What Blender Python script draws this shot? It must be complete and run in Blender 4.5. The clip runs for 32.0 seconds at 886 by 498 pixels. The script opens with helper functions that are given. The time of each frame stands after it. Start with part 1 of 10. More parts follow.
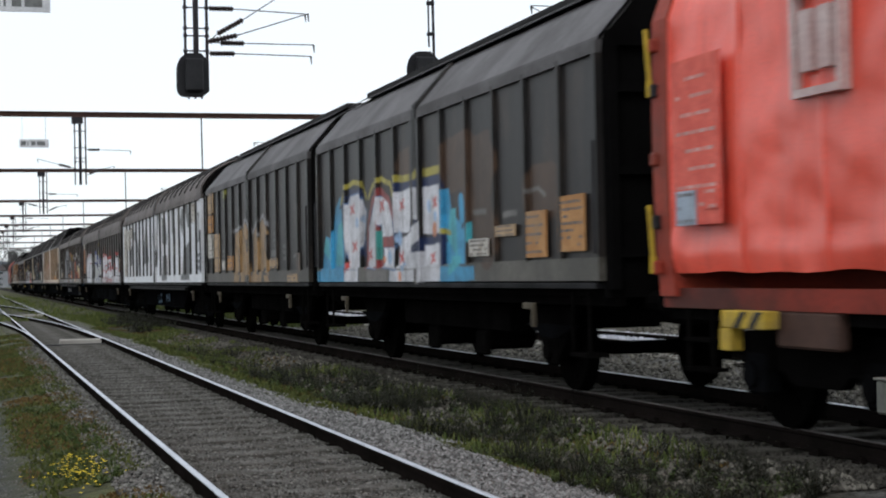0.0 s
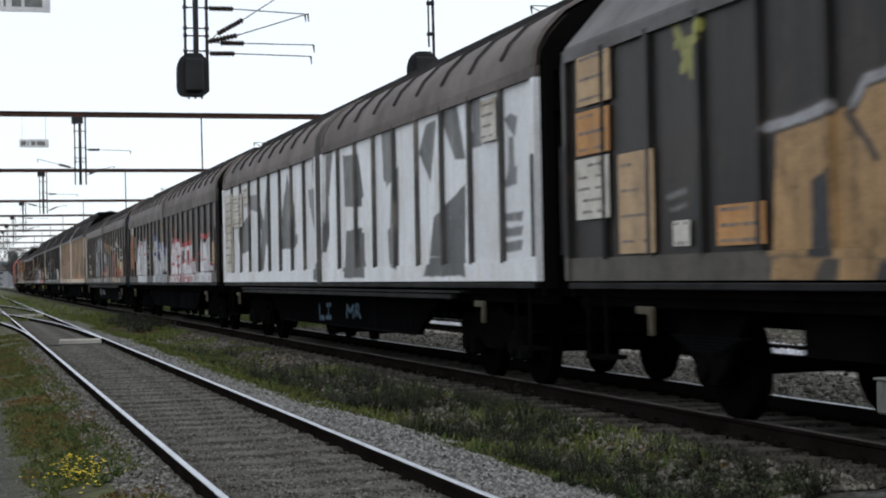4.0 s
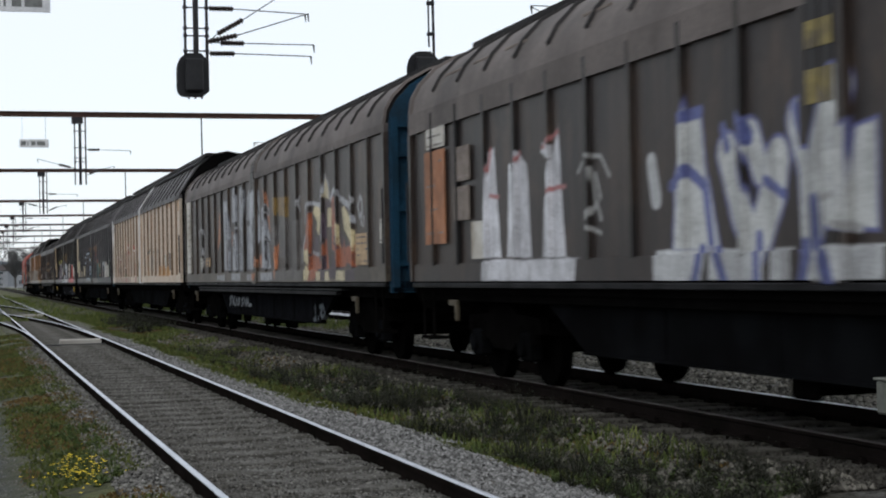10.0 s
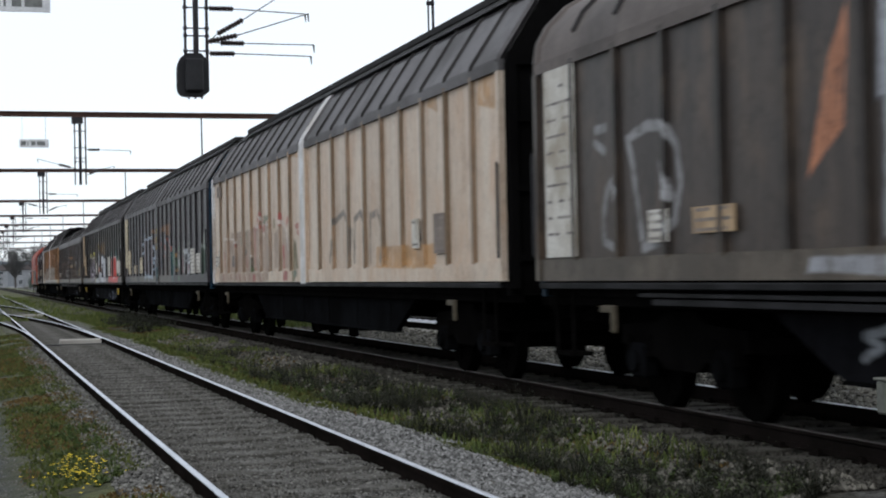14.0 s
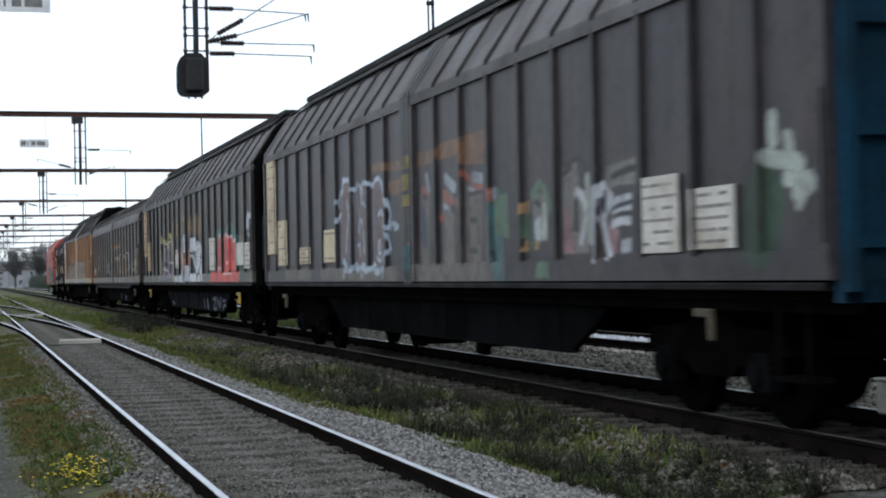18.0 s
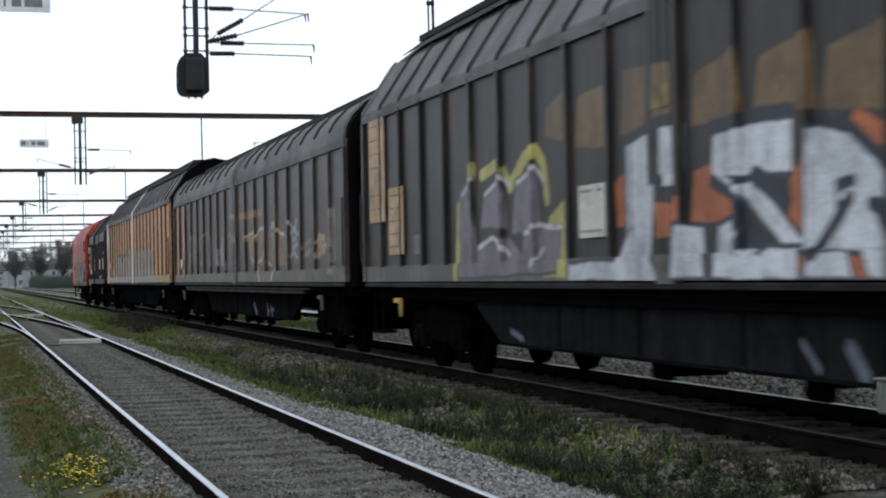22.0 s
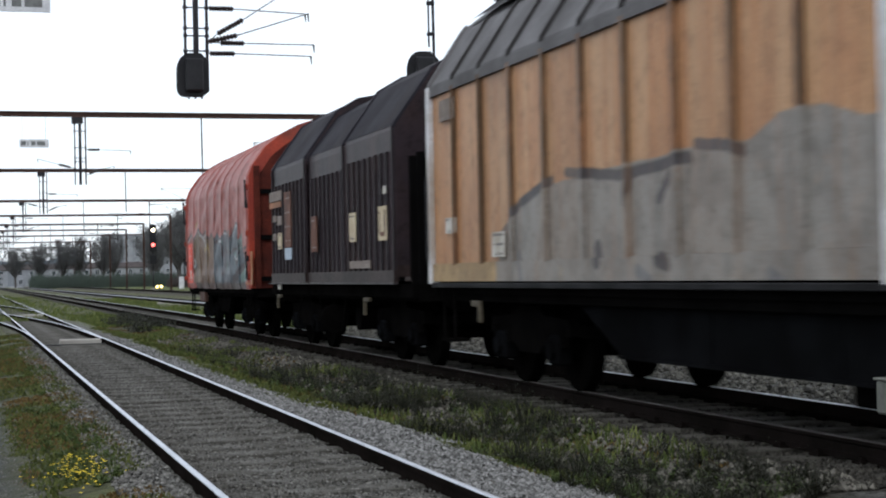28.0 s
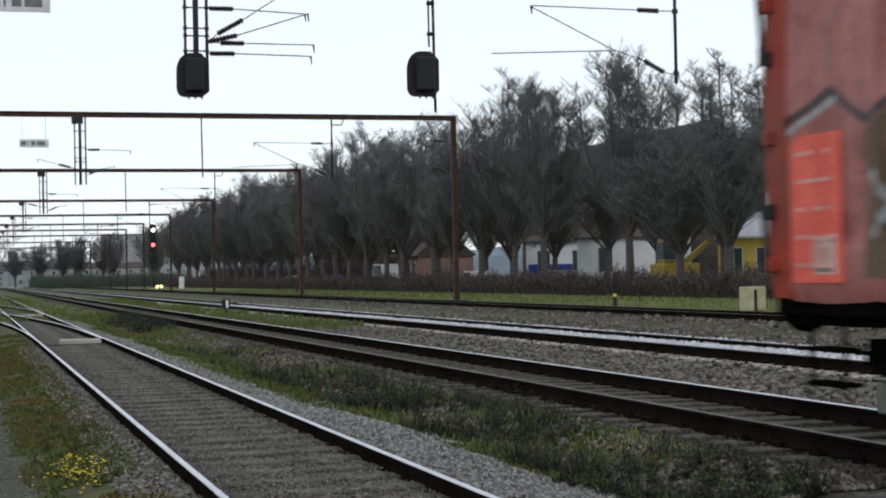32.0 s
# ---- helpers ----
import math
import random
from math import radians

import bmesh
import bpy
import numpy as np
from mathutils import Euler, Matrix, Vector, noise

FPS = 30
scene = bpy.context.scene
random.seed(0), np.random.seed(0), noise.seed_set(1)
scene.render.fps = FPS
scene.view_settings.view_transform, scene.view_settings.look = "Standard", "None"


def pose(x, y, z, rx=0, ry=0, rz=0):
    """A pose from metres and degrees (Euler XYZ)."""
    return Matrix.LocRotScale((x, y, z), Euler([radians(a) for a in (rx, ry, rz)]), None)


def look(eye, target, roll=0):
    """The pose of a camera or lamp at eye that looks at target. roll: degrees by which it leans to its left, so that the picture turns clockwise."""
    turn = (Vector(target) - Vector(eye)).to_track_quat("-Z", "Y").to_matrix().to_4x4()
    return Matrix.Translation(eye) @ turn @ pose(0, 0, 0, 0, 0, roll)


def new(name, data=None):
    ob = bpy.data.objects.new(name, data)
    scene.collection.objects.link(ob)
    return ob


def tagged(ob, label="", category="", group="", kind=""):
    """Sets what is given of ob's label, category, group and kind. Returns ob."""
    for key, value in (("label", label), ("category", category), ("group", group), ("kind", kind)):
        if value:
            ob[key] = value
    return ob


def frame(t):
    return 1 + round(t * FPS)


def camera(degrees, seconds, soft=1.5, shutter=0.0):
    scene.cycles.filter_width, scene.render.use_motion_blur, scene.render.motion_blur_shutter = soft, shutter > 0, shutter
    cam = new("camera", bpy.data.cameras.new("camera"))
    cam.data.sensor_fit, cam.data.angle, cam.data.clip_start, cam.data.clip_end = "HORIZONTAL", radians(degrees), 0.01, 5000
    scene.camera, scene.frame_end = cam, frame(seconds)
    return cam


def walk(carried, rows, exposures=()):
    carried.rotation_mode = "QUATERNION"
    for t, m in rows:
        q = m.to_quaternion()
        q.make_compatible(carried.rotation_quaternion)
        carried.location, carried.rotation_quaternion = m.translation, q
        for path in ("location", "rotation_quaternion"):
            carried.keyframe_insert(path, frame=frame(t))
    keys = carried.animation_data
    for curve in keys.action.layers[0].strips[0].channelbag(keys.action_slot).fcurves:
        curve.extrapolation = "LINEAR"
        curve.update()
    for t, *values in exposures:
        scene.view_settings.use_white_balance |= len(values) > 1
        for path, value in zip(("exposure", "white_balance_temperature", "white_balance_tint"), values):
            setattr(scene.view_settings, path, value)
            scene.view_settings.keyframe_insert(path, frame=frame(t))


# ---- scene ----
# The rails' tops lie at z = 0; the tracks run along y, the train comes from far y towards y = 0.
RUN = (141.45, -120.94, -14.85, 0.724, 3.626, 0.692)
TRACK_X = 7.289


def tail_at(t):
    """Where the last wagon's tail stands on the track at t seconds."""
    k = (t - 16.0) / 16.0
    return sum(c * k ** n for n, c in enumerate(RUN))


# ---- camera ----
cam = camera(31.51, 32.0, soft=2.0, shutter=0.5)
EYE = (0.0, 0.0, 1.335)
AIM = (0.2892 * 100, 0.9572 * 100, 1.335 + 1.569)
CAMERA_POSE = look(EYE, AIM, roll=-1.143)
walk(cam, [(0.0, CAMERA_POSE), (32.0, CAMERA_POSE)], exposures=[
    (0.0, 0.0, 6420, 10), (3.0, 0.0, 6420, 10), (6.0, -0.1, 6400, 10), (10.0, -0.1, 6420, 10), (13.0, 0.0, 6350, 10), (17.0, 0.1, 6150, 9),
    (19.0, 0.22, 6050, 8), (22.0, 0.12, 6180, 9), (25.0, 0.12, 6250, 10), (28.0, 0.18, 6230, 10), (30.0, 0.12, 6300, 10), (32.0, -0.08, 6430, 10)])

# ---- world, sun ----
world = bpy.data.worlds.new("overcast_sky")
scene.world = world
world.use_nodes = True
wn = world.node_tree
sky = wn.nodes.new("ShaderNodeTexSky")
sky.sky_type, sky.sun_disc = "NISHITA", False
sky.sun_elevation, sky.sun_rotation = radians(42), radians(215)
sky.air_density, sky.dust_density, sky.ozone_density = 1.0, 1.0, 1.0
veil = wn.nodes.new("ShaderNodeMix")
veil.data_type = "RGBA"
veil.inputs[0].default_value = 0.85
veil.inputs[7].default_value = (7.05, 7.4, 7.75, 1)
back = wn.nodes["Background"]
wn.links.new(sky.outputs[0], veil.inputs[6])
wn.links.new(veil.outputs[2], back.inputs[0])
back.inputs[1].default_value = 0.15
sun = new("sun", bpy.data.lights.new("sun", "SUN"))
sun.data.energy, sun.data.angle, sun.data.color = 0.7, radians(30), (1.0, 0.97, 0.93)
SUN_FROM = (math.sin(radians(215)) * 50, math.cos(radians(215)) * 50, 50 * math.tan(radians(42)))
sun.matrix_world = look(SUN_FROM, (0, 0, 0))


# ---- node helpers ----
def node(nt, kind, *values):
    n = nt.nodes.new(kind)
    for i, v in enumerate(values):
        if v is None:
            continue
        if isinstance(v, bpy.types.NodeSocket):
            nt.links.new(v, n.inputs[i])
        else:
            n.inputs[i].default_value = v
    return n


def calc(nt, op, a, b=None, clamp=False):
    n = node(nt, "ShaderNodeMath", a, b)
    n.operation, n.use_clamp = op, clamp
    return n.outputs[0]


def vcalc(nt, op, a, b=None):
    n = node(nt, "ShaderNodeVectorMath", a, b)
    n.operation = op
    return n.outputs["Value"] if op in ("DOT_PRODUCT", "LENGTH", "DISTANCE") else n.outputs["Vector"]


def mix(nt, fac, a, b, blend="MIX"):
    n = nt.nodes.new("ShaderNodeMix")
    n.data_type, n.blend_type = "RGBA", blend
    for i, v in ((0, fac), (6, a), (7, b)):
        if isinstance(v, bpy.types.NodeSocket):
            nt.links.new(v, n.inputs[i])
        elif i == 0:
            n.inputs[i].default_value = v
        else:
            n.inputs[i].default_value = (*v[:3], 1)
    return n.outputs[2]


def ramp(nt, v, lo, hi, a=0.0, b=1.0):
    n = node(nt, "ShaderNodeMapRange", v, lo, hi, a, b)
    n.interpolation_type = "SMOOTHSTEP"
    return n.outputs[0]


def cloud(nt, p, scale, detail=4.0, rough=0.6):
    n = nt.nodes.new("ShaderNodeTexNoise")
    nt.links.new(p, n.inputs["Vector"])
    n.inputs["Scale"].default_value, n.inputs["Detail"].default_value, n.inputs["Roughness"].default_value = scale, detail, rough
    return n


def stretch(nt, p, sx, sy, sz):
    return vcalc(nt, "MULTIPLY", p, (sx, sy, sz))


def material(name, rough=0.7, metal=0.0, gloss=0.2):
    m = bpy.data.materials.new(name)
    m.use_nodes = True
    nt = m.node_tree
    b = nt.nodes["Principled BSDF"]
    b.inputs["Roughness"].default_value, b.inputs["Metallic"].default_value = rough, metal
    b.inputs["Specular IOR Level"].default_value = gloss
    p = nt.nodes.new("ShaderNodeTexCoord").outputs["Object"]
    return m, nt, b, p


def bumped(nt, b, height, strength=0.3, dist=0.01):
    n = nt.nodes.new("ShaderNodeBump")
    n.inputs["Strength"].default_value, n.inputs["Distance"].default_value = strength, dist
    nt.links.new(height, n.inputs["Height"])
    nt.links.new(n.outputs[0], b.inputs["Normal"])


def plain(name, col, col2=None, rough=0.7, metal=0.0, scale=3.0, fine=40.0, bump=0.25, dirt=None, streak=False, gloss=0.2):
    """A worn surface: two colours in clouds, fine grain, and grime."""
    m, nt, b, p = material(name, rough, metal, gloss)
    q = stretch(nt, p, 1, 1, 0.15) if streak else p
    c1 = cloud(nt, q, scale)
    c2 = cloud(nt, p, fine, 3.0)
    col2 = col2 or tuple(c * 0.65 for c in col)
    c = mix(nt, ramp(nt, c1.outputs[0], 0.35, 0.65), col, col2)
    c = mix(nt, ramp(nt, c2.outputs[0], 0.3, 0.75, 0.0, 0.45), c, tuple(x * 0.55 for x in col2))
    if dirt:
        c3 = cloud(nt, p, scale * 0.4, 6.0)
        c = mix(nt, ramp(nt, c3.outputs[0], 0.48, 0.68, 0.0, 0.85), c, dirt)
    nt.links.new(c, b.inputs["Base Color"])
    nt.links.new(calc(nt, "MULTIPLY_ADD", c1.outputs[0], 0.25), b.inputs["Roughness"])
    b.inputs["Roughness"].links[0].from_node.inputs[2].default_value = max(0.05, rough - 0.12)
    bumped(nt, b, c2.outputs[0], bump, 0.004)
    return m


def spray_group(name, block):
    """A node group: the nearest of what came before and one more stroke (or block) of paint."""
    g = bpy.data.node_groups.new(name, "ShaderNodeTree")
    for label, kind in (("P", "Vector"), ("A", "Vector"), ("B", "Vector"), ("K", "Float"), ("R", "Float"), ("Best", "Float")):
        g.interface.new_socket(label, in_out="INPUT", socket_type="NodeSocket" + kind)
    g.interface.new_socket("Best", in_out="OUTPUT", socket_type="NodeSocketFloat")
    i, o = g.nodes.new("NodeGroupInput").outputs, g.nodes.new("NodeGroupOutput")
    pa = vcalc(g, "SUBTRACT", i["P"], i["A"])
    if block:
        sep = node(g, "ShaderNodeSeparateXYZ", vcalc(g, "SUBTRACT", vcalc(g, "ABSOLUTE", pa), i["B"]))
        d = calc(g, "MAXIMUM", sep.outputs[1], sep.outputs[2])
    else:
        h = calc(g, "MULTIPLY", vcalc(g, "DOT_PRODUCT", pa, i["B"]), i["K"], clamp=True)
        sc = node(g, "ShaderNodeVectorMath", i["B"])
        sc.operation = "SCALE"
        g.links.new(h, sc.inputs["Scale"])
        d = calc(g, "SUBTRACT", vcalc(g, "LENGTH", vcalc(g, "SUBTRACT", pa, sc.outputs[0])), i["R"])
    g.links.new(calc(g, "MINIMUM", d, i["Best"]), o.inputs[0])
    return g


def patch_group():
    """A node group: the nearest of what came before and a sharp four-sided patch of paint, given by its four edges."""
    g = bpy.data.node_groups.new("spray_patch", "ShaderNodeTree")
    for label, kind in (("P", "Vector"), ("A", "Vector"), ("B", "Vector"), ("C", "Vector"), ("D", "Vector"), ("Best", "Float")):
        g.interface.new_socket(label, in_out="INPUT", socket_type="NodeSocket" + kind)
    g.interface.new_socket("Best", in_out="OUTPUT", socket_type="NodeSocketFloat")
    i, o = g.nodes.new("NodeGroupInput").outputs, g.nodes.new("NodeGroupOutput")
    q = vcalc(g, "ADD", i["P"], (1, 0, 0))
    d = [vcalc(g, "DOT_PRODUCT", q, i[k]) for k in "ABCD"]
    d = calc(g, "MAXIMUM", calc(g, "MAXIMUM", d[0], d[1]), calc(g, "MAXIMUM", d[2], d[3]))
    g.links.new(calc(g, "MINIMUM", d, i["Best"]), o.inputs[0])
    return g


STROKE, BLOCK, PATCH = spray_group("spray_stroke", False), spray_group("spray_block", True), patch_group()


def quad(*c):
    """One four-sided patch, its corners (y, z) counter-clockwise, as four edges and its bounds."""
    pts = list(zip(c[0::2], c[1::2]))
    edges = []
    for (ya, za), (yb, zb) in zip(pts, pts[1:] + pts[:1]):
        n = math.hypot(yb - ya, zb - za) or 1.0
        ny, nz = (zb - za) / n, (ya - yb) / n
        edges.append((-(ny * ya + nz * za), ny, nz))
    return [(min(c[0::2]), min(c[1::2]), max(c[0::2]), max(c[1::2]), 0.0, *edges)]


def line(r, *c):
    """A bent line of sprayed paint through points (y, z), r metres to each side."""
    pts = list(zip(c[0::2], c[1::2]))
    return [(*p, *q, r) for p, q in zip(pts, pts[1:])]


def stroke_field(nt, p, strokes):
    """Distance to the nearest of some brush strokes (y0, z0, y1, z1, half width) on a wall; -1: a block between two corners."""
    best = 10.0
    for y0, z0, y1, z1, r, *edges in strokes:
        n = nt.nodes.new("ShaderNodeGroup")
        if edges:
            n.node_tree, values = PATCH, edges
        elif r < 0:
            n.node_tree = BLOCK
            values = (0, (y0 + y1) / 2, (z0 + z1) / 2), (9, abs(y1 - y0) / 2, abs(z1 - z0) / 2), 0.0, 0.0
        else:
            n.node_tree = STROKE
            values = (0, y0, z0), (0, y1 - y0, z1 - z0), 1.0 / max(1e-4, (y1 - y0) ** 2 + (z1 - z0) ** 2), r
        nt.links.new(p, n.inputs[0])
        for k, v in enumerate(values):
            n.inputs[k + 1].default_value = v
        if isinstance(best, float):
            n.inputs[5].default_value = best
        else:
            nt.links.new(best, n.inputs[5])
        best = n.outputs[0]
    return best


def layer_group(edged):
    """A node group: one sprayed layer laid over what is below, with or without an outline."""
    g = bpy.data.node_groups.new("spray_layer", "ShaderNodeTree")
    for label, kind in (("Below", "Color"), ("D", "Float"), ("Wob", "Float"), ("Worn", "Float"), ("Fill", "Color"), ("Edge", "Color"), ("Width", "Float")):
        g.interface.new_socket(label, in_out="INPUT", socket_type="NodeSocket" + kind)
    g.interface.new_socket("Color", in_out="OUTPUT", socket_type="NodeSocketColor")
    i, o = g.nodes.new("NodeGroupInput").outputs, g.nodes.new("NodeGroupOutput")
    c = i["Below"]
    if edged:
        near = ramp(g, calc(g, "SUBTRACT", i["D"], i["Width"]), 0.03, -0.01)
        c = mix(g, calc(g, "MULTIPLY", near, i["Worn"]), c, i["Edge"])
    tone = mix(g, ramp(g, i["Wob"], 0.42, 0.6, 0.0, 0.25), i["Fill"], (0, 0, 0))
    c = mix(g, calc(g, "MULTIPLY", ramp(g, i["D"], 0.025, -0.015), i["Worn"]), c, tone)
    g.links.new(c, o.inputs[0])
    return g


LAYER, EDGED_LAYER = layer_group(False), layer_group(True)


class WagonPaint:
    """Painted steel of a wagon's wall: streaked base, grime, and sprayed layers in the wagon's own space.
    A layer: (strokes, fill, edge, edge width). A piece of the wall takes only the strokes that cross it."""

    def __init__(self, name, base, base2, grime, layers=(), rough=0.42, rust=0.5, fade=0.0, rib=None, gloss=0.16, sill=None, mottle=0.55, bare_ribs=False):
        self.name, self.base, self.base2, self.grime, self.layers = name, base, base2, grime, layers
        self.rough, self.rust, self.fade, self.gloss, self.sill, self.mottle, self.bare_ribs, self.made, self.groups = rough, rust, fade, gloss, sill, mottle, bare_ribs, {}, {}
        # Ribs are darkened for their shaded sides as well as their dirt.
        self.rib_shade_tone = rib or tuple(c * 0.55 for c in base2)
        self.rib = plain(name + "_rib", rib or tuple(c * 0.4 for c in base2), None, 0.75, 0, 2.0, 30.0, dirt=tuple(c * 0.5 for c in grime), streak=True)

    def on(self, ya, yb, za=0.0, zb=9.0, rib=False):
        picked = []
        ya, yb = math.floor((ya + 0.3) / 2.2) * 2.2, math.ceil((yb - 0.3) / 2.2) * 2.2
        for k, (strokes, fill, edge, width) in enumerate(self.layers):
            m = width + 0.15
            near = tuple(s for s in strokes if max(s[0], s[2]) + max(s[4], 0) + m > ya and min(s[0], s[2]) - max(s[4], 0) - m < yb and max(s[1], s[3]) + max(s[4], 0) + m > za and min(s[1], s[3]) - max(s[4], 0) - m < zb)
            if near:
                picked.append((near, fill, edge, width))
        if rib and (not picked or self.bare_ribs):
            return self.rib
        key = tuple((n[0], f) for n, f, e, w in picked), sum(len(n[0]) for n in picked), rib
        if key not in self.made:
            self.made[key] = self.build(picked, rib)
        return self.made[key]

    def ground(self, rib):
        """A node group: the streaked steel under the sprayed paint, and the fields that wear it."""
        g = bpy.data.node_groups.new(self.name + "_ground", "ShaderNodeTree")
        for label, kind in (("Color", "Color"), ("Flat", "Vector"), ("Wob", "Float"), ("Worn", "Float"), ("Relief", "Float")):
            g.interface.new_socket(label, in_out="OUTPUT", socket_type="NodeSocket" + kind)
        p, o = g.nodes.new("ShaderNodeTexCoord").outputs["Object"], g.nodes.new("NodeGroupOutput")
        grime, fade = self.grime, self.fade
        base, base2 = (self.rib_shade_tone, tuple(v * 0.7 for v in self.rib_shade_tone)) if rib else (self.base, self.base2)
        streaks = cloud(g, stretch(g, p, 1, 5.0, 0.35), 1.0, 5.0)
        blots = cloud(g, p, 0.9, 6.0, 0.65)
        c = mix(g, ramp(g, streaks.outputs[0], 0.35, 0.66), base, base2)
        c = mix(g, ramp(g, blots.outputs[0], 0.45, 0.72, 0.0, self.rust), c, grime)
        c = mix(g, ramp(g, cloud(g, stretch(g, p, 1, 1.3, 0.6), 1.6, 5.0, 0.6).outputs[0], 0.5, 0.7, 0.0, 0.55), c, tuple(v * 1.5 for v in grime))
        if self.sill:
            foot = mix(g, ramp(g, blots.outputs[0], 0.38, 0.6), self.sill, tuple(v * 0.55 for v in self.sill))
            c = mix(g, ramp(g, node(g, "ShaderNodeSeparateXYZ", p).outputs[2], 1.472, 1.458), c, foot)
        wob = cloud(g, p, 2.2, 3.0)
        off = vcalc(g, "MULTIPLY", vcalc(g, "SUBTRACT", wob.outputs["Color"], (0.5, 0.5, 0.5)), (0, 0.07, 0.07))
        flat = vcalc(g, "ADD", stretch(g, p, 0, 1, 1), off)
        worn = ramp(g, cloud(g, stretch(g, p, 1, 3, 1), 3.0, 6.0, 0.7).outputs[0], 0.34 + fade * 0.14, 0.42 + fade * 0.14, 0.35 if fade else 0.75, 1.0)
        relief = calc(g, "ADD", calc(g, "MULTIPLY", blots.outputs[0], 3.0), cloud(g, p, 45.0, 3.0).outputs[0])
        for k, v in enumerate((c, flat, wob.outputs[0], worn, relief)):
            g.links.new(v, o.inputs[k])
        return g

    def weathering(self):
        """A node group: dirt, runs and dust over steel and paint alike."""
        g = bpy.data.node_groups.new(self.name + "_weathering", "ShaderNodeTree")
        g.interface.new_socket("Color", in_out="INPUT", socket_type="NodeSocketColor")
        g.interface.new_socket("Color", in_out="OUTPUT", socket_type="NodeSocketColor")
        c, o = g.nodes.new("NodeGroupInput").outputs[0], g.nodes.new("NodeGroupOutput")
        p = g.nodes.new("ShaderNodeTexCoord").outputs["Object"]
        c = mix(g, ramp(g, cloud(g, p, 45.0, 3.0).outputs[0], 0.35, 0.75, 0.0, 0.3), c, tuple(v * 0.5 for v in self.grime))
        lone = g.nodes.new("ShaderNodeObjectInfo").outputs["Random"]
        c = mix(g, calc(g, "MULTIPLY", calc(g, "POWER", lone, 2.0), 0.3), c, tuple(v * 0.45 for v in self.base2))
        mottle = cloud(g, p, 5.0, 8.0, 0.75)
        c = mix(g, ramp(g, mottle.outputs[0], 0.52, 0.36, 0.0, self.mottle), c, (0.35, 0.33, 0.31), "MULTIPLY")
        runs = cloud(g, stretch(g, p, 1, 14.0, 0.25), 1.0, 3.0)
        c = mix(g, ramp(g, runs.outputs[0], 0.56, 0.7, 0.0, 0.3), c, tuple(v * 0.4 for v in self.base2))
        dust = cloud(g, stretch(g, p, 1, 9.0, 0.5), 1.0, 4.0)
        c = mix(g, ramp(g, dust.outputs[0], 0.5, 0.8, 0.0, 0.35), c, self.grime)
        g.links.new(c, o.inputs[0])
        return g

    def build(self, layers, rib=False):
        for key, make in ((rib, lambda: self.ground(rib)), ("weathering", self.weathering)):
            if key not in self.groups:
                self.groups[key] = make()
        m, nt, b, p = material(self.name, self.rough, 0.0, self.gloss)
        under = nt.nodes.new("ShaderNodeGroup")
        under.node_tree = self.groups[rib]
        c, flat, wob, worn, relief = under.outputs
        for strokes, fill, edge, width in layers:
            d = stroke_field(nt, flat, strokes)
            n = nt.nodes.new("ShaderNodeGroup")
            n.node_tree = EDGED_LAYER if edge else LAYER
            for k, v in enumerate((c, d, wob, worn)):
                nt.links.new(v, n.inputs[k])
            n.inputs[4].default_value = (*fill, 1)
            if edge:
                n.inputs[5].default_value, n.inputs[6].default_value = (*edge, 1), width
            c = n.outputs[0]
        over = nt.nodes.new("ShaderNodeGroup")
        over.node_tree = self.groups["weathering"]
        nt.links.new(c, over.inputs[0])
        nt.links.new(over.outputs[0], b.inputs["Base Color"])
        bumped(nt, b, relief, 0.25, 0.006)
        return m


def wagon_paint(*args, **options):
    return WagonPaint(*args, **options)


# ---- mesh helpers ----
def part(name, bm, mat, parent=None, label="", smooth=False):
    """Links a bmesh as one mesh object under a thing or a part."""
    me = bpy.data.meshes.new(name)
    bm.normal_update()
    bm.to_mesh(me)
    bm.free()
    me.materials.append(mat)
    if smooth:
        for f in me.polygons:
            f.use_smooth = True
    ob = new(name, me)
    ob.parent = parent
    return tagged(ob, label)


def box(bm, x0, x1, y0, y1, z0, z1, bevel=0.0):
    vs = [bm.verts.new((x, y, z)) for x in (x0, x1) for y in (y0, y1) for z in (z0, z1)]
    for f in ((0, 1, 3, 2), (4, 6, 7, 5), (0, 4, 5, 1), (2, 3, 7, 6), (0, 2, 6, 4), (1, 5, 7, 3)):
        bm.faces.new([vs[i] for i in f])
    if bevel:
        es = list({e for v in vs for e in v.link_edges})
        bmesh.ops.bevel(bm, geom=es, offset=bevel, segments=1, affect="EDGES", clamp_overlap=True)
    return bm


def boxes(*specs, bevel=0.0):
    bm = bmesh.new()
    for s in specs:
        box(bm, *s, bevel=bevel)
    return bm


def prism(bm, outline, axis, a, b):
    """Extrudes a convex or concave outline of (u, v) along an axis from a to b."""
    def at(u, v, w):
        return {"x": (w, u, v), "y": (u, w, v), "z": (u, v, w)}[axis]
    lo = [bm.verts.new(at(u, v, a)) for u, v in outline]
    hi = [bm.verts.new(at(u, v, b)) for u, v in outline]
    n = len(outline)
    for i in range(n):
        bm.faces.new((lo[i], lo[(i + 1) % n], hi[(i + 1) % n], hi[i]))
    bm.faces.new(lo[::-1])
    bm.faces.new(hi)
    bmesh.ops.recalc_face_normals(bm, faces=bm.faces[:])
    return bm


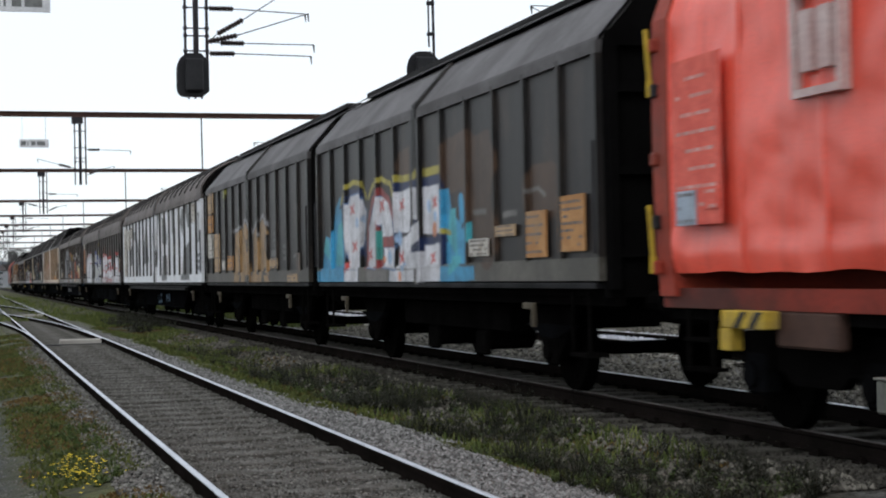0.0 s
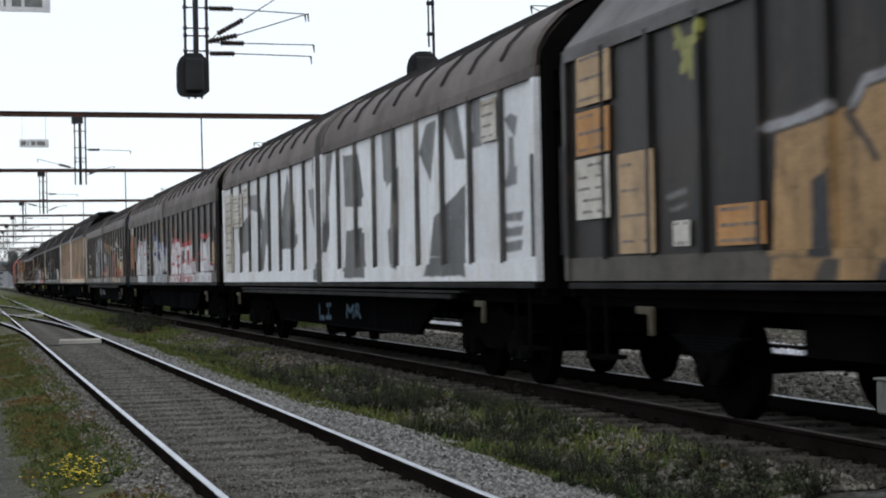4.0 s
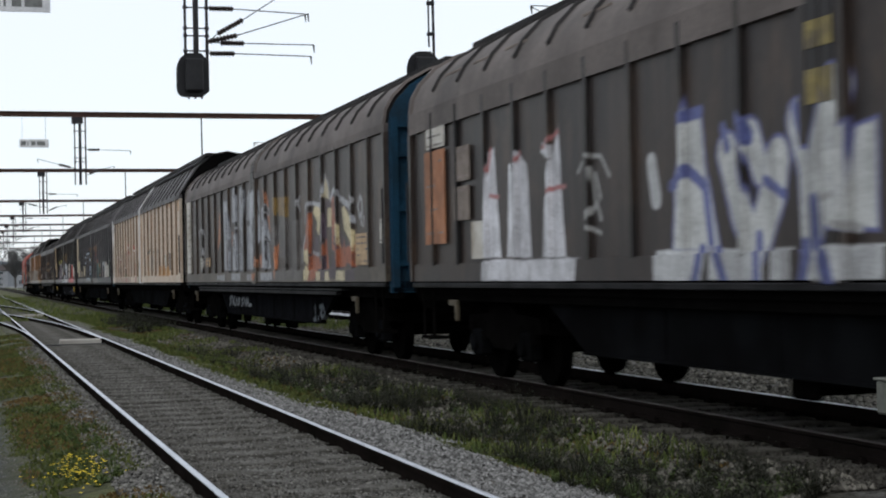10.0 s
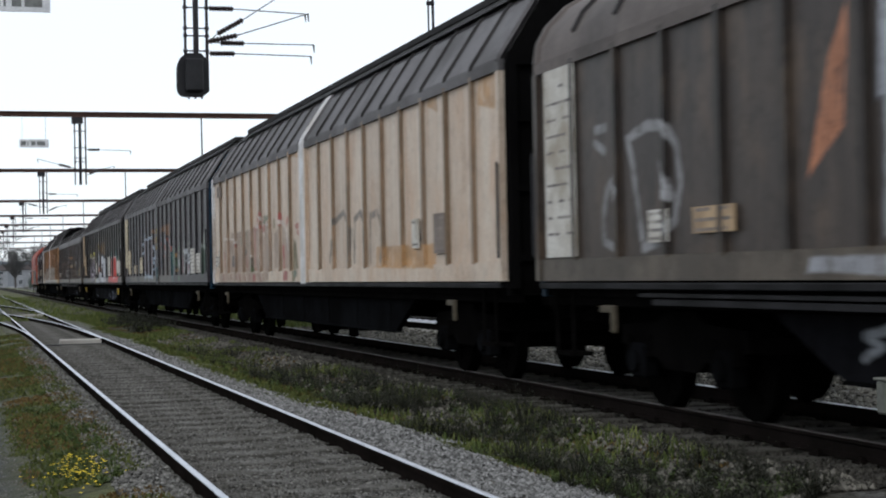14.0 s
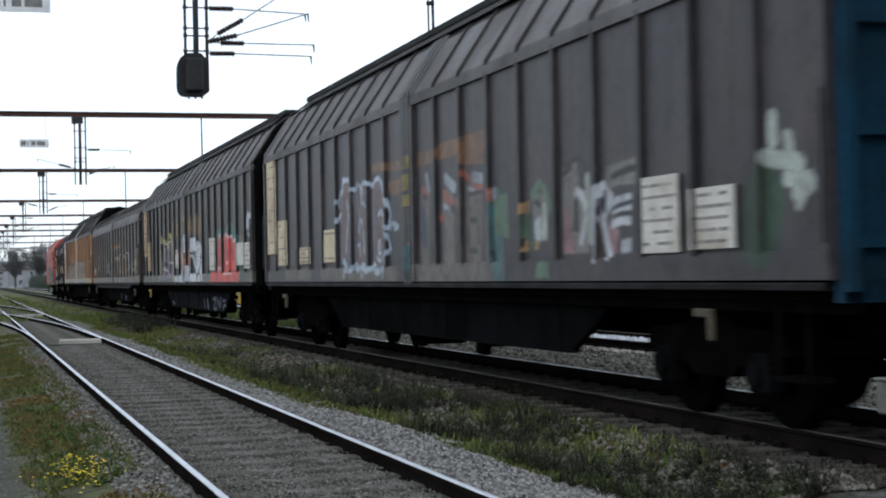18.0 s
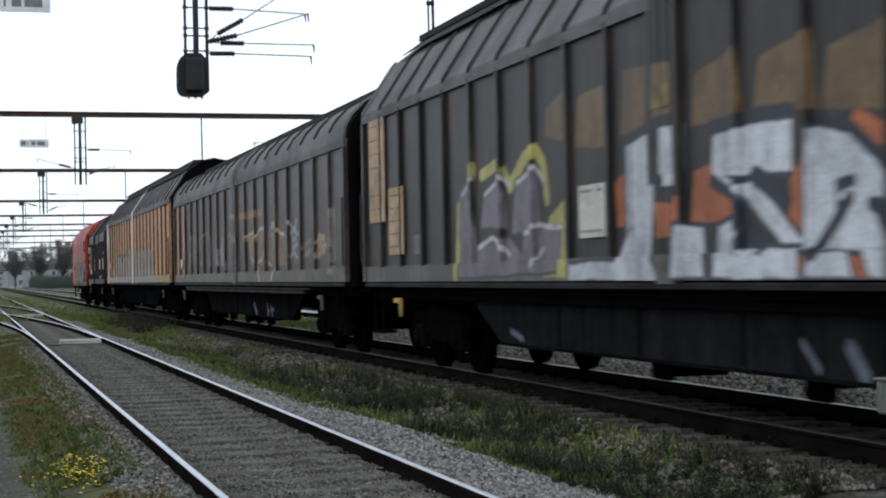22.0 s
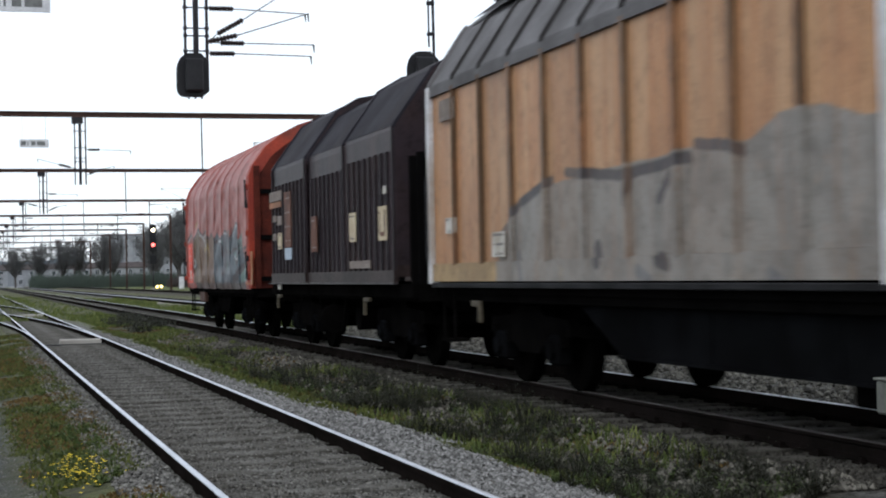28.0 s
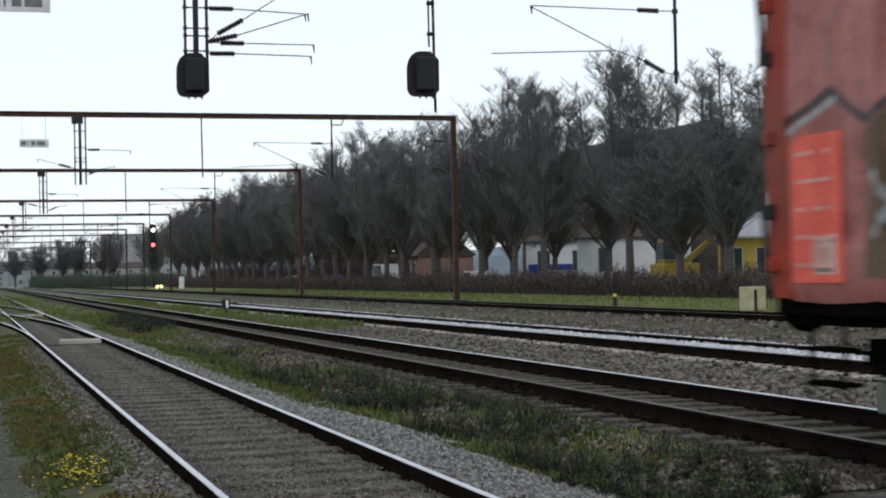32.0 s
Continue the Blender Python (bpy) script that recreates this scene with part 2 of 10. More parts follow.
def tube(bm, p, q, r, r2=None, n=8, caps=True):
    p, q = Vector(p), Vector(q)
    r2 = r if r2 is None else r2
    d = (q - p).normalized()
    u = d.orthogonal().normalized()
    v = d.cross(u)
    rings = []
    for c, rad in ((p, r), (q, r2)):
        rings.append([bm.verts.new(c + (u * math.cos(2 * math.pi * i / n) + v * math.sin(2 * math.pi * i / n)) * rad) for i in range(n)])
    for i in range(n):
        bm.faces.new((rings[0][i], rings[0][(i + 1) % n], rings[1][(i + 1) % n], rings[1][i]))
    if caps:
        bm.faces.new(rings[0][::-1])
        bm.faces.new(rings[1])
    return bm


def empty(name, m, label, category, group="", kind=""):
    ob = new(name)
    ob.matrix_basis = m
    return tagged(ob, label, category, group, kind)


def soup(name, verts, faces, mat, smooth=False):
    me = bpy.data.meshes.new(name)
    me.from_pydata(verts, [], faces)
    me.materials.append(mat)
    if smooth:
        for f in me.polygons:
            f.use_smooth = True
    return new(name, me)


# ---- materials of the yard ----
RAIL_STEEL = plain("rail_steel", (0.014, 0.011, 0.01), (0.008, 0.007, 0.006), 0.85, 0.0, 2.0, 30.0, gloss=0.0)
RAIL_SHINE = plain("polished_rail_head", (0.72, 0.74, 0.79), (0.6, 0.62, 0.66), 0.45, 1.0, 1.5, 60.0, 0.05)
RAIL_DULL = plain("dull_rail_head", (0.1, 0.086, 0.076), (0.06, 0.05, 0.045), 0.5, 0.2, 1.5, 60.0, 0.05)
SLEEPER = plain("weathered_sleeper", (0.105, 0.1, 0.088), (0.06, 0.056, 0.048), 0.9, 0, 7.0, 70.0, 0.9, dirt=(0.16, 0.154, 0.142), gloss=0.05)
# Dark sleepers, their tone lowered partly to paint shade under the train.
DARK_SLEEPER = plain("dark_shaded_sleeper", (0.1, 0.095, 0.083), (0.045, 0.041, 0.035), 0.9, 0, 3.0, 60.0, 0.6, dirt=(0.12, 0.116, 0.103), gloss=0.05)
RUSTY = plain("rust_brown_steel", (0.09, 0.05, 0.038), (0.06, 0.035, 0.028), 0.75, 0.2, 2.0, 30.0)
DARK_STEEL = plain("dark_steel", (0.035, 0.035, 0.04), (0.025, 0.023, 0.025), 0.6, 0.3, 4.0, 40.0)
CONCRETE = plain("concrete", (0.42, 0.4, 0.36), (0.3, 0.28, 0.25), 0.85, 0, 2.0, 40.0, 0.5)
WHITE_PAINT = plain("white_enamel", (0.75, 0.75, 0.76), (0.6, 0.6, 0.62), 0.45, 0, 2.0, 30.0)
YELLOW_PAINT = plain("yellow_paint", (0.6, 0.42, 0.04), (0.42, 0.28, 0.03), 0.55, 0, 2.0, 30.0, dirt=(0.2, 0.15, 0.08))
BLACK_PAINT = plain("black_enamel", (0.02, 0.02, 0.022), (0.014, 0.014, 0.016), 0.5, 0, 2.0, 30.0)
GREY_BOX = plain("grey_enamel", (0.22, 0.23, 0.22), (0.14, 0.14, 0.14), 0.5, 0, 4.0, 40.0, dirt=(0.1, 0.09, 0.08))


def ground_material():
    """Gravel, ballast and soil in stripes along the tracks, with turf between them."""
    m, nt, b, p = material("yard_ground", 0.95)
    big, mid, fine = cloud(nt, p, 0.35, 5.0), cloud(nt, p, 1.7, 6.0, 0.7), cloud(nt, p, 28.0, 4.0, 0.75)
    vor = nt.nodes.new("ShaderNodeTexVoronoi")
    nt.links.new(p, vor.inputs["Vector"])
    vor.inputs["Scale"].default_value = 22.0
    sep = node(nt, "ShaderNodeSeparateXYZ", p)
    warp = calc(nt, "MULTIPLY", calc(nt, "SUBTRACT", mid.outputs[0], 0.5), 1.5)
    x = calc(nt, "ADD", sep.outputs[0], warp)
    y = sep.outputs[1]

    def band(lo, hi, soft=0.25):
        return calc(nt, "MULTIPLY", ramp(nt, x, lo - soft, lo + soft), ramp(nt, x, hi + soft, hi - soft))
    stone = mix(nt, ramp(nt, vor.outputs["Color"], 0.1, 0.9), (0.06, 0.058, 0.054), (0.2, 0.196, 0.186))
    brown = mix(nt, ramp(nt, vor.outputs["Color"], 0.1, 0.9), (0.03, 0.026, 0.02), (0.1, 0.09, 0.07))
    soil = mix(nt, ramp(nt, mid.outputs[0], 0.35, 0.65), (0.06, 0.048, 0.034), (0.036, 0.04, 0.02))
    turf = mix(nt, ramp(nt, fine.outputs[0], 0.35, 0.65), (0.062, 0.08, 0.028), (0.115, 0.115, 0.05))
    c = mix(nt, ramp(nt, big.outputs[0], 0.4, 0.6), stone, soil)
    c = mix(nt, band(-60, 0.35), c, mix(nt, ramp(nt, fine.outputs[0], 0.3, 0.7), (0.032, 0.036, 0.032), (0.062, 0.067, 0.062)))
    c = mix(nt, band(0.35, 1.2), c, mix(nt, ramp(nt, mid.outputs[0], 0.4, 0.6), turf, soil))
    c = mix(nt, band(1.2, 1.5), c, mix(nt, 0.3, stone, soil))
    c = mix(nt, band(1.5, 3.0, 0.08), c, mix(nt, 0.2, brown, stone))
    c = mix(nt, band(3.0, 4.3), c, stone)
    c = mix(nt, calc(nt, "MULTIPLY", calc(nt, "MULTIPLY", band(3.7, 4.6), ramp(nt, y, 17, 24)), ramp(nt, mid.outputs[0], 0.36, 0.56)), c, turf)
    c = mix(nt, band(4.3, 5.7), c, mix(nt, 0.35, mix(nt, 0.45, soil, (0.012, 0.012, 0.008)), brown))
    # Main-track strip, its brown darkened to paint the train's shade.
    c = mix(nt, band(5.9, 9.0), c, mix(nt, 0.6, brown, (0.016, 0.013, 0.011)))
    c = mix(nt, band(9.3, 11.4), c, mix(nt, 0.45, brown, stone))
    c = mix(nt, band(11.9, 14.1, 0.06), c, mix(nt, 0.85, brown, (0.36, 0.37, 0.4)))
    c = mix(nt, band(14.2, 24.0), c, mix(nt, ramp(nt, big.outputs[0], 0.4, 0.6), brown, soil))
    c = mix(nt, band(24.0, 200), c, mix(nt, ramp(nt, mid.outputs[0], 0.35, 0.65), (0.075, 0.1, 0.032), (0.12, 0.125, 0.05)))
    far = calc(nt, "MULTIPLY", ramp(nt, y, 42, 70), ramp(nt, mid.outputs[0], 0.38, 0.55))
    c = mix(nt, calc(nt, "MULTIPLY", far, calc(nt, "MAXIMUM", band(3.2, 6.2), calc(nt, "MAXIMUM", band(8.8, 11.4), band(14.4, 19.0)))), c, turf)
    c = mix(nt, calc(nt, "MULTIPLY", ramp(nt, y, 55, 120), calc(nt, "MULTIPLY", band(-60, 3.2), ramp(nt, big.outputs[0], 0.35, 0.5))), c, turf)
    nt.links.new(c, b.inputs["Base Color"])
    bumped(nt, b, calc(nt, "ADD", vor.outputs["Distance"], fine.outputs[0]), 0.8, 0.03)
    return m


def ground_height(x, y):
    h = -0.2 + 0.035 * noise.noise((x * 0.9, y * 0.9, 0)) + 0.02 * noise.noise((x * 3, y * 3, 5))
    for lo, hi, dz in ((4.0, 5.6, -0.1), (9.5, 11.2, -0.06), (14.6, 19.5, -0.12), (24.2, 400, -0.12), (-400, 0.6, -0.03)):
        if lo < x < hi:
            h += dz * min(1, (x - lo) / 0.5, (hi - x) / 0.5)
    for lo, hi, z in ((6.3, 8.3, -0.185), (11.7, 13.7, -0.185)):
        if lo < x < hi:
            h = min(h, z)
    if 0.3 < x < 4.1:
        bed = -0.138 + 0.016 * noise.noise((x * 2.2, y * 2.2, 9.4)) + (0.032 if x < 1.42 or x > 3.03 else 0.0)
        f = min(1.0, (x - 0.3) / 0.8, (4.1 - x) / 0.8)
        h += (bed - h) * f
    if 12.0 < x < 13.42:
        h = -0.11 + 0.015 * noise.noise((x * 2, y * 2, 3))
    elif 13.5 < x < 15.0:
        h = -0.075 + 0.02 * noise.noise((x * 2, y * 2, 3)) - 0.18 * max(0.0, (x - 14.0) / 0.6)
    return h


def make_ground():
    xs = [-3000, -900, -250, -80, -30, -12, -6, -3] + [-2 + 0.16 * i for i in range(106)] + [15.4 + 0.8 * i for i in range(20)] + [33, 38, 45, 60, 90, 200, 700, 3000]
    ys = [-900, -200, -40, -8, 0, 3] + [4 + 0.18 * i for i in range(150)] + [31.4 + 0.6 * i for i in range(70)] + [75, 82, 90, 100, 115, 135, 160, 190, 230, 280, 350, 500, 900, 1800, 4000]
    verts = [(x, y, ground_height(x, y)) for y in ys for x in xs]
    w = len(xs)
    faces = [(j * w + i, j * w + i + 1, (j + 1) * w + i + 1, (j + 1) * w + i) for j in range(len(ys) - 1) for i in range(w - 1)]
    g = soup("ground", verts, faces, ground_material(), True)
    tagged(g, "gravel, brown ballast and patchy turf of a railway yard", "ground", kind="structure")


make_ground()


# ---- tracks ----
HALF = 0.7525
RAIL_SHAPE = ((-0.07, -0.16), (0.07, -0.16), (0.07, -0.148), (0.012, -0.125), (0.012, -0.045), (0.035, -0.035), (0.035, -0.008), (-0.035, -0.008), (-0.035, -0.035), (-0.012, -0.045), (-0.012, -0.125), (-0.07, -0.148))


def rail(parent, path, top=0.0, label="", head=None):
    """A rail along a path of (x, y), with its worn bright head."""
    bm, bh = bmesh.new(), bmesh.new()
    for b, shape in ((bm, RAIL_SHAPE), (bh, ((-0.026, -0.012), (0.026, -0.012), (0.023, -0.003), (0.012, 0.0), (-0.012, 0.0), (-0.023, -0.003)))):
        last = None
        for x, y in path:
            ring = [b.verts.new((x + u, y, top + v)) for u, v in shape]
            if last:
                for i in range(len(shape)):
                    j = (i + 1) % len(shape)
                    b.faces.new((last[i], last[j], ring[j], ring[i]))
            else:
                b.faces.new(ring)
            last = ring
        b.faces.new(last[::-1])
        bmesh.ops.recalc_face_normals(b, faces=b.faces[:])
    r = part("rail", bm, RAIL_STEEL, parent, label)
    part("rail_head", bh, head or RAIL_SHINE, r, "bright worn running surface" if not head else "dull worn running surface")
    return r


def sleeper_mesh(mat, seed, w=0.25, l=2.5, drop=0.0):
    rnd = random.Random(seed)
    bm = bmesh.new()
    n = 6
    rows = []
    for i in range(n + 1):
        x = -l / 2 + l * i / n
        a, b, z = w / 2 + rnd.uniform(-.012, .012), w / 2 + rnd.uniform(-.012, .012), -0.163 + rnd.uniform(-.008, .004) - drop
        rows.append([bm.verts.new((x, y, zz)) for y, zz in ((-a, -0.3), (-a, z - 0.012), (-a + 0.02, z), (b - 0.02, z), (b, z - 0.012), (b, -0.3))])
    for r0, r1 in zip(rows, rows[1:]):
        for k in range(5):
            bm.faces.new((r0[k], r0[k + 1], r1[k + 1], r1[k]))
    bm.faces.new(rows[0])
    bm.faces.new(rows[-1][::-1])
    bmesh.ops.recalc_face_normals(bm, faces=bm.faces[:])
    me = bpy.data.meshes.new("sleeper")
    bm.to_mesh(me)
    bm.free()
    me.materials.append(mat)
    return me


def track(name, x, y0, y1, label, mat, step=0.62, y_sleepers=None, drop=0.0, seed=1, heads=(None, None)):
    t = empty(name, pose(x, 0, 0), label, "railway track", kind="structure")
    ys = [y0, *range(int(y0) + 5, int(y1), 20), y1]
    for side, head in zip((-HALF, HALF), heads):
        rail(t, [(side, y) for y in ys], head=head)
    rnd = random.Random(seed)
    kinds = [sleeper_mesh(mat, seed * 10 + k, drop=drop) for k in range(5)]
    y = y0
    bf = bmesh.new()
    while y < (y_sleepers or y1):
        s = new("sleeper", rnd.choice(kinds))
        s.parent = t
        s.matrix_basis = pose(rnd.uniform(-.03, .03), y, rnd.uniform(-.006, .0), 0, 0, rnd.uniform(-1.2, 1.2))
        if y < 60:
            for side in (-HALF, HALF):
                box(bf, side - 0.15, side + 0.15, y - 0.07, y + 0.07, -0.172, -0.146)
                for e in (-0.1, 0.1):
                    box(bf, side + e - 0.02, side + e + 0.02, y - 0.025, y + 0.025, -0.15, -0.115)
        y += step + rnd.uniform(-.03, .03)
    fast = part("fastenings", bf, RAIL_STEEL, t, "rusty base plates and bolts")
    fast["kind"] = "stuff"
    return t


def add_sleepers_beyond(t, mat, y0, y1, step=0.62):
    b = part("far_sleepers", boxes(*[(-1.25, 1.25, y0 + i * step - 0.125, y0 + i * step + 0.125, -0.3, -0.165) for i in range(int((y1 - y0) / step))]), mat, t)
    b["kind"] = "stuff"


SIDING_X = 1.4747 + HALF
siding = track("siding_track", SIDING_X, 3.0, 300.0, "siding track with bright rails and half-buried timber sleepers", SLEEPER, y_sleepers=95, drop=-0.052, seed=2)
main_track = track("main_track", TRACK_X, 3.0, 420.0, "main track with rusty rails on dark sleepers in brown ballast", DARK_SLEEPER, y_sleepers=150, seed=3, heads=(RAIL_DULL, None))
add_sleepers_beyond(main_track, DARK_SLEEPER, 150.4, 300)
middle_track = track("middle_track", 11.956 + HALF, 12.0, 420.0, "track in pale fresh ballast", CONCRETE, y_sleepers=120, seed=4, heads=(RAIL_DULL, RAIL_DULL))
outer_track = track("outer_track", 22.2, 25.0, 420.0, "outer track beside the grass verge", DARK_SLEEPER, y_sleepers=130, seed=5, heads=(RAIL_DULL, RAIL_DULL))


def turnout(name, start, rate, end, label):
    """A branch that curves off the siding to the far-left yard."""
    t = empty(name, pose(SIDING_X, 0, 0), label, "railway turnout", kind="structure")
    ys = [start + (end - start) * i / 24 for i in range(25)]
    for side in (-HALF, HALF):
        e = 0.05 if side < 0 else -0.05
        rail(t, [(side + e * max(0, 1 - i / 6) * (1 if side > 0 else -0.2) - rate * (y - start) ** 2, y) for i, y in enumerate(ys)], 0.001, "switch rail")
    part("stretcher_bar", boxes((-0.95, 1.15, start - 0.55, start - 0.35, -0.2, -0.1), bevel=0.01), BLACK_PAINT, t, "black stretcher bar between the blades")
    part("cover", boxes((-0.26, 0.66, start - 0.42, start - 0.05, -0.18, 0.0), bevel=0.02), CONCRETE, t, "pale cover over the point rods")
    n = int((min(end, 90) - start) / 0.65)
    kinds = sleeper_mesh(SLEEPER, 77, l=2.6)
    for i in range(8, n):
        y = start + i * 0.65 + 0.3
        if rate * (y - start) ** 2 > 0.7:
            s = new("sleeper", kinds)
            s.parent = t
            s.matrix_basis = pose(-rate * (y - start) ** 2, y, -0.012, 0, 0, math.degrees(2 * rate * (y - start)))
    return t


turnout("turnout_near", 37.2, 0.00155, 110.0, "points with worn bright blades curving off the siding")
turnout("turnout_far", 66.8, 0.00155, 150.0, "further points curving off the siding")

# ---- stones, turf and weeds ----
OCTA = np.array([(1, 0, 0), (-1, 0, 0), (0, 1, 0), (0, -1, 0), (0, 0, 1), (0, 0, -1)], float)
OCTF = np.array([(0, 2, 4), (2, 1, 4), (1, 3, 4), (3, 0, 4), (2, 0, 5), (1, 2, 5), (3, 1, 5), (0, 3, 5)])


def stone_material(name, lo, hi):
    m, nt, b, p = material(name, 0.9)
    g = nt.nodes.new("ShaderNodeNewGeometry")
    c = mix(nt, g.outputs["Random Per Island"], lo, hi)
    c = mix(nt, ramp(nt, cloud(nt, p, 30.0).outputs[0], 0.35, 0.7, 0, 0.5), c, tuple(v * 0.5 for v in lo))
    nt.links.new(c, b.inputs["Base Color"])
    return m


def stones(name, n, x0, x1, y0, y1, size, mat, label, sink=0.4, seed=1, level=None):
    rng = np.random.default_rng(seed)
    u = rng.random(n)
    ys = y0 + (y1 - y0) * u ** 1.5
    xs = x0 + (x1 - x0) * rng.random(n)
    size = size * rng.uniform(0.5, 1.3, n)
    d = OCTA[None] * (size[:, None, None] * rng.uniform(0.7, 1.25, (n, 6, 1))) + rng.uniform(-.25, .25, (n, 6, 3)) * size[:, None, None]
    a = rng.uniform(0, 6.28, n)[:, None]
    ca, sa = np.cos(a), np.sin(a)
    verts = np.stack([d[..., 0] * ca - d[..., 1] * sa, d[..., 0] * sa + d[..., 1] * ca, d[..., 2] * 0.75], 2)
    zs = np.array([ground_height(x, y) if level is None else level for x, y in zip(xs.tolist(), ys.tolist())]) + size * sink
    verts += np.stack([xs, ys, zs], 1)[:, None, :]
    faces = (OCTF[None] + 6 * np.arange(n)[:, None, None]).reshape(-1, 3)
    ob = soup(name, verts.reshape(-1, 3).tolist(), faces.tolist(), mat)
    tagged(ob, label, "gravel", kind="stuff")


GREY_STONE = stone_material("grey_gravel", (0.06, 0.058, 0.055), (0.34, 0.335, 0.325))
BROWN_STONE = stone_material("brown_ballast", (0.024, 0.022, 0.018), (0.23, 0.215, 0.182))
# Stones beside the rail, coloured dark for the passing train's shade.
TRAIN_SHADE_STONE = stone_material("train_shade_ballast", (0.012, 0.0105, 0.0085), (0.08, 0.074, 0.062))
# Dark bed stones, toned down further to paint shade below the train.
UNDER_TRAIN_STONE = stone_material("dark_under_train_ballast", (0.01, 0.0085, 0.007), (0.052, 0.046, 0.038))
PALE_STONE = stone_material("pale_ballast", (0.3, 0.31, 0.34), (0.66, 0.67, 0.72))
stones("gravel", 12000, 3.05, 4.5, 9.5, 19, 0.018, GREY_STONE, "loose grey gravel beside the siding rail", seed=11)
stones("gravel", 6000, 3.05, 3.75, 17, 42, 0.02, GREY_STONE, "narrow strip of grey gravel beside the siding rail", seed=71)
DULL_STONE = stone_material("grey_brown_gravel", (0.03, 0.028, 0.025), (0.26, 0.25, 0.23))
stones("gravel", 14000, 1.52, 2.93, 9.5, 38, 0.015, DULL_STONE, "grey-brown gravel between the siding rails", 0.2, seed=12)
stones("gravel", 9000, 1.5, 2.95, 9.5, 34, 0.01, DULL_STONE, "fine gravel strewn over the siding sleepers", 0.1, seed=75, level=-0.112)
stones("gravel", 6000, 0.95, 1.43, 10, 36, 0.018, DULL_STONE, "grey gravel with soil beside the siding", seed=13)
stones("gravel", 4000, 0.0, 0.6, 10, 24, 0.008, DULL_STONE, "fine grit on the path beside the siding", 0.2, seed=20)
stones("ballast", 9000, 4.7, 5.95, 9.5, 45, 0.034, BROWN_STONE, "brown ballast stones on the slope of the main track", seed=14)
stones("ballast", 7000, 5.65, 6.5, 9.5, 45, 0.03, TRAIN_SHADE_STONE, "ballast close to the main rail, darkened for the shade of the train", seed=64)
stones("ballast", 11000, 8.2, 11.7, 11, 60, 0.042, BROWN_STONE, "brown ballast stones between two tracks", seed=15)
stones("ballast", 4000, 6.6, 8.0, 8, 45, 0.028, UNDER_TRAIN_STONE, "dark ballast between the main rails, toned for the shade below the train", 0.1, seed=16)
stones("ballast", 11000, 12.0, 13.4, 16, 80, 0.045, PALE_STONE, "pale fresh ballast between the rails", 0.3, seed=17)
stones("ballast", 7000, 14.2, 24.0, 28, 110, 0.06, BROWN_STONE, "brown ballast across to the outer track", seed=19)
stones("ballast", 8000, 13.5, 14.4, 16, 85, 0.045, PALE_STONE, "pale fresh ballast shoulder", 0.3, seed=18)


def leaf_material(name, lo, hi):
    m, nt, b, p = material(name, 0.75)
    g = nt.nodes.new("ShaderNodeNewGeometry")
    c = mix(nt, g.outputs["Random Per Island"], lo, hi)
    nt.links.new(c, b.inputs["Base Color"])
    return m


TURF = leaf_material("grass_blades", (0.045, 0.07, 0.015), (0.13, 0.145, 0.04))
MOSS = leaf_material("moss_shoots", (0.035, 0.05, 0.011), (0.105, 0.115, 0.03))
RUST_MOSS = leaf_material("rusty_moss", (0.06, 0.038, 0.012), (0.14, 0.09, 0.03))
VERGE = leaf_material("verge_grass", (0.07, 0.1, 0.025), (0.14, 0.15, 0.05))
WEED = leaf_material("withered_weeds", (0.008, 0.01, 0.006), (0.034, 0.034, 0.02))
GREEN_WEED = leaf_material("green_weeds", (0.03, 0.055, 0.012), (0.075, 0.1, 0.025))
FLOWER = leaf_material("yellow_flowers", (0.7, 0.5, 0.02), (0.8, 0.62, 0.05))


def blades(name, n, x0, x1, y0, y1, height, mat, label, width=0.006, clump=0.0, seed=1, power=1.5, lean=0.5):
    """Grass or weed blades in clumps; the noise decides where they grow."""
    rng = np.random.default_rng(seed)
    verts, faces, made, tries = [], [], 0, 0
    while made < n and tries < n * 8:
        tries += 1
        x, y = x0 + (x1 - x0) * rng.random(), y0 + (y1 - y0) * rng.random() ** power
        if noise.noise((x * 0.95 + y * 0.33 + seed * 1.7, y * 0.5 - x * 0.41, seed + 0.37)) < clump:
            continue
        edge = min(1, (x - x0) / 0.25 + 0.2, (x1 - x) / 0.25 + 0.2)
        h = height * rng.uniform(0.35, 1.1) * edge
        a, l = rng.uniform(0, 6.28), rng.uniform(0, lean) * h
        dx, dy = math.cos(a), math.sin(a)
        z = ground_height(x, y) - 0.01
        w = width * rng.uniform(0.6, 1.4) * (1 + y / 30)
        k = len(verts)
        verts += [(x - dy * w, y + dx * w, z), (x + dy * w, y - dx * w, z), (x + dx * l * 0.4 + dy * w * 0.8, y + dy * l * 0.4 - dx * w * 0.8, z + h * 0.6), (x + dx * l * 0.4 - dy * w * 0.8, y + dy * l * 0.4 + dx * w * 0.8, z + h * 0.6), (x + dx * l, y + dy * l, z + h)]
        faces += [(k, k + 1, k + 2, k + 3), (k + 3, k + 2, k + 4)]
        made += 1
    ob = soup(name, verts, faces, mat)
    tagged(ob, label, "grass" if "grass" in name else "weeds", kind="stuff")


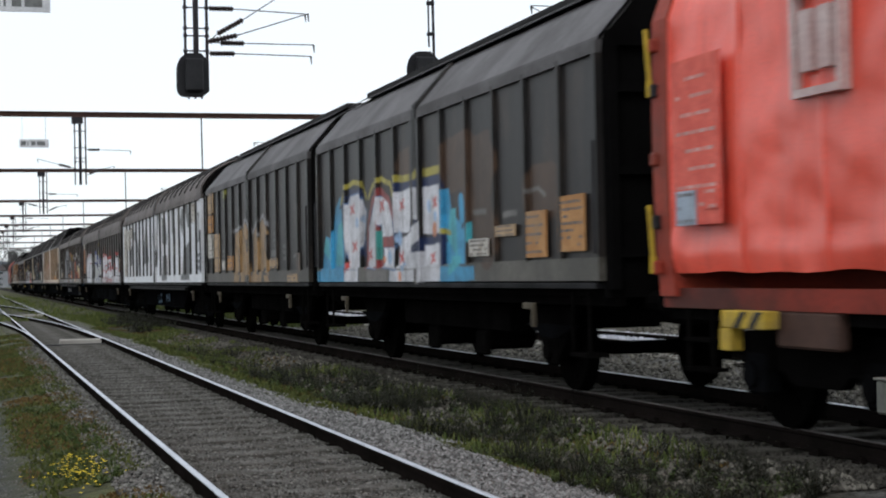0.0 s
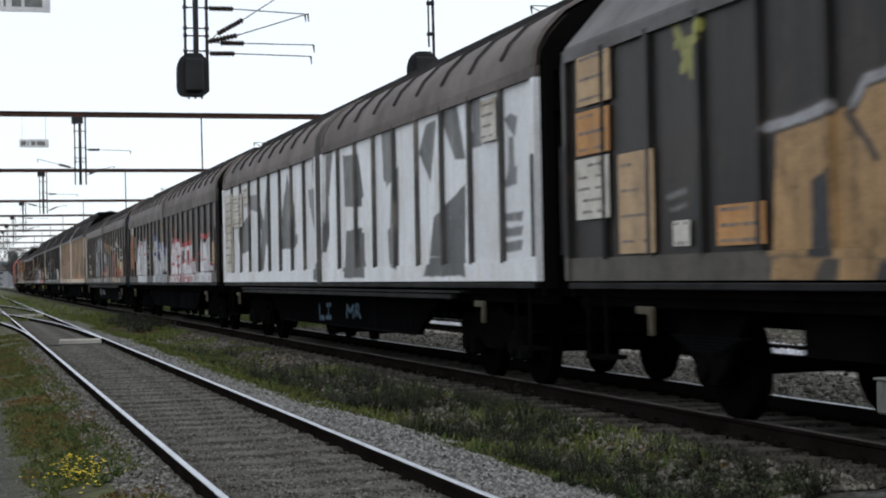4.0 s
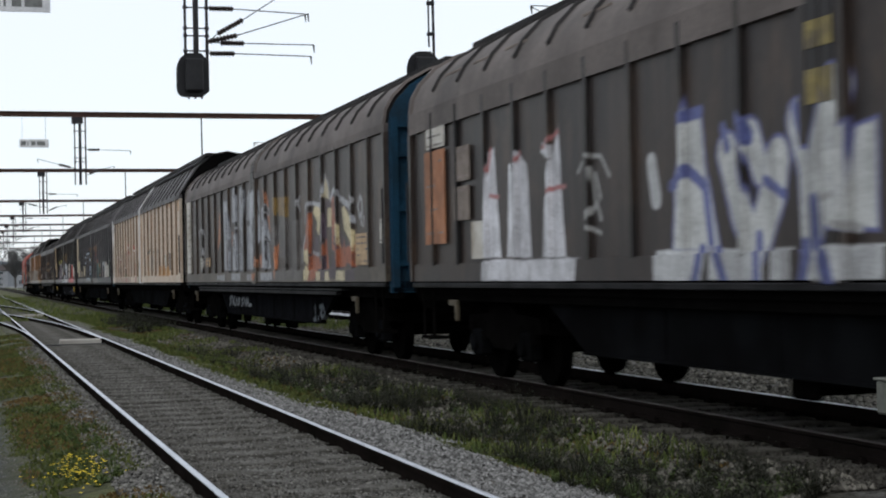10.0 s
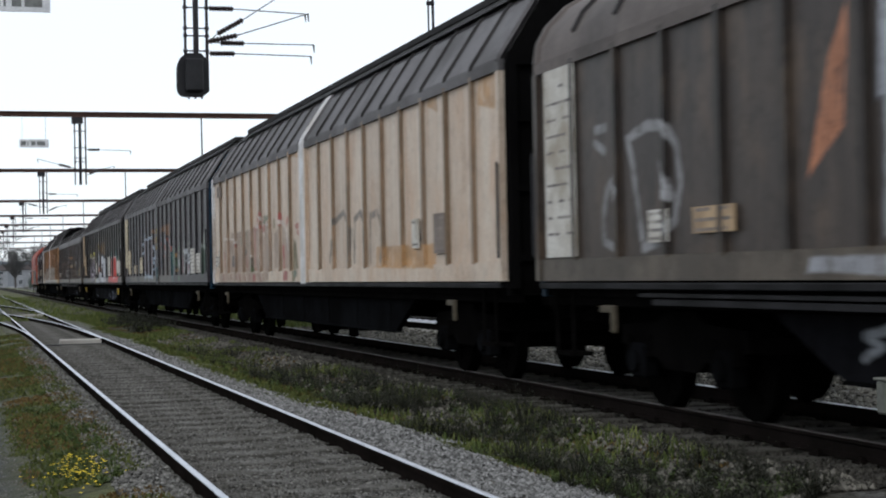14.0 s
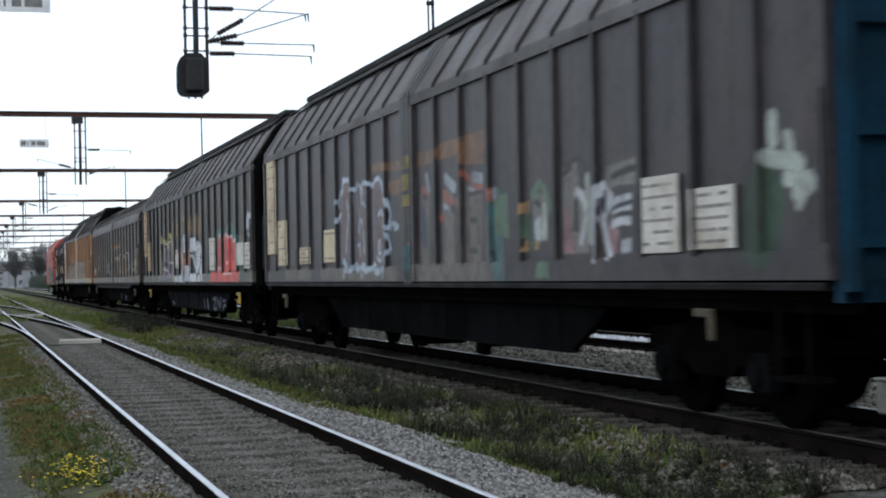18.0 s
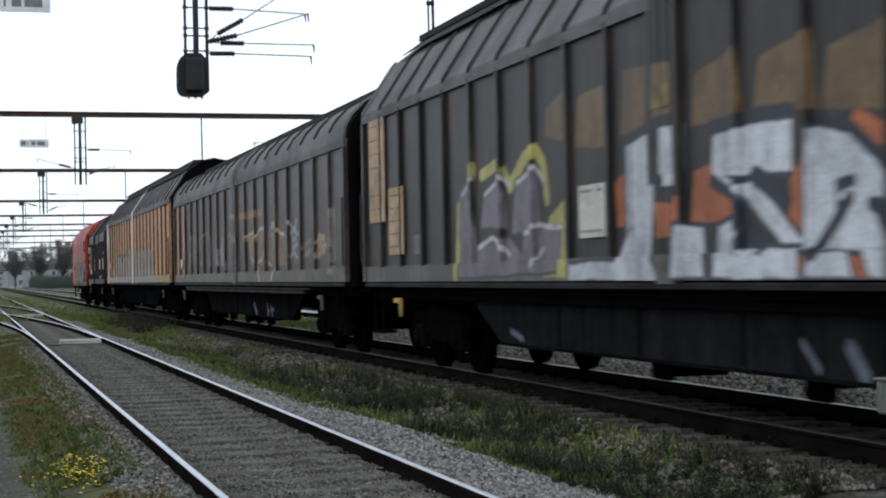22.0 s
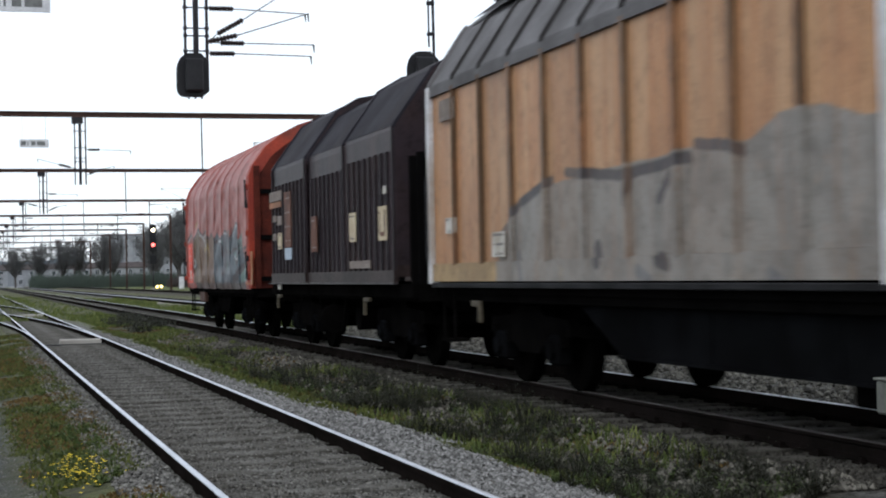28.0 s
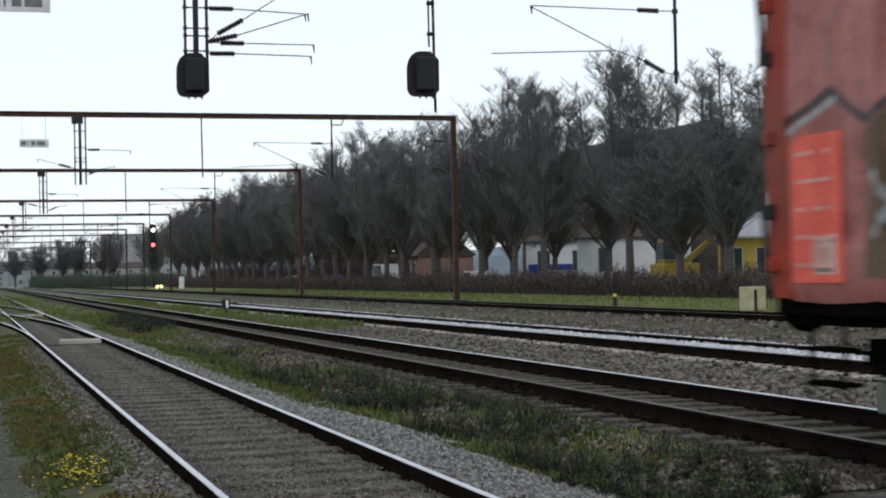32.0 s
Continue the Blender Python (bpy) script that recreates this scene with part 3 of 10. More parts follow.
def bushes(name, n, x0, x1, y0, y1, height, mat, label, clump=0.0, seed=1, power=1.2, leaf=0.012):
    """Low bushy weeds: a dozen leafy stalks spreading from one root."""
    rng = np.random.default_rng(seed)
    verts, faces, made, tries = [], [], 0, 0
    while made < n and tries < n * 8:
        tries += 1
        x, y = x0 + (x1 - x0) * rng.random(), y0 + (y1 - y0) * rng.random() ** power
        if noise.noise((x * 0.95 + y * 0.33 + seed * 1.7, y * 0.5 - x * 0.41, seed + 0.37)) < clump:
            continue
        made += 1
        z = ground_height(x, y) - 0.01
        size = height * rng.uniform(0.5, 1.2)
        for _ in range(int(rng.integers(8, 16))):
            a, out, h = rng.uniform(0, 6.28), rng.uniform(0.05, 0.9) * size, size * rng.uniform(0.3, 1.15)
            tx, ty = math.cos(a) * out, math.sin(a) * out
            w = 0.0035
            k = len(verts)
            verts += [(x - w, y, z), (x + w, y, z), (x + tx, y + ty, z + h)]
            faces.append((k, k + 1, k + 2))
            for _ in range(9):
                f = rng.uniform(0.15, 1.0)
                b, s = rng.uniform(0, 6.28), leaf * rng.uniform(0.5, 1.5)
                px, py, pz = x + tx * f, y + ty * f, z + h * f
                ox, oy, oz = math.cos(b) * s * 2, math.sin(b) * s * 2, rng.uniform(-.6, 1.4) * s
                k = len(verts)
                verts += [(px, py, pz), (px + ox * 0.5 - oy * 0.28, py + oy * 0.5 + ox * 0.28, pz + oz * 0.6), (px + ox, py + oy, pz + oz), (px + ox * 0.5 + oy * 0.35, py + oy * 0.5 - ox * 0.35, pz + oz * 0.5)]
                faces.append((k, k + 1, k + 2, k + 3))
    ob = soup(name, verts, faces, mat)
    tagged(ob, label, "weeds", kind="stuff")


def flower_heads(n, x0, x1, y0, y1, seed):
    """Small yellow flowers, four petals each, on short green stalks."""
    rng = np.random.default_rng(seed)
    verts, faces = [], []
    for _ in range(n):
        x, y = rng.normal((x0 + x1) / 2, (x1 - x0) / 4), rng.normal((y0 + y1) / 2, (y1 - y0) / 4)
        z, s = ground_height(x, y) + rng.uniform(0.05, 0.12), rng.uniform(0.007, 0.013)
        for q in range(4):
            a = q * 1.571 + rng.uniform(-.2, .2)
            c, d = math.cos(a) * s, math.sin(a) * s
            k = len(verts)
            verts += [(x, y, z), (x + c - d * 0.6, y + d + c * 0.6, z + s * 0.4), (x + c * 1.6, y + d * 1.6, z + s * 0.7), (x + c + d * 0.6, y + d - c * 0.6, z + s * 0.4)]
            faces.append((k, k + 1, k + 2, k + 3))
    tagged(soup("yellow_flowers", verts, faces, FLOWER), "small yellow flowers in the moss", "flowers", kind="stuff")


blades("moss", 24000, 0.2, 1.4, 10, 46, 0.045, MOSS, "olive moss and short grass beside the siding", clump=-0.15, seed=21, width=0.007)
blades("moss", 15000, 0.3, 1.4, 10, 46, 0.04, RUST_MOSS, "rust-brown moss beside the siding", clump=0.0, seed=22, width=0.008)
bushes("green_weeds", 60, 0.6, 1.1, 11.4, 15.5, 0.1, GREEN_WEED, "low leafy weeds among the yellow flowers", clump=-0.6, seed=34, leaf=0.008)
bushes("green_weeds", 60, 0.6, 1.2, 15, 30, 0.1, GREEN_WEED, "low leafy weeds beside the siding", clump=-0.1, seed=44, leaf=0.009)
flower_heads(130, 0.48, 1.0, 10.9, 12.9, 35)
blades("moss", 9000, 3.5, 4.6, 17, 50, 0.06, MOSS, "green moss creeping over the gravel", clump=-0.1, seed=73, width=0.01)
blades("moss", 22000, 3.9, 5.7, 9.8, 48, 0.055, MOSS, "green moss and short grass between the tracks", clump=0.14, seed=41, width=0.009)
blades("moss", 10000, 3.9, 5.9, 9.8, 60, 0.05, RUST_MOSS, "rusty moss between the tracks", clump=0.05, seed=42, width=0.009)
blades("grass", 12000, 3.9, 6.0, 28, 75, 0.12, TURF, "grass growing between siding and main track", clump=0.05, seed=23, power=1.2)
blades("grass", 3000, 4.1, 6.0, 9.8, 30, 0.13, TURF, "green tufts among the weeds", clump=0.2, seed=24)
blades("grass", 9000, 8.6, 11.6, 45, 130, 0.2, TURF, "grass between the far stretches of the tracks", clump=-0.05, seed=25)
blades("grass", 14000, 24.4, 40, 45, 200, 0.13, VERGE, "grass verge between outer track and hedge", clump=-0.4, seed=26, width=0.01)
blades("grass", 6000, -3, 6, 60, 170, 0.2, TURF, "grass among the points in the distance", clump=0.0, seed=27)
bushes("withered_weeds", 260, 4.2, 5.7, 9.6, 24, 0.3, WEED, "dark withered weeds between siding and main track", clump=0.0, seed=31, leaf=0.009)
bushes("withered_weeds", 130, 4.55, 5.7, 9.4, 12.2, 0.22, WEED, "dark withered weeds beside the junction box", clump=-0.8, seed=38, leaf=0.011)
bushes("withered_weeds", 150, 4.2, 5.6, 18, 34, 0.32, WEED, "dark weeds in clumps along the main track", clump=0.0, seed=36, leaf=0.013)
bushes("green_weeds", 240, 4.0, 5.7, 9.6, 26, 0.13, GREEN_WEED, "green weeds between siding and main track", clump=0.0, seed=32, leaf=0.01)
bushes("withered_weeds", 120, 4.8, 6.1, 48, 62, 0.42, WEED, "tall dark weeds close to the main track", clump=-0.3, seed=33, power=1.0, leaf=0.025)


# ---- portals over the tracks ----
PORTALS = (41.5, 86.5, 130.5, 180.0, 220.0, 255.0, 284.0, 318.0, 370.0, 430.0)
BEAM_Z = 10.3
POST_X = 26.9
GROUND_Z = -0.32
INSULATOR = plain("brown_glazed_insulator", (0.035, 0.025, 0.022), (0.025, 0.02, 0.02), 0.3, 0, 5.0, 40.0, 0.05)
WIRE = plain("catenary_wire", (0.12, 0.12, 0.12), (0.09, 0.09, 0.09), 0.5, 0.6, 2.0, 30.0)
GLOW_WHITE, GLOW_RED, GLOW_AMBER = (bpy.data.materials.new(n) for n in ("lit_white_lens", "lit_red_lens", "lit_amber_lens"))
for m, c, s in ((GLOW_WHITE, (1.0, 0.85, 0.6, 1), 6.0), (GLOW_RED, (1.0, 0.12, 0.1, 1), 5.0), (GLOW_AMBER, (1.0, 0.7, 0.2, 1), 6.0)):
    m.use_nodes = True
    b = m.node_tree.nodes["Principled BSDF"]
    b.inputs["Base Color"].default_value = c
    b.inputs["Emission Color"].default_value, b.inputs["Emission Strength"].default_value = c, s


def insulator_arm(parent, points, start):
    """A ribbed insulator on the first stretch and a thin arm beyond it."""
    pts = [Vector((x, 0, z - GROUND_Z)) for x, z in points]
    bm = bmesh.new()
    a, b = pts[start], pts[start + 1]
    axis = (b - a).normalized()
    u = axis.orthogonal().normalized()
    v = axis.cross(u)
    rings = []
    for i in range(28):
        r = 0.085 if i % 3 == 1 else 0.06 if i % 3 == 2 else 0.045
        rings.append([bm.verts.new(a.lerp(b, i / 27) + (u * math.cos(k * math.pi / 4) + v * math.sin(k * math.pi / 4)) * r) for k in range(8)])
    for r0, r1 in zip(rings, rings[1:]):
        for k in range(8):
            bm.faces.new((r0[k], r0[(k + 1) % 8], r1[(k + 1) % 8], r1[k]))
    bm.faces.new(rings[0][::-1])
    bm.faces.new(rings[-1])
    part("insulator", bm, INSULATOR, parent)
    for c, d in list(zip(pts, pts[1:])):
        if (c - a).length > 0.01 or (d - b).length > 0.01:
            arm = part("arm", tube(bmesh.new(), c, d, 0.016, n=5), WIRE, parent)
    e = pts[-1]
    part("wire_clamp", tube(bmesh.new(), e, e + Vector((0.02, 0, -0.22)), 0.03, 0.012, n=5), WIRE, arm)


GIRDER = ((-0.13, -0.14), (0.13, -0.14), (0.13, -0.11), (0.02, -0.11), (0.02, 0.11), (0.13, 0.11), (0.13, 0.14), (-0.13, 0.14), (-0.13, 0.11), (-0.02, 0.11), (-0.02, -0.11), (-0.13, -0.11))


def portal(y, k):
    label = "rust-brown steel portal spanning the tracks"
    if k < 2:
        label += " with insulated catenary arms"
    p = empty("catenary_portal", pose(0, y, GROUND_Z), label, "portal", "catenary portals")
    b = BEAM_Z - GROUND_Z
    bm = prism(bmesh.new(), [(u, b + v) for u, v in GIRDER], "x", -14.0, POST_X + 0.15)
    beam = part("beam", bm, RUSTY, p)
    for x in (-14.0, POST_X):
        bm = prism(bmesh.new(), [(x + v, u) for u, v in GIRDER], "z", 0.1, b - 0.14)
        q = part("post", bm, RUSTY, p)
        bm = boxes((x - 0.5, x - 0.2, -0.3, 0.3, -0.3, 0.14), (x + 0.2, x + 0.5, -0.3, 0.3, -0.3, 0.14), (x - 0.45, x + 0.45, -0.18, 0.18, -0.3, 0.1), bevel=0.04)
        part("foot", bm, DARK_STEEL, q, "dark footing with two bolted blocks")
    low = {0: 7.0, 1: 6.5}.get(k, 6.8) - GROUND_Z
    for x, r in ((5.55, 0.035), (5.83, 0.075), (6.12, 0.04)):
        if k > 2 and r < 0.036:
            continue
        bm = bmesh.new()
        tube(bm, (x, 0, b - 0.1), (x, 0, low), r, n=8)
        part("drop_tube", bm, DARK_STEEL, p)
    for z in (8.5, 7.95, 7.75, 7.35, 9.4):
        bm = bmesh.new()
        if z - GROUND_Z > low:
            tube(bm, (5.55, 0, z - GROUND_Z), (6.12, 0, z - GROUND_Z), 0.02, n=5)
            for x in (5.55, 6.12):
                tube(bm, (x, 0, z - GROUND_Z - 0.04), (x, 0, z - GROUND_Z + 0.04), 0.06, n=6)
            part("clamp", bm, DARK_STEEL, p)
        else:
            bm.free()
    part("bracket", boxes((5.4, 6.0, -0.12, 0.12, b - 0.5, b - 0.15)), DARK_STEEL, p)
    if k == 0:
        for pts, st in ((((6.12, 8.49), (6.2, 8.49), (6.83, 8.49), (8.78, 8.41)), 1), (((6.15, 7.6), (6.41, 7.82), (7.09, 8.21), (7.94, 8.77), (8.6, 9.2)), 1), (((6.1, 7.59), (6.93, 7.79), (8.86, 8.42)), 0),
                        (((6.12, 7.58), (6.48, 7.58), (7.11, 7.58), (9.0, 7.58)), 1), (((6.12, 7.29), (6.2, 7.29), (6.85, 7.3), (8.92, 7.27)), 1)):
            insulator_arm(p, pts, st)
    else:
        for pts, st in ((((6.12, 8.4), (6.25, 8.4), (6.85, 8.4), (8.5, 8.35)), 1), (((6.12, 7.0), (6.3, 7.1), (6.9, 7.35), (7.6, 7.5)), 1), (((5.55, 7.4), (5.3, 7.45), (4.7, 7.6), (3.6, 7.9)), 1)):
            insulator_arm(p, pts, st)
    bm = bmesh.new()
    tube(bm, (12.37, 0, b - 0.1), (12.4, 0, 5.8 - GROUND_Z if k == 0 else 6.9 - GROUND_Z), 0.04, n=8)
    if k == 0:
        tube(bm, (12.25, 0, b - 0.1), (12.25, 0, 7.6 - GROUND_Z), 0.025, n=6)
        for z in (7.95, 8.8):
            tube(bm, (12.31, 0, z - GROUND_Z - 0.03), (12.31, 0, z - GROUND_Z + 0.05), 0.12, n=8)
    part("drop_tube", bm, DARK_STEEL, p)
    bm = bmesh.new()
    tube(bm, (19.7, 0, b - 0.1), (19.7, 0, 6.7 - GROUND_Z), 0.05, n=8)
    for z in (8.8, 7.0):
        tube(bm, (19.7, 0, z - GROUND_Z - 0.06), (19.7, 0, z - GROUND_Z + 0.06), 0.09, n=8)
    part("drop_tube", bm, DARK_STEEL, p)
    bm = bmesh.new()
    for c, d in (((19.7, 0, b - 0.45), (20.3, 0, b - 0.45)), ((20.3, 0, b - 0.45), (20.4, 0, b - 0.1))):
        tube(bm, c, d, 0.03, n=6)
    part("stay", bm, DARK_STEEL, p)
    insulator_arm(p, ((19.6, 8.81), (19.18, 8.8), (18.52, 8.81), (15.28, 8.84)), 1)
    insulator_arm(p, ((19.6, 6.97), (19.31, 7.03), (18.7, 7.35), (17.74, 7.65), (15.27, 8.81)), 1)
    insulator_arm(p, ((26.8, 8.97), (26.4, 8.97), (25.7, 8.97), (23.1, 8.96)), 1)
    insulator_arm(p, ((26.8, 7.15), (26.3, 7.25), (25.6, 7.45), (23.4, 7.83)), 1)
    bm = bmesh.new()
    tube(bm, (17.74, 0, 7.62 - GROUND_Z), (14.07, 0, 7.46 - GROUND_Z), 0.016, n=5)
    part("registration_arm", bm, WIRE, p)
    return p


for k, y in enumerate(PORTALS):
    portal(y, k)


def hanging_signal(x, z0, z1, half, y, label):
    """The back of a hanging signal: a dark shield with a rounded shoulder."""
    s = empty("hanging_signal", pose(x, y - 0.16, z0), label, "signal", "hanging signals")
    h = z1 - z0
    pts = []
    for i in range(9):
        a = math.pi / 2 + math.pi / 2 * i / 8
        pts.append((-half * 0.15 + half * 0.85 * math.cos(a), h - h * 0.42 + h * 0.42 * math.sin(a)))
    for i in range(7):
        a = math.pi + math.pi / 2 * i / 6
        pts.append((-half * 0.55 + half * 0.45 * math.cos(a), h * 0.2 + h * 0.2 * math.sin(a)))
    pts += [(half * 0.55, 0.0), (half, h * 0.14), (half, h * 0.82), (half * 0.5, h)]
    part("shield", prism(bmesh.new(), pts, "y", -0.03, 0.0), BLACK_PAINT, s)
    part("housing", boxes((-half * 0.5, half * 0.6, -0.28, -0.032, h * 0.12, h * 0.86), bevel=0.04), BLACK_PAINT, s)
    for i in range(3):
        bm = bmesh.new()
        tube(bm, (-half * 0.3 + half * 0.4 * i, -0.15, 0.02), (-half * 0.3 + half * 0.4 * i, -0.15, -0.06), 0.025, n=6)
        part("cable_gland", bm, DARK_STEEL, s)
    return s


hanging_signal(5.71, 6.1, 7.27, 0.43, 41.5, "dark back of a signal hanging from the portal's tubes")
hanging_signal(12.01, 6.2, 7.45, 0.46, 41.5, "dark rounded signal back hanging over the middle track")


def hanging_board(x0, x1, z0, z1, y, label):
    b = empty("track_board", pose((x0 + x1) / 2, y, z0), label, "sign", "hanging boards")
    w, h = (x1 - x0) / 2, z1 - z0
    part("board", boxes((-w, w, -0.02, 0.02, 0, h), bevel=0.008), WHITE_PAINT, b)
    for i, (a, c) in enumerate(((-0.9, -0.55), (-0.45, -0.38), (-0.2, 0.1), (0.2, 0.75))):
        part("writing", boxes((w * a, w * c, -0.026, -0.021, h * 0.25, h * 0.75)), GREY_BOX, b)
    for s in (-0.8, 0.8):
        bm = bmesh.new()
        tube(bm, (w * s, 0, h), (w * s, 0, BEAM_Z - z0), 0.008, n=5)
        part("hanger", bm, WIRE, b)


hanging_board(0.5, 2.1, 8.24, 8.75, 41.4, "white enamel board with grey lettering hung from the portal")
hanging_board(2.67, 4.18, 8.5, 8.94, 86.4, "white enamel board hung below the second portal")

# ---- signals, posts and boxes on the ground ----
def main_signal():
    s = empty("main_signal", pose(28.8, 259, GROUND_Z), "tall black signal showing white over red light", "signal")
    part("mast", tube(bmesh.new(), (0, 0, 0), (0, 0, 10.3), 0.09, n=10), DARK_STEEL, s)
    head = part("signal_head", boxes((-0.55, 0.55, -0.35, -0.1, 6.2, 10.6), bevel=0.1), BLACK_PAINT, s)
    for z, m, n in ((9.7, GLOW_WHITE, "white_lamp"), (7.3, GLOW_RED, "red_lamp")):
        part(n, tube(bmesh.new(), (0, -0.36, z), (0, -0.42, z), 0.3, n=14), m, head)
        bm = bmesh.new()
        tube(bm, (0, -0.36, z + 0.32), (0, -0.75, z + 0.34), 0.32, 0.3, n=12, caps=False)
        part("hood", bm, BLACK_PAINT, head)
    part("route_box", boxes((-0.5, 0.5, -0.4, -0.1, 4.2, 5.6), bevel=0.05), BLACK_PAINT, s)
    part("foot", boxes((-0.4, 0.4, -0.4, 0.4, -0.2, 0.2), bevel=0.04), CONCRETE, s)


def dwarf_signal(x, y, label, lit):
    s = empty("dwarf_signal", pose(x, y, ground_height(x, y) - 0.02), label, "signal", "dwarf signals")
    part("stand", boxes((-0.1, 0.1, -0.1, 0.1, 0, 0.16), (-0.03, 0.03, -0.03, 0.03, 0.16, 0.3), bevel=0.01), DARK_STEEL, s)
    h = part("head", boxes((-0.17, 0.17, -0.14, 0.1, 0.28, 0.7), bevel=0.03), BLACK_PAINT, s)
    if lit:
        for e in (-0.4, 0.25):
            part("amber_lamp", tube(bmesh.new(), (e, -0.15, 0.5), (e, -0.2, 0.5), 0.22, n=10), GLOW_AMBER, h)
    else:
        part("white_bar", boxes((-0.01, 0.1, -0.152, -0.141, 0.31, 0.64)), WHITE_PAINT, h, "white upright bar")


main_signal()
dwarf_signal(10.8, 69.0, "black dwarf signal with a white bar between tracks", False)
dwarf_signal(29.4, 255.6, "low signal with two lit amber lamps", True)


def cabinet(name, x, y, w, d, h, mat, label, legs=True):
    c = empty(name, pose(x, y, ground_height(x, y) - 0.01), label, "cabinet")
    part("body", boxes((-w / 2, w / 2, -d / 2, d / 2, 0.15 if legs else 0.0, h), bevel=0.02), mat, c)
    part("door", boxes((-w * 0.42, w * 0.42, -d / 2 - 0.015, -d / 2 - 0.001, 0.22, h - 0.08)), mat, c)
    if legs:
        for a in (-1, 1):
            part("leg", boxes((a * w * 0.35 - 0.03, a * w * 0.35 + 0.03, -d * 0.3, d * 0.3, 0, 0.15)), DARK_STEEL, c)
    return c


cabinet("relay_cabinet", 31.4, 243.7, 0.75, 0.4, 2.0, WHITE_PAINT, "white trackside relay cabinet on the verge")
CREAM = plain("cream_enamel", (0.44, 0.42, 0.31), (0.36, 0.31, 0.16), 0.55, 0, 3.0, 30.0, dirt=(0.3, 0.26, 0.14))
yellow = cabinet("switch_heater_box", 26.5, 50.0, 0.85, 0.4, 1.0, CREAM, "cream and yellow switch box on legs in the grass")
part("pillar", boxes((-0.05, 0.05, -0.25, -0.217, 0.05, 0.9)), DARK_STEEL, yellow)


def short_post(name, x, y, h, r, mat, cap, label):
    s = empty(name, pose(x, y, ground_height(x, y) - 0.02), label, "post")
    part("shaft", tube(bmesh.new(), (0, 0, 0), (0, 0, h), r, n=10), mat, s)
    if cap:
        part("cap", tube(bmesh.new(), (0, 0, h), (0, 0, h + 0.12), r * 1.2, r * 0.9, n=10), cap, s)


short_post("marker_post", 24.6, 57.9, 0.6, 0.08, BLACK_PAINT, YELLOW_PAINT, "black marker post with a yellow top")
short_post("marker_rod", 24.2, 54.6, 0.75, 0.02, RUSTY, None, "thin rusty marker rod in the grass")
short_post("marker_post", 33.5, 165.0, 0.8, 0.12, BLACK_PAINT, None, "dark stump post on the verge")

# the box on a post close to the camera's side of the main track
side_box = empty("trackside_box", pose(4.955, 7.72, ground_height(4.955, 7.72) - 0.02), "grey junction box on a black post beside the track", "junction box")
part("post", boxes((0.0, 0.12, -0.05, 0.05, 0, 0.82), bevel=0.008), BLACK_PAINT, side_box)
BOX_GREY = plain("dull_green_grey_enamel", (0.15, 0.155, 0.135), (0.1, 0.102, 0.09), 0.7, 0, 4.0, 40.0, dirt=(0.06, 0.058, 0.05))
bx = part("box", boxes((-0.07, 0.16, -0.07, 0.07, 0.8, 0.99), bevel=0.012), BOX_GREY, side_box)
part("lid", boxes((-0.08, 0.17, -0.08, 0.08, 0.99, 1.005), bevel=0.004), BOX_GREY, bx)
part("cable", tube(bmesh.new(), (-0.02, 0, 0.0), (-0.01, 0.02, 0.8), 0.014, n=6), BLACK_PAINT, side_box)

# ---- the row of bare trees ----
BARK = plain("grey_brown_bark", (0.1, 0.092, 0.088), (0.065, 0.058, 0.056), 0.9, 0, 4.0, 30.0, 0.6)
TWIG = plain("bare_twigs", (0.15, 0.15, 0.15), (0.11, 0.11, 0.112), 0.9, 0, 1.0, 20.0, 0.1)


def twig_soup(segments, name, mat, sides=3):
    """Tapered twigs, each a prism of a few sides."""
    p = np.array([s[0] for s in segments], float)
    q = np.array([s[1] for s in segments], float)
    r = np.array([s[2:4] for s in segments], float)
    d = q - p
    d /= np.linalg.norm(d, axis=1, keepdims=True) + 1e-9
    u = np.cross(d, np.where(np.abs(d[:, :1]) < 0.8, [[1.0, 0, 0]], [[0, 1.0, 0]]))
    u /= np.linalg.norm(u, axis=1, keepdims=True)
    v = np.cross(d, u)
    ang = 2 * np.pi * np.arange(sides) / sides
    ring = u[:, None] * np.cos(ang)[None, :, None] + v[:, None] * np.sin(ang)[None, :, None]
    verts = np.concatenate([p[:, None] + ring * r[:, :1, None], q[:, None] + ring * r[:, 1:, None]], 1).reshape(-1, 3)
    quad = np.array([(i, (i + 1) % sides, sides + (i + 1) % sides, sides + i) for i in range(sides)])
    faces = (quad[None] + (2 * sides * np.arange(len(p)))[:, None, None]).reshape(-1, 4)
    me = bpy.data.meshes.new(name)
    me.from_pydata(verts.tolist(), [], faces.tolist())
    me.materials.append(mat)
    return me


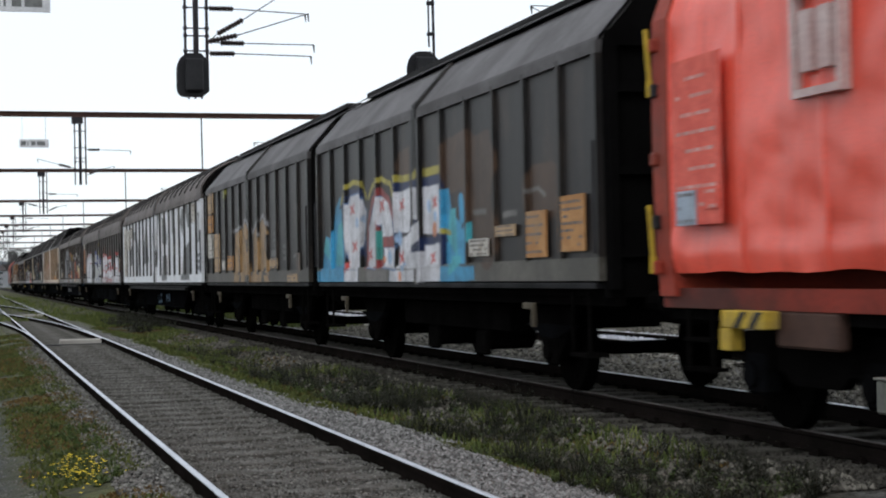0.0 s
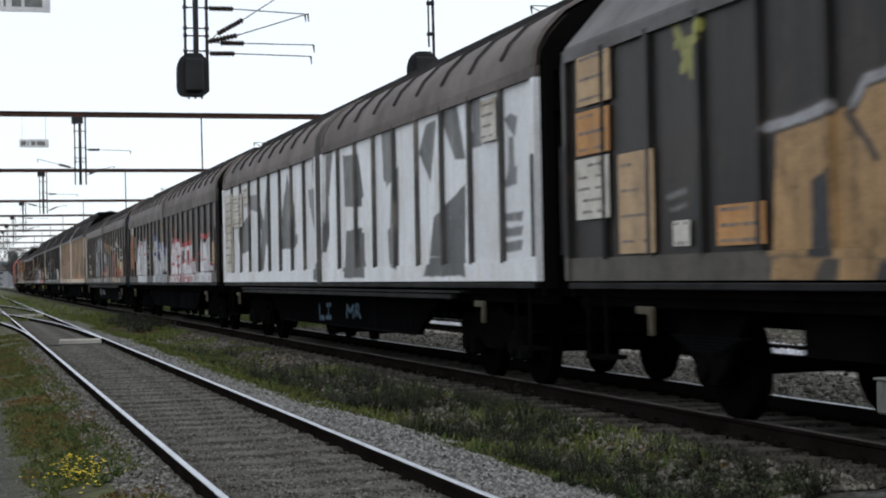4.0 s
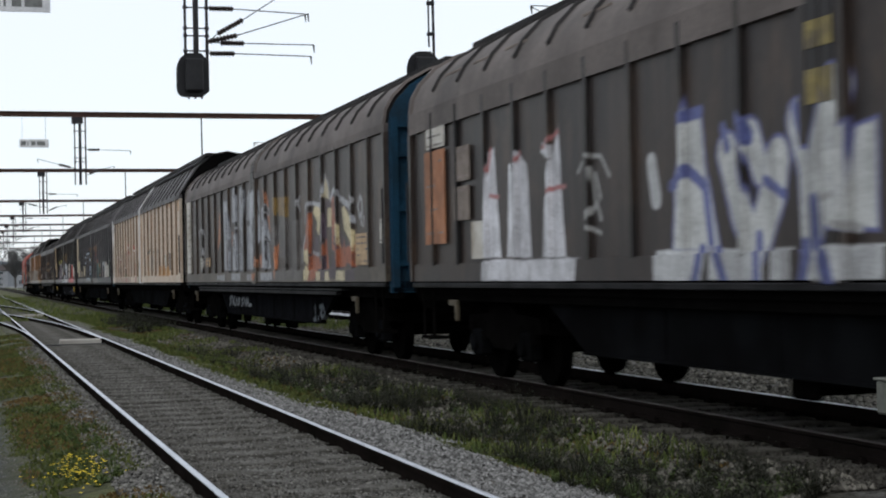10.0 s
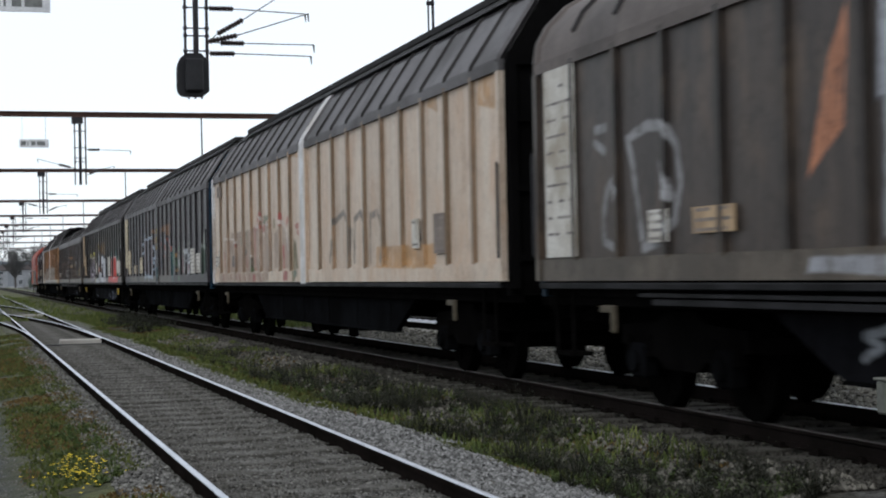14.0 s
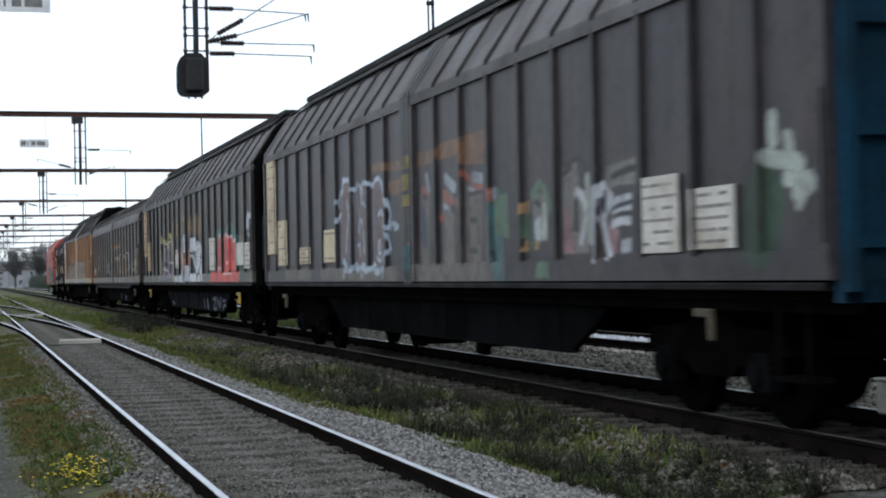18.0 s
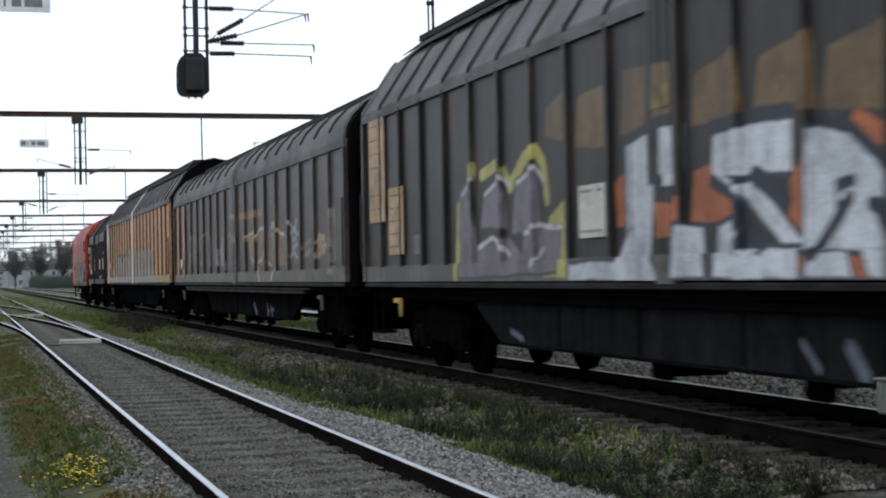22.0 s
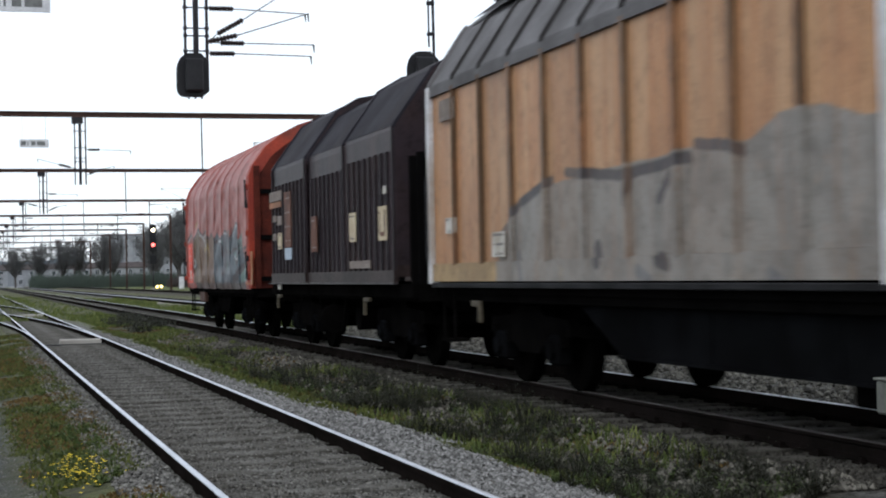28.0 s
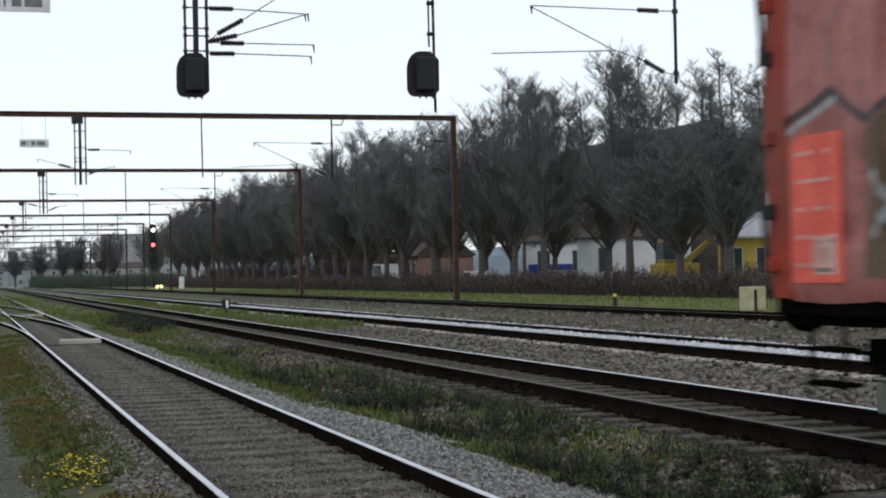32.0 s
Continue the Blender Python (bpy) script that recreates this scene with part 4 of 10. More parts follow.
def bare_tree(seed, height):
    """A tall bare tree: a short trunk, limbs rising in a narrow V, and a dense brush of fine twigs."""
    rnd = random.Random(seed)
    wood, twigs = [], []
    fork = Vector((rnd.uniform(-.15, .15), 0, rnd.uniform(3.5, 4.3)))
    wood.append(((0, 0, -0.2), (0, 0, 0.5), 0.42, 0.3))
    wood.append(((0, 0, 0.5), tuple(fork), 0.3, 0.26))

    def sprout(a, up, out, n, depth, r):
        """Grows side twigs along one twig, finer at each step."""
        d = up - a
        for _ in range(n):
            f = rnd.uniform(0.15, 1.0)
            s = a + d * f
            l = out * rnd.uniform(0.5, 1.2)
            b = rnd.uniform(0, 6.28)
            k = rnd.uniform(0.3, 1.0)
            e = s + Vector((math.cos(b) * k * l, math.sin(b) * k * l, l * rnd.uniform(0.35, 0.95)))
            if e.z > height + rnd.uniform(-1.0, 0.4):
                e = s + (e - s) * 0.45
            twigs.append((s, e, r, r * 0.45))
            if depth:
                sprout(s, e, out * 0.55, 9 if depth == 2 else 6, depth - 1, r * 0.55)

    n = 12
    for i in range(n):
        a = i / n * 6.28 + rnd.uniform(-.35, .35)
        last, r = fork - Vector((0, 0, rnd.uniform(0, 0.5))), 0.13
        reach = rnd.uniform(1.0, 3.7) if i else 0.3
        tall = (height - fork.z) * rnd.uniform(0.8, 0.97) * (1 - 0.022 * reach ** 2)
        for k in range(1, 6):
            f = k / 5
            c = reach * math.sin(f * 1.75) / 0.98 + rnd.uniform(-.15, .15)
            at = fork + Vector((math.cos(a) * c, math.sin(a) * c, tall * f))
            wood.append((tuple(last), tuple(at), r, r * 0.76))
            sprout(last, at, 2.8 * (1.12 - 0.45 * f), 2 if k == 1 else 5, 2, 0.036)
            last, r = at, r * 0.76
    return twig_soup(wood, "trunk", BARK, 8), twig_soup([(tuple(p), tuple(q), a, b) for p, q, a, b in twigs], "crown", TWIG)


TREES = [bare_tree(500 + k, hgt) for k, hgt in enumerate((16.0, 17.5, 15.2, 18.2))]


def plant_tree(x, y, k, turn, size):
    wood, brush = TREES[k]
    t = empty("bare_tree", pose(x, y, GROUND_Z, 0, 0, turn), "bare lime tree with a dense brush of upright shoots", "tree", "trees along the yard")
    for me in (wood, brush):
        o = new(me.name, me)
        o.parent = t
        o.scale = (1.0, 1.0, size)


rt = random.Random(9)
y, k = 74.0, 0
while y < 350:
    if not 104 < y < 110:
        plant_tree(43.0 + rt.uniform(-.4, .4), y, (k * 3 + k // 4) % 4, rt.uniform(0, 360), rt.uniform(0.92, 1.05) * (0.76 if y < 96 else 1.0))
    y += rt.uniform(7.2, 9.6)
    k += 1
y = 92.0
while y < 330:
    plant_tree(54.0 + rt.uniform(-1, 1), y, (k * 3 + 1) % 4, rt.uniform(0, 360), rt.uniform(0.75, 0.9))
    y += rt.uniform(9, 14)
    k += 1


for x, y, q in ((17, 405, 0.75), (22, 396, 0.8), (27, 410, 0.78), (32, 398, 0.85), (36, 415, 0.8), (41, 372, 0.85), (44, 392, 0.9), (12, 440, 0.7), (48, 420, 0.9)):
    plant_tree(x, y, (x + y) % 4, x * 40.0, q)


def thicket(name, n, x0, x1, y0, y1, height, mat, label, seed):
    rnd = random.Random(seed)
    segs = []
    for _ in range(n):
        x, y = rnd.uniform(x0, x1), rnd.uniform(y0, y1)
        h = height * (0.7 + 0.45 * noise.noise((x * 0.3, y * 0.22, seed))) * rnd.uniform(0.55, 1.1)
        p = Vector((x, y, GROUND_Z - 0.05))
        q = p + Vector((rnd.uniform(-.5, .5), rnd.uniform(-.6, .6), h))
        segs.append((p, q, 0.03, 0.015))
        for _ in range(4):
            s = p.lerp(q, rnd.uniform(0.3, 1))
            segs.append((s, s + Vector((rnd.uniform(-.4, .4), rnd.uniform(-.4, .4), rnd.uniform(.1, .6))), 0.025, 0.015))
    ob = new(name, twig_soup(segs, name, mat))
    tagged(ob, label, "hedge", kind="stuff")


HEDGE = plain("winter_hedge_twigs", (0.1, 0.083, 0.08), (0.072, 0.062, 0.062), 0.9, 0, 0.6, 20.0, 0.1)
thicket("hedge", 9000, 39.3, 41.2, 62, 330, 2.0, HEDGE, "brown leafless hedge along the verge", 3)
SCRUB = plain("dark_scrub_twigs", (0.075, 0.1, 0.08), (0.06, 0.075, 0.065), 0.9, 0, 0.3, 20.0, 0.1)
thicket("scrub", 6000, 14, 50, 365, 400, 4.0, SCRUB, "dark scrub at the end of the tree row", 4)

thicket("undergrowth", 3600, 67, 71, 60, 175, 7.0, HEDGE, "dark undergrowth behind the houses", 6)
thicket("undergrowth", 5200, 49, 52, 185, 350, 5.0, HEDGE, "dark undergrowth behind the tree row", 7)

# ---- beyond the hedge ----
WALL_WHITE = plain("white_render", (0.72, 0.73, 0.76), (0.62, 0.63, 0.66), 0.8, 0, 0.5, 10.0)
WALL_BRICK = plain("brown_brick", (0.09, 0.065, 0.058), (0.07, 0.052, 0.047), 0.85, 0, 0.6, 12.0)
WALL_RED = plain("red_brick", (0.22, 0.14, 0.12), (0.17, 0.11, 0.1), 0.85, 0, 0.6, 12.0)
ROOF_DARK = plain("dark_tiles", (0.06, 0.045, 0.042), (0.045, 0.036, 0.035), 0.8, 0, 0.6, 12.0)
GLASS = plain("window_glass", (0.06, 0.07, 0.08), (0.04, 0.05, 0.06), 0.12, 0, 1.0, 10.0, 0.02)
WALL_YELLOW = plain("yellow_render", (0.68, 0.5, 0.12), (0.6, 0.42, 0.1), 0.8, 0, 0.6, 12.0)
PANEL_BLUE = plain("blue_panel", (0.03, 0.07, 0.3), (0.025, 0.055, 0.22), 0.5, 0, 1.0, 12.0)


def house(name, x, y, w, d, h, ridge, wall, roof, cols, rows, label, turn=0.0, base=0.0, low=None):
    """A house: its long front faces the yard (-x); windows in rows, a pitched roof."""
    hs = empty(name, pose(x, y, GROUND_Z + base, 0, 0, turn), label, "house", "buildings beyond the yard")
    part("wall", boxes((0, d, -w / 2, w / 2, -0.3, h)), wall, hs)
    if low:
        part("plinth_panel", boxes((-0.05, -0.004, -w / 2 + 0.2, w / 2 - 0.2, 0.2, h * 0.5)), low, hs)
    bm = bmesh.new()
    prism(bm, [(-0.35, h), (d / 2, ridge), (d + 0.35, h), (d + 0.35, h - 0.15), (-0.35, h - 0.15)], "y", -w / 2 - 0.3, w / 2 + 0.3)
    part("roof", bm, roof, hs)
    for r in range(rows):
        for c in range(cols):
            yy = -w / 2 + w * (c + 0.5) / cols
            z0 = h * (r + 0.32) / rows
            z1 = h * (r + 0.78) / rows
            hw = min(0.6, w / cols * 0.3)
            f = part("window", boxes((-0.06, -0.004, yy - hw - 0.07, yy + hw + 0.07, z0 - 0.07, z1 + 0.07)), WHITE_PAINT if wall != WALL_WHITE else GREY_BOX, hs)
            part("pane", boxes((-0.075, -0.063, yy - hw, yy - 0.03, z0, z1)), GLASS, f)
            part("pane", boxes((-0.075, -0.063, yy + 0.03, yy + hw, z0, z1)), GLASS, f)
    return hs


house("white_house", 62.0, 141.0, 11.0, 7.0, 4.9, 5.7, WALL_WHITE, ROOF_DARK, 2, 1, "small white house with two windows behind the hedge", turn=66)
house("white_annex", 61.0, 158.0, 7.5, 6.0, 4.9, 5.6, WALL_WHITE, ROOF_DARK, 2, 1, "white annex with blue lower panels", low=PANEL_BLUE, turn=68)
house("yellow_house", 56.0, 106.0, 4.6, 6.0, 4.0, 5.9, WALL_YELLOW, WALL_WHITE, 2, 1, "yellow house with a pale roof", turn=62)
house("apartment_house", 72.0, 178.0, 46.0, 12.0, 13.0, 18.0, WALL_BRICK, ROOF_DARK, 14, 4, "brown brick apartment house with a dark tiled roof")
house("brick_house", 66.0, 240.0, 16.0, 9.0, 4.5, 8.5, WALL_RED, ROOF_DARK, 5, 1, "red brick house among the trees")
house("brick_house", 66.0, 285.0, 18.0, 9.0, 4.5, 8.5, WALL_RED, ROOF_DARK, 5, 1, "red brick house beyond the tree row")
# Muted wall grey carries the haze of distance in its colour.
HAZY_WALL = plain("hazed_grey_render", (0.3, 0.31, 0.33), (0.24, 0.25, 0.27), 0.85, 0, 0.4, 8.0)
house("station_building", 30.0, 560.0, 60.0, 14.0, 6.0, 8.0, HAZY_WALL, ROOF_DARK, 16, 2, "long grey building in the distance", turn=78)
house("depot_building", -8.0, 520.0, 40.0, 14.0, 5.5, 6.0, HAZY_WALL, ROOF_DARK, 10, 3, "grey depot building far down the line", turn=80)
house("office_block", 75.0, 640.0, 50.0, 14.0, 20.0, 20.5, HAZY_WALL, ROOF_DARK, 12, 6, "pale office block in the distance", turn=70)


def car_body(bm, l, w, h, cab0, cab1, cabh):
    prism(bm, [(-l / 2, 0.3), (-l / 2 + 0.1, h * 0.62), (-l / 2 + cab0 - 0.5, h), (-l / 2 + cab0, cabh), (-l / 2 + cab1, cabh), (-l / 2 + cab1 + 0.5, h), (l / 2 - 0.08, h * 0.7), (l / 2, 0.3)], "x", -w / 2, w / 2)
    return bm


def vehicle(name, x, y, l, w, h, cab0, cab1, cabh, paint, label, turn=0.0):
    v = empty(name, pose(x, y, GROUND_Z, 0, 0, turn), label, "vehicle", "parked vehicles")
    b = part("body", car_body(bmesh.new(), l, w, h, cab0, cab1, cabh), paint, v)
    for s in (-1, 1):
        bm = bmesh.new()
        prism(bm, [(-l / 2 + cab0 - 0.35, h + 0.02), (-l / 2 + cab0 + 0.05, cabh - 0.12), (-l / 2 + cab1 - 0.05, cabh - 0.12), (-l / 2 + cab1 + 0.35, h + 0.02)], "x", *sorted((s * w / 2, s * (w / 2 + 0.012))))
        part("side_window", bm, GLASS, b)
        for e in (-0.32, 0.32):
            wh = part("wheel", tube(bmesh.new(), (s * (w / 2 - 0.18), e * l, 0.32), (s * (w / 2 + 0.02), e * l, 0.32), 0.32, n=14), BLACK_PAINT, v)
            part("rim", tube(bmesh.new(), (s * (w / 2 + 0.02), e * l, 0.32), (s * (w / 2 + 0.03), e * l, 0.32), 0.19, n=10), GREY_BOX, wh)
    return v


vehicle("van", 46.5, 177.0, 5.4, 2.0, 1.7, 1.2, 4.9, 2.9, WHITE_PAINT, "white delivery van parked behind the hedge")
vehicle("car", 46.5, 143.0, 4.4, 1.8, 1.15, 1.3, 3.4, 1.85, WHITE_PAINT, "white car parked behind the hedge")
vehicle("car", 46.8, 152.0, 4.3, 1.8, 1.1, 1.3, 3.3, 1.7, GREY_BOX, "grey car parked behind the hedge")
vehicle("car", 46.5, 205.0, 4.3, 1.8, 1.1, 1.3, 3.3, 1.75, PANEL_BLUE, "blue car parked behind the hedge")
vehicle("car", 46.5, 120.0, 4.4, 1.8, 1.1, 1.3, 3.4, 1.75, GREY_BOX, "grey car parked near the white house")
vehicle("car", 46.5, 232.0, 4.4, 1.8, 1.1, 1.3, 3.4, 1.75, WHITE_PAINT, "white car parked down the tree row")


# Yellow darkened to paint the shade the excavator stands in.
DIGGER_YELLOW = plain("shaded_digger_yellow", (0.4, 0.3, 0.06), (0.28, 0.2, 0.05), 0.6, 0, 2.0, 30.0, dirt=(0.15, 0.12, 0.07))


def excavator(x, y):
    e = empty("excavator", pose(x, y, GROUND_Z), "yellow excavator with a dark glazed cab", "excavator")
    for s in (-0.9, 0.9):
        bm = bmesh.new()
        prism(bm, [(-1.7, 0.15), (-1.5, 0.0), (1.5, 0.0), (1.7, 0.15), (1.7, 0.6), (1.4, 0.8), (-1.4, 0.8), (-1.7, 0.6)], "y", s - 0.25, s + 0.25)
        part("crawler_track", bm, BLACK_PAINT, e)
    part("deck", boxes((-1.5, 1.6, -1.2, 1.2, 0.9, 2.1), bevel=0.1), DIGGER_YELLOW, e)
    cab = part("cab", boxes((-1.4, 0.2, -1.15, 0.0, 2.1, 3.9), bevel=0.08), DIGGER_YELLOW, e)
    part("glazing", boxes((-1.42, 0.1, -1.17, 0.02, 2.4, 3.65)), GLASS, cab, "dark green cab windows")
    arm = bmesh.new()
    for a, b, r in (((0.4, -0.6, 2.0), (2.9, -1.1, 4.1), 0.28), ((2.9, -1.1, 4.1), (4.3, -1.4, 2.3), 0.22)):
        tube(arm, a, b, r, r * 0.75, n=4)
    part("boom", arm, DIGGER_YELLOW, e)
    part("bucket", boxes((4.0, 4.9, -1.9, -1.1, 1.4, 2.3), bevel=0.15), RUSTY, e)


excavator(51.0, 108.5)


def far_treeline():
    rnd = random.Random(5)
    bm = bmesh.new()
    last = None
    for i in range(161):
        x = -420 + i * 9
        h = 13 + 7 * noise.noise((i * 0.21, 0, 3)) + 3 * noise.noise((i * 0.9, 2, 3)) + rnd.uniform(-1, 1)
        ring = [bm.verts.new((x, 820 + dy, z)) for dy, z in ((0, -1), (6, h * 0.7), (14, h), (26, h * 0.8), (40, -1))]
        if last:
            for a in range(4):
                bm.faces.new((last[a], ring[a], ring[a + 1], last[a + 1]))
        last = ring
    # Pale blue-grey base colour paints the haze over distant trees.
    m = plain("hazed_far_woods", (0.2, 0.24, 0.28), (0.15, 0.19, 0.22), 0.95, 0, 0.05, 0.6)
    tagged(part("backdrop", bm, m), "line of far woods with haze painted into the colour", "woods", kind="structure")


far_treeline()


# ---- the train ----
# Near-black tones put the deep shade under the wagons into the colour.
UNDER = plain("underframe_grime_and_shade", (0.006, 0.0056, 0.0054), (0.003, 0.0028, 0.0027), 0.9, 0.0, 2.0, 30.0, gloss=0.0)
TRUSS = plain("dirty_shaded_truss_steel", (0.008, 0.0085, 0.0095), (0.0045, 0.0045, 0.0048), 0.85, 0.0, 1.2, 30.0, dirt=(0.003, 0.003, 0.003), gloss=0.0)
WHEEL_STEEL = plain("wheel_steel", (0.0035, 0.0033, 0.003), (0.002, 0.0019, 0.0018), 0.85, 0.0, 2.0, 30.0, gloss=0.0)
GUIDE = plain("guide_rail_steel", (0.02, 0.0195, 0.021), (0.009, 0.0088, 0.009), 0.6, 0.0, 1.5, 30.0, gloss=0.06)
END_BLUE = plain("blue_end_wall", (0.012, 0.05, 0.09), (0.01, 0.03, 0.05), 0.6, 0, 1.5, 30.0, dirt=(0.012, 0.014, 0.016), gloss=0.1)
# Black end and inner walls have the shade of the gaps painted in.
END_DARK = plain("shade_black_end_wall", (0.006, 0.0058, 0.0058), (0.004, 0.0038, 0.0038), 0.85, 0, 1.5, 30.0, gloss=0.0)
ROOF_GREY = plain("dusty_roof", (0.13, 0.123, 0.126), (0.088, 0.082, 0.083), 0.6, 0, 1.0, 25.0, dirt=(0.04, 0.036, 0.035))
ROOF_BROWN = plain("brown_roof", (0.14, 0.116, 0.106), (0.098, 0.082, 0.075), 0.6, 0, 1.0, 25.0, dirt=(0.042, 0.036, 0.033))
# Darker rib tone stands in for shade along the roof ribs.
RIB_SHADE = plain("shaded_roof_rib", (0.035, 0.032, 0.032), (0.022, 0.02, 0.02), 0.7, 0, 2.0, 25.0)
ROOF_EDGE = plain("roof_crown", (0.018, 0.017, 0.017), (0.012, 0.011, 0.011), 0.8, 0, 1.0, 25.0)
PLATE_WHITE = plain("stencil_white", (0.62, 0.6, 0.55), (0.5, 0.47, 0.42), 0.7, 0, 4.0, 40.0, dirt=(0.3, 0.26, 0.2))
PLATE_TAN = plain("stencil_tan", (0.5, 0.36, 0.22), (0.4, 0.28, 0.17), 0.7, 0, 4.0, 40.0, dirt=(0.25, 0.18, 0.12))
PLATE_AMBER = plain("stencil_amber", (0.5, 0.27, 0.11), (0.4, 0.2, 0.08), 0.7, 0, 4.0, 40.0, dirt=(0.3, 0.2, 0.12))
PLATE_CREAM = plain("stencil_cream", (0.62, 0.54, 0.38), (0.52, 0.43, 0.29), 0.7, 0, 4.0, 40.0, dirt=(0.36, 0.28, 0.19))
PLATE_RUST = plain("stencil_rust", (0.42, 0.2, 0.11), (0.34, 0.15, 0.08), 0.7, 0, 4.0, 40.0, dirt=(0.2, 0.1, 0.06))
PLATE_BLUE = plain("pale_blue_label", (0.42, 0.5, 0.58), (0.34, 0.4, 0.48), 0.5, 0, 4.0, 40.0, dirt=(0.2, 0.22, 0.25))
PLATE_RED = plain("stencil_red", (0.78, 0.15, 0.11), (0.66, 0.11, 0.08), 0.6, 0, 4.0, 40.0)
PLATE_BROWN = plain("stencil_brown", (0.16, 0.075, 0.05), (0.12, 0.055, 0.038), 0.7, 0, 4.0, 40.0, dirt=(0.06, 0.04, 0.035))
PLATE_BROWN_EDGE = plain("lighter_guide_edge", (0.09, 0.08, 0.08), (0.05, 0.043, 0.043), 0.5, 0.3, 2.0, 30.0)
PLATE_DULL = plain("stencil_dull", (0.24, 0.2, 0.17), (0.17, 0.14, 0.12), 0.7, 0, 4.0, 40.0)
INK = plain("stencil_ink", (0.12, 0.11, 0.11), (0.2, 0.18, 0.17), 0.7)
EMBLEM = plain("faded_emblem_white", (0.62, 0.5, 0.48), (0.5, 0.36, 0.34), 0.6, 0, 3.0, 30.0)
HANDLE = plain("pale_yellow_handle", (0.1, 0.084, 0.058), (0.065, 0.054, 0.038), 0.7, 0, 6.0, 40.0, dirt=(0.04, 0.035, 0.028))
PINK_INK = plain("faded_pink_stencil", (0.72, 0.42, 0.38), None, 0.7)
FAINT = plain("faint_white_stencil", (0.3, 0.25, 0.23), None, 0.7)

WHEEL_R = 0.46
WHEELSETS = []
WAGONS = []


def wheelset(parent, y):
    bm = bmesh.new()
    tube(bm, (-1.1, 0, 0), (1.1, 0, 0), 0.08, n=8)
    for s in (-1, 1):
        for a, b, r in ((0.69, 0.72, WHEEL_R + 0.03), (0.72, 0.82, WHEEL_R), (0.74, 0.80, WHEEL_R - 0.07), (0.62, 0.86, 0.14)):
            tube(bm, (s * a, 0, 0), (s * b, 0, 0), r, n=20)
        for k in range(4):
            c, q = math.cos(k * math.pi / 2), math.sin(k * math.pi / 2)
            tube(bm, (s * 0.82, c * 0.28, q * 0.28), (s * 0.835, c * 0.28, q * 0.28), 0.05, n=6)
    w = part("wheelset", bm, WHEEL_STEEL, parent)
    w.matrix_basis = pose(0, y, WHEEL_R)
    WHEELSETS.append((w, y))
    return w


def axlebox(bm, y, half, *sides):
    for s in sides or (-1, 1):
        x0, x1 = sorted((s * 0.93, s * half))
        box(bm, x0, x1, y - 0.16, y + 0.16, WHEEL_R - 0.17, WHEEL_R + 0.17, 0.03)
        tube(bm, (s * half, y, WHEEL_R), (s * (half + 0.05), y, WHEEL_R), 0.11, n=10)


def bogie(parent, y):
    bm = bmesh.new()
    side = ((-1.35, 0.62), (-1.3, 0.8), (-0.5, 0.84), (-0.3, 0.95), (0.3, 0.95), (0.5, 0.84), (1.3, 0.8), (1.35, 0.62), (0.5, 0.5), (0.35, 0.4), (-0.35, 0.4), (-0.5, 0.5))
    prism(bm, [(y + u, v) for u, v in side], "x", -1.07, -0.95)
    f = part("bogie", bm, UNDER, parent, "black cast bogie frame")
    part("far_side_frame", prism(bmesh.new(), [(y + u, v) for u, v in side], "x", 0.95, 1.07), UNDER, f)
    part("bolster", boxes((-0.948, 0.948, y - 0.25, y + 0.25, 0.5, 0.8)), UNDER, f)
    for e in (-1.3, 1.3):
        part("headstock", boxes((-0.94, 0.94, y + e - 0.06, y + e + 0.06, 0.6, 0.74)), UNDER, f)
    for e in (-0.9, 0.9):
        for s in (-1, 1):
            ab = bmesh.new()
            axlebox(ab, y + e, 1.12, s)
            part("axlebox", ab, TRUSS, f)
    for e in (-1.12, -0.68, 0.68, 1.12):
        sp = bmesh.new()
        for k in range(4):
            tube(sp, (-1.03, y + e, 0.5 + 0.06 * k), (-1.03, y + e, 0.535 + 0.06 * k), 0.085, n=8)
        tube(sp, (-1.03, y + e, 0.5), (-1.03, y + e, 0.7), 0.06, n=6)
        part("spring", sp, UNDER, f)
    for e in (-0.9, 0.9):
        wheelset(f, y + e)
    return f


def end_gear(parent, yend, s):
    """Buffers, hook and hose at one end of a wagon; s is the outward way along y."""
    for x in (-0.87, 0.87):
        bm = bmesh.new()
        tube(bm, (x, yend - s * 0.1, 1.03), (x, yend + s * 0.3, 1.03), 0.11, n=10)
        tube(bm, (x, yend + s * 0.3, 1.03), (x, yend + s * 0.48, 1.03), 0.075, n=10)
        tube(bm, (x, yend + s * 0.48, 1.03), (x, yend + s * 0.53, 1.03), 0.22, n=14)
        part("buffer", bm, UNDER, parent)
    bm = boxes((-0.06, 0.06, *sorted((yend, yend + s * 0.5)), 0.9, 1.05))
    tube(bm, (0.25, yend, 0.95), (0.25, yend + s * 0.25, 0.6), 0.03, n=6)
    tube(bm, (0, yend + s * 0.3, 0.95), (0, yend + s * 0.45, 0.62), 0.035, n=6)
    part("coupling", bm, UNDER, parent)


def arch_profile(eave, crest):
    r = crest - eave
    return [(1.44, eave), (1.41, eave + 0.22 * r), (1.3, eave + 0.42 * r), (1.08, eave + 0.65 * r), (0.75, eave + 0.84 * r), (0.38, eave + 0.96 * r), (0.0, eave + r)]


def angular_profile(eave, crest):
    r = crest - eave
    return [(1.44, eave), (1.43, eave + 0.06), (0.98, eave + 0.6 * r), (0.9, eave + 0.68 * r), (0.5, eave + 0.92 * r), (0.0, crest)]


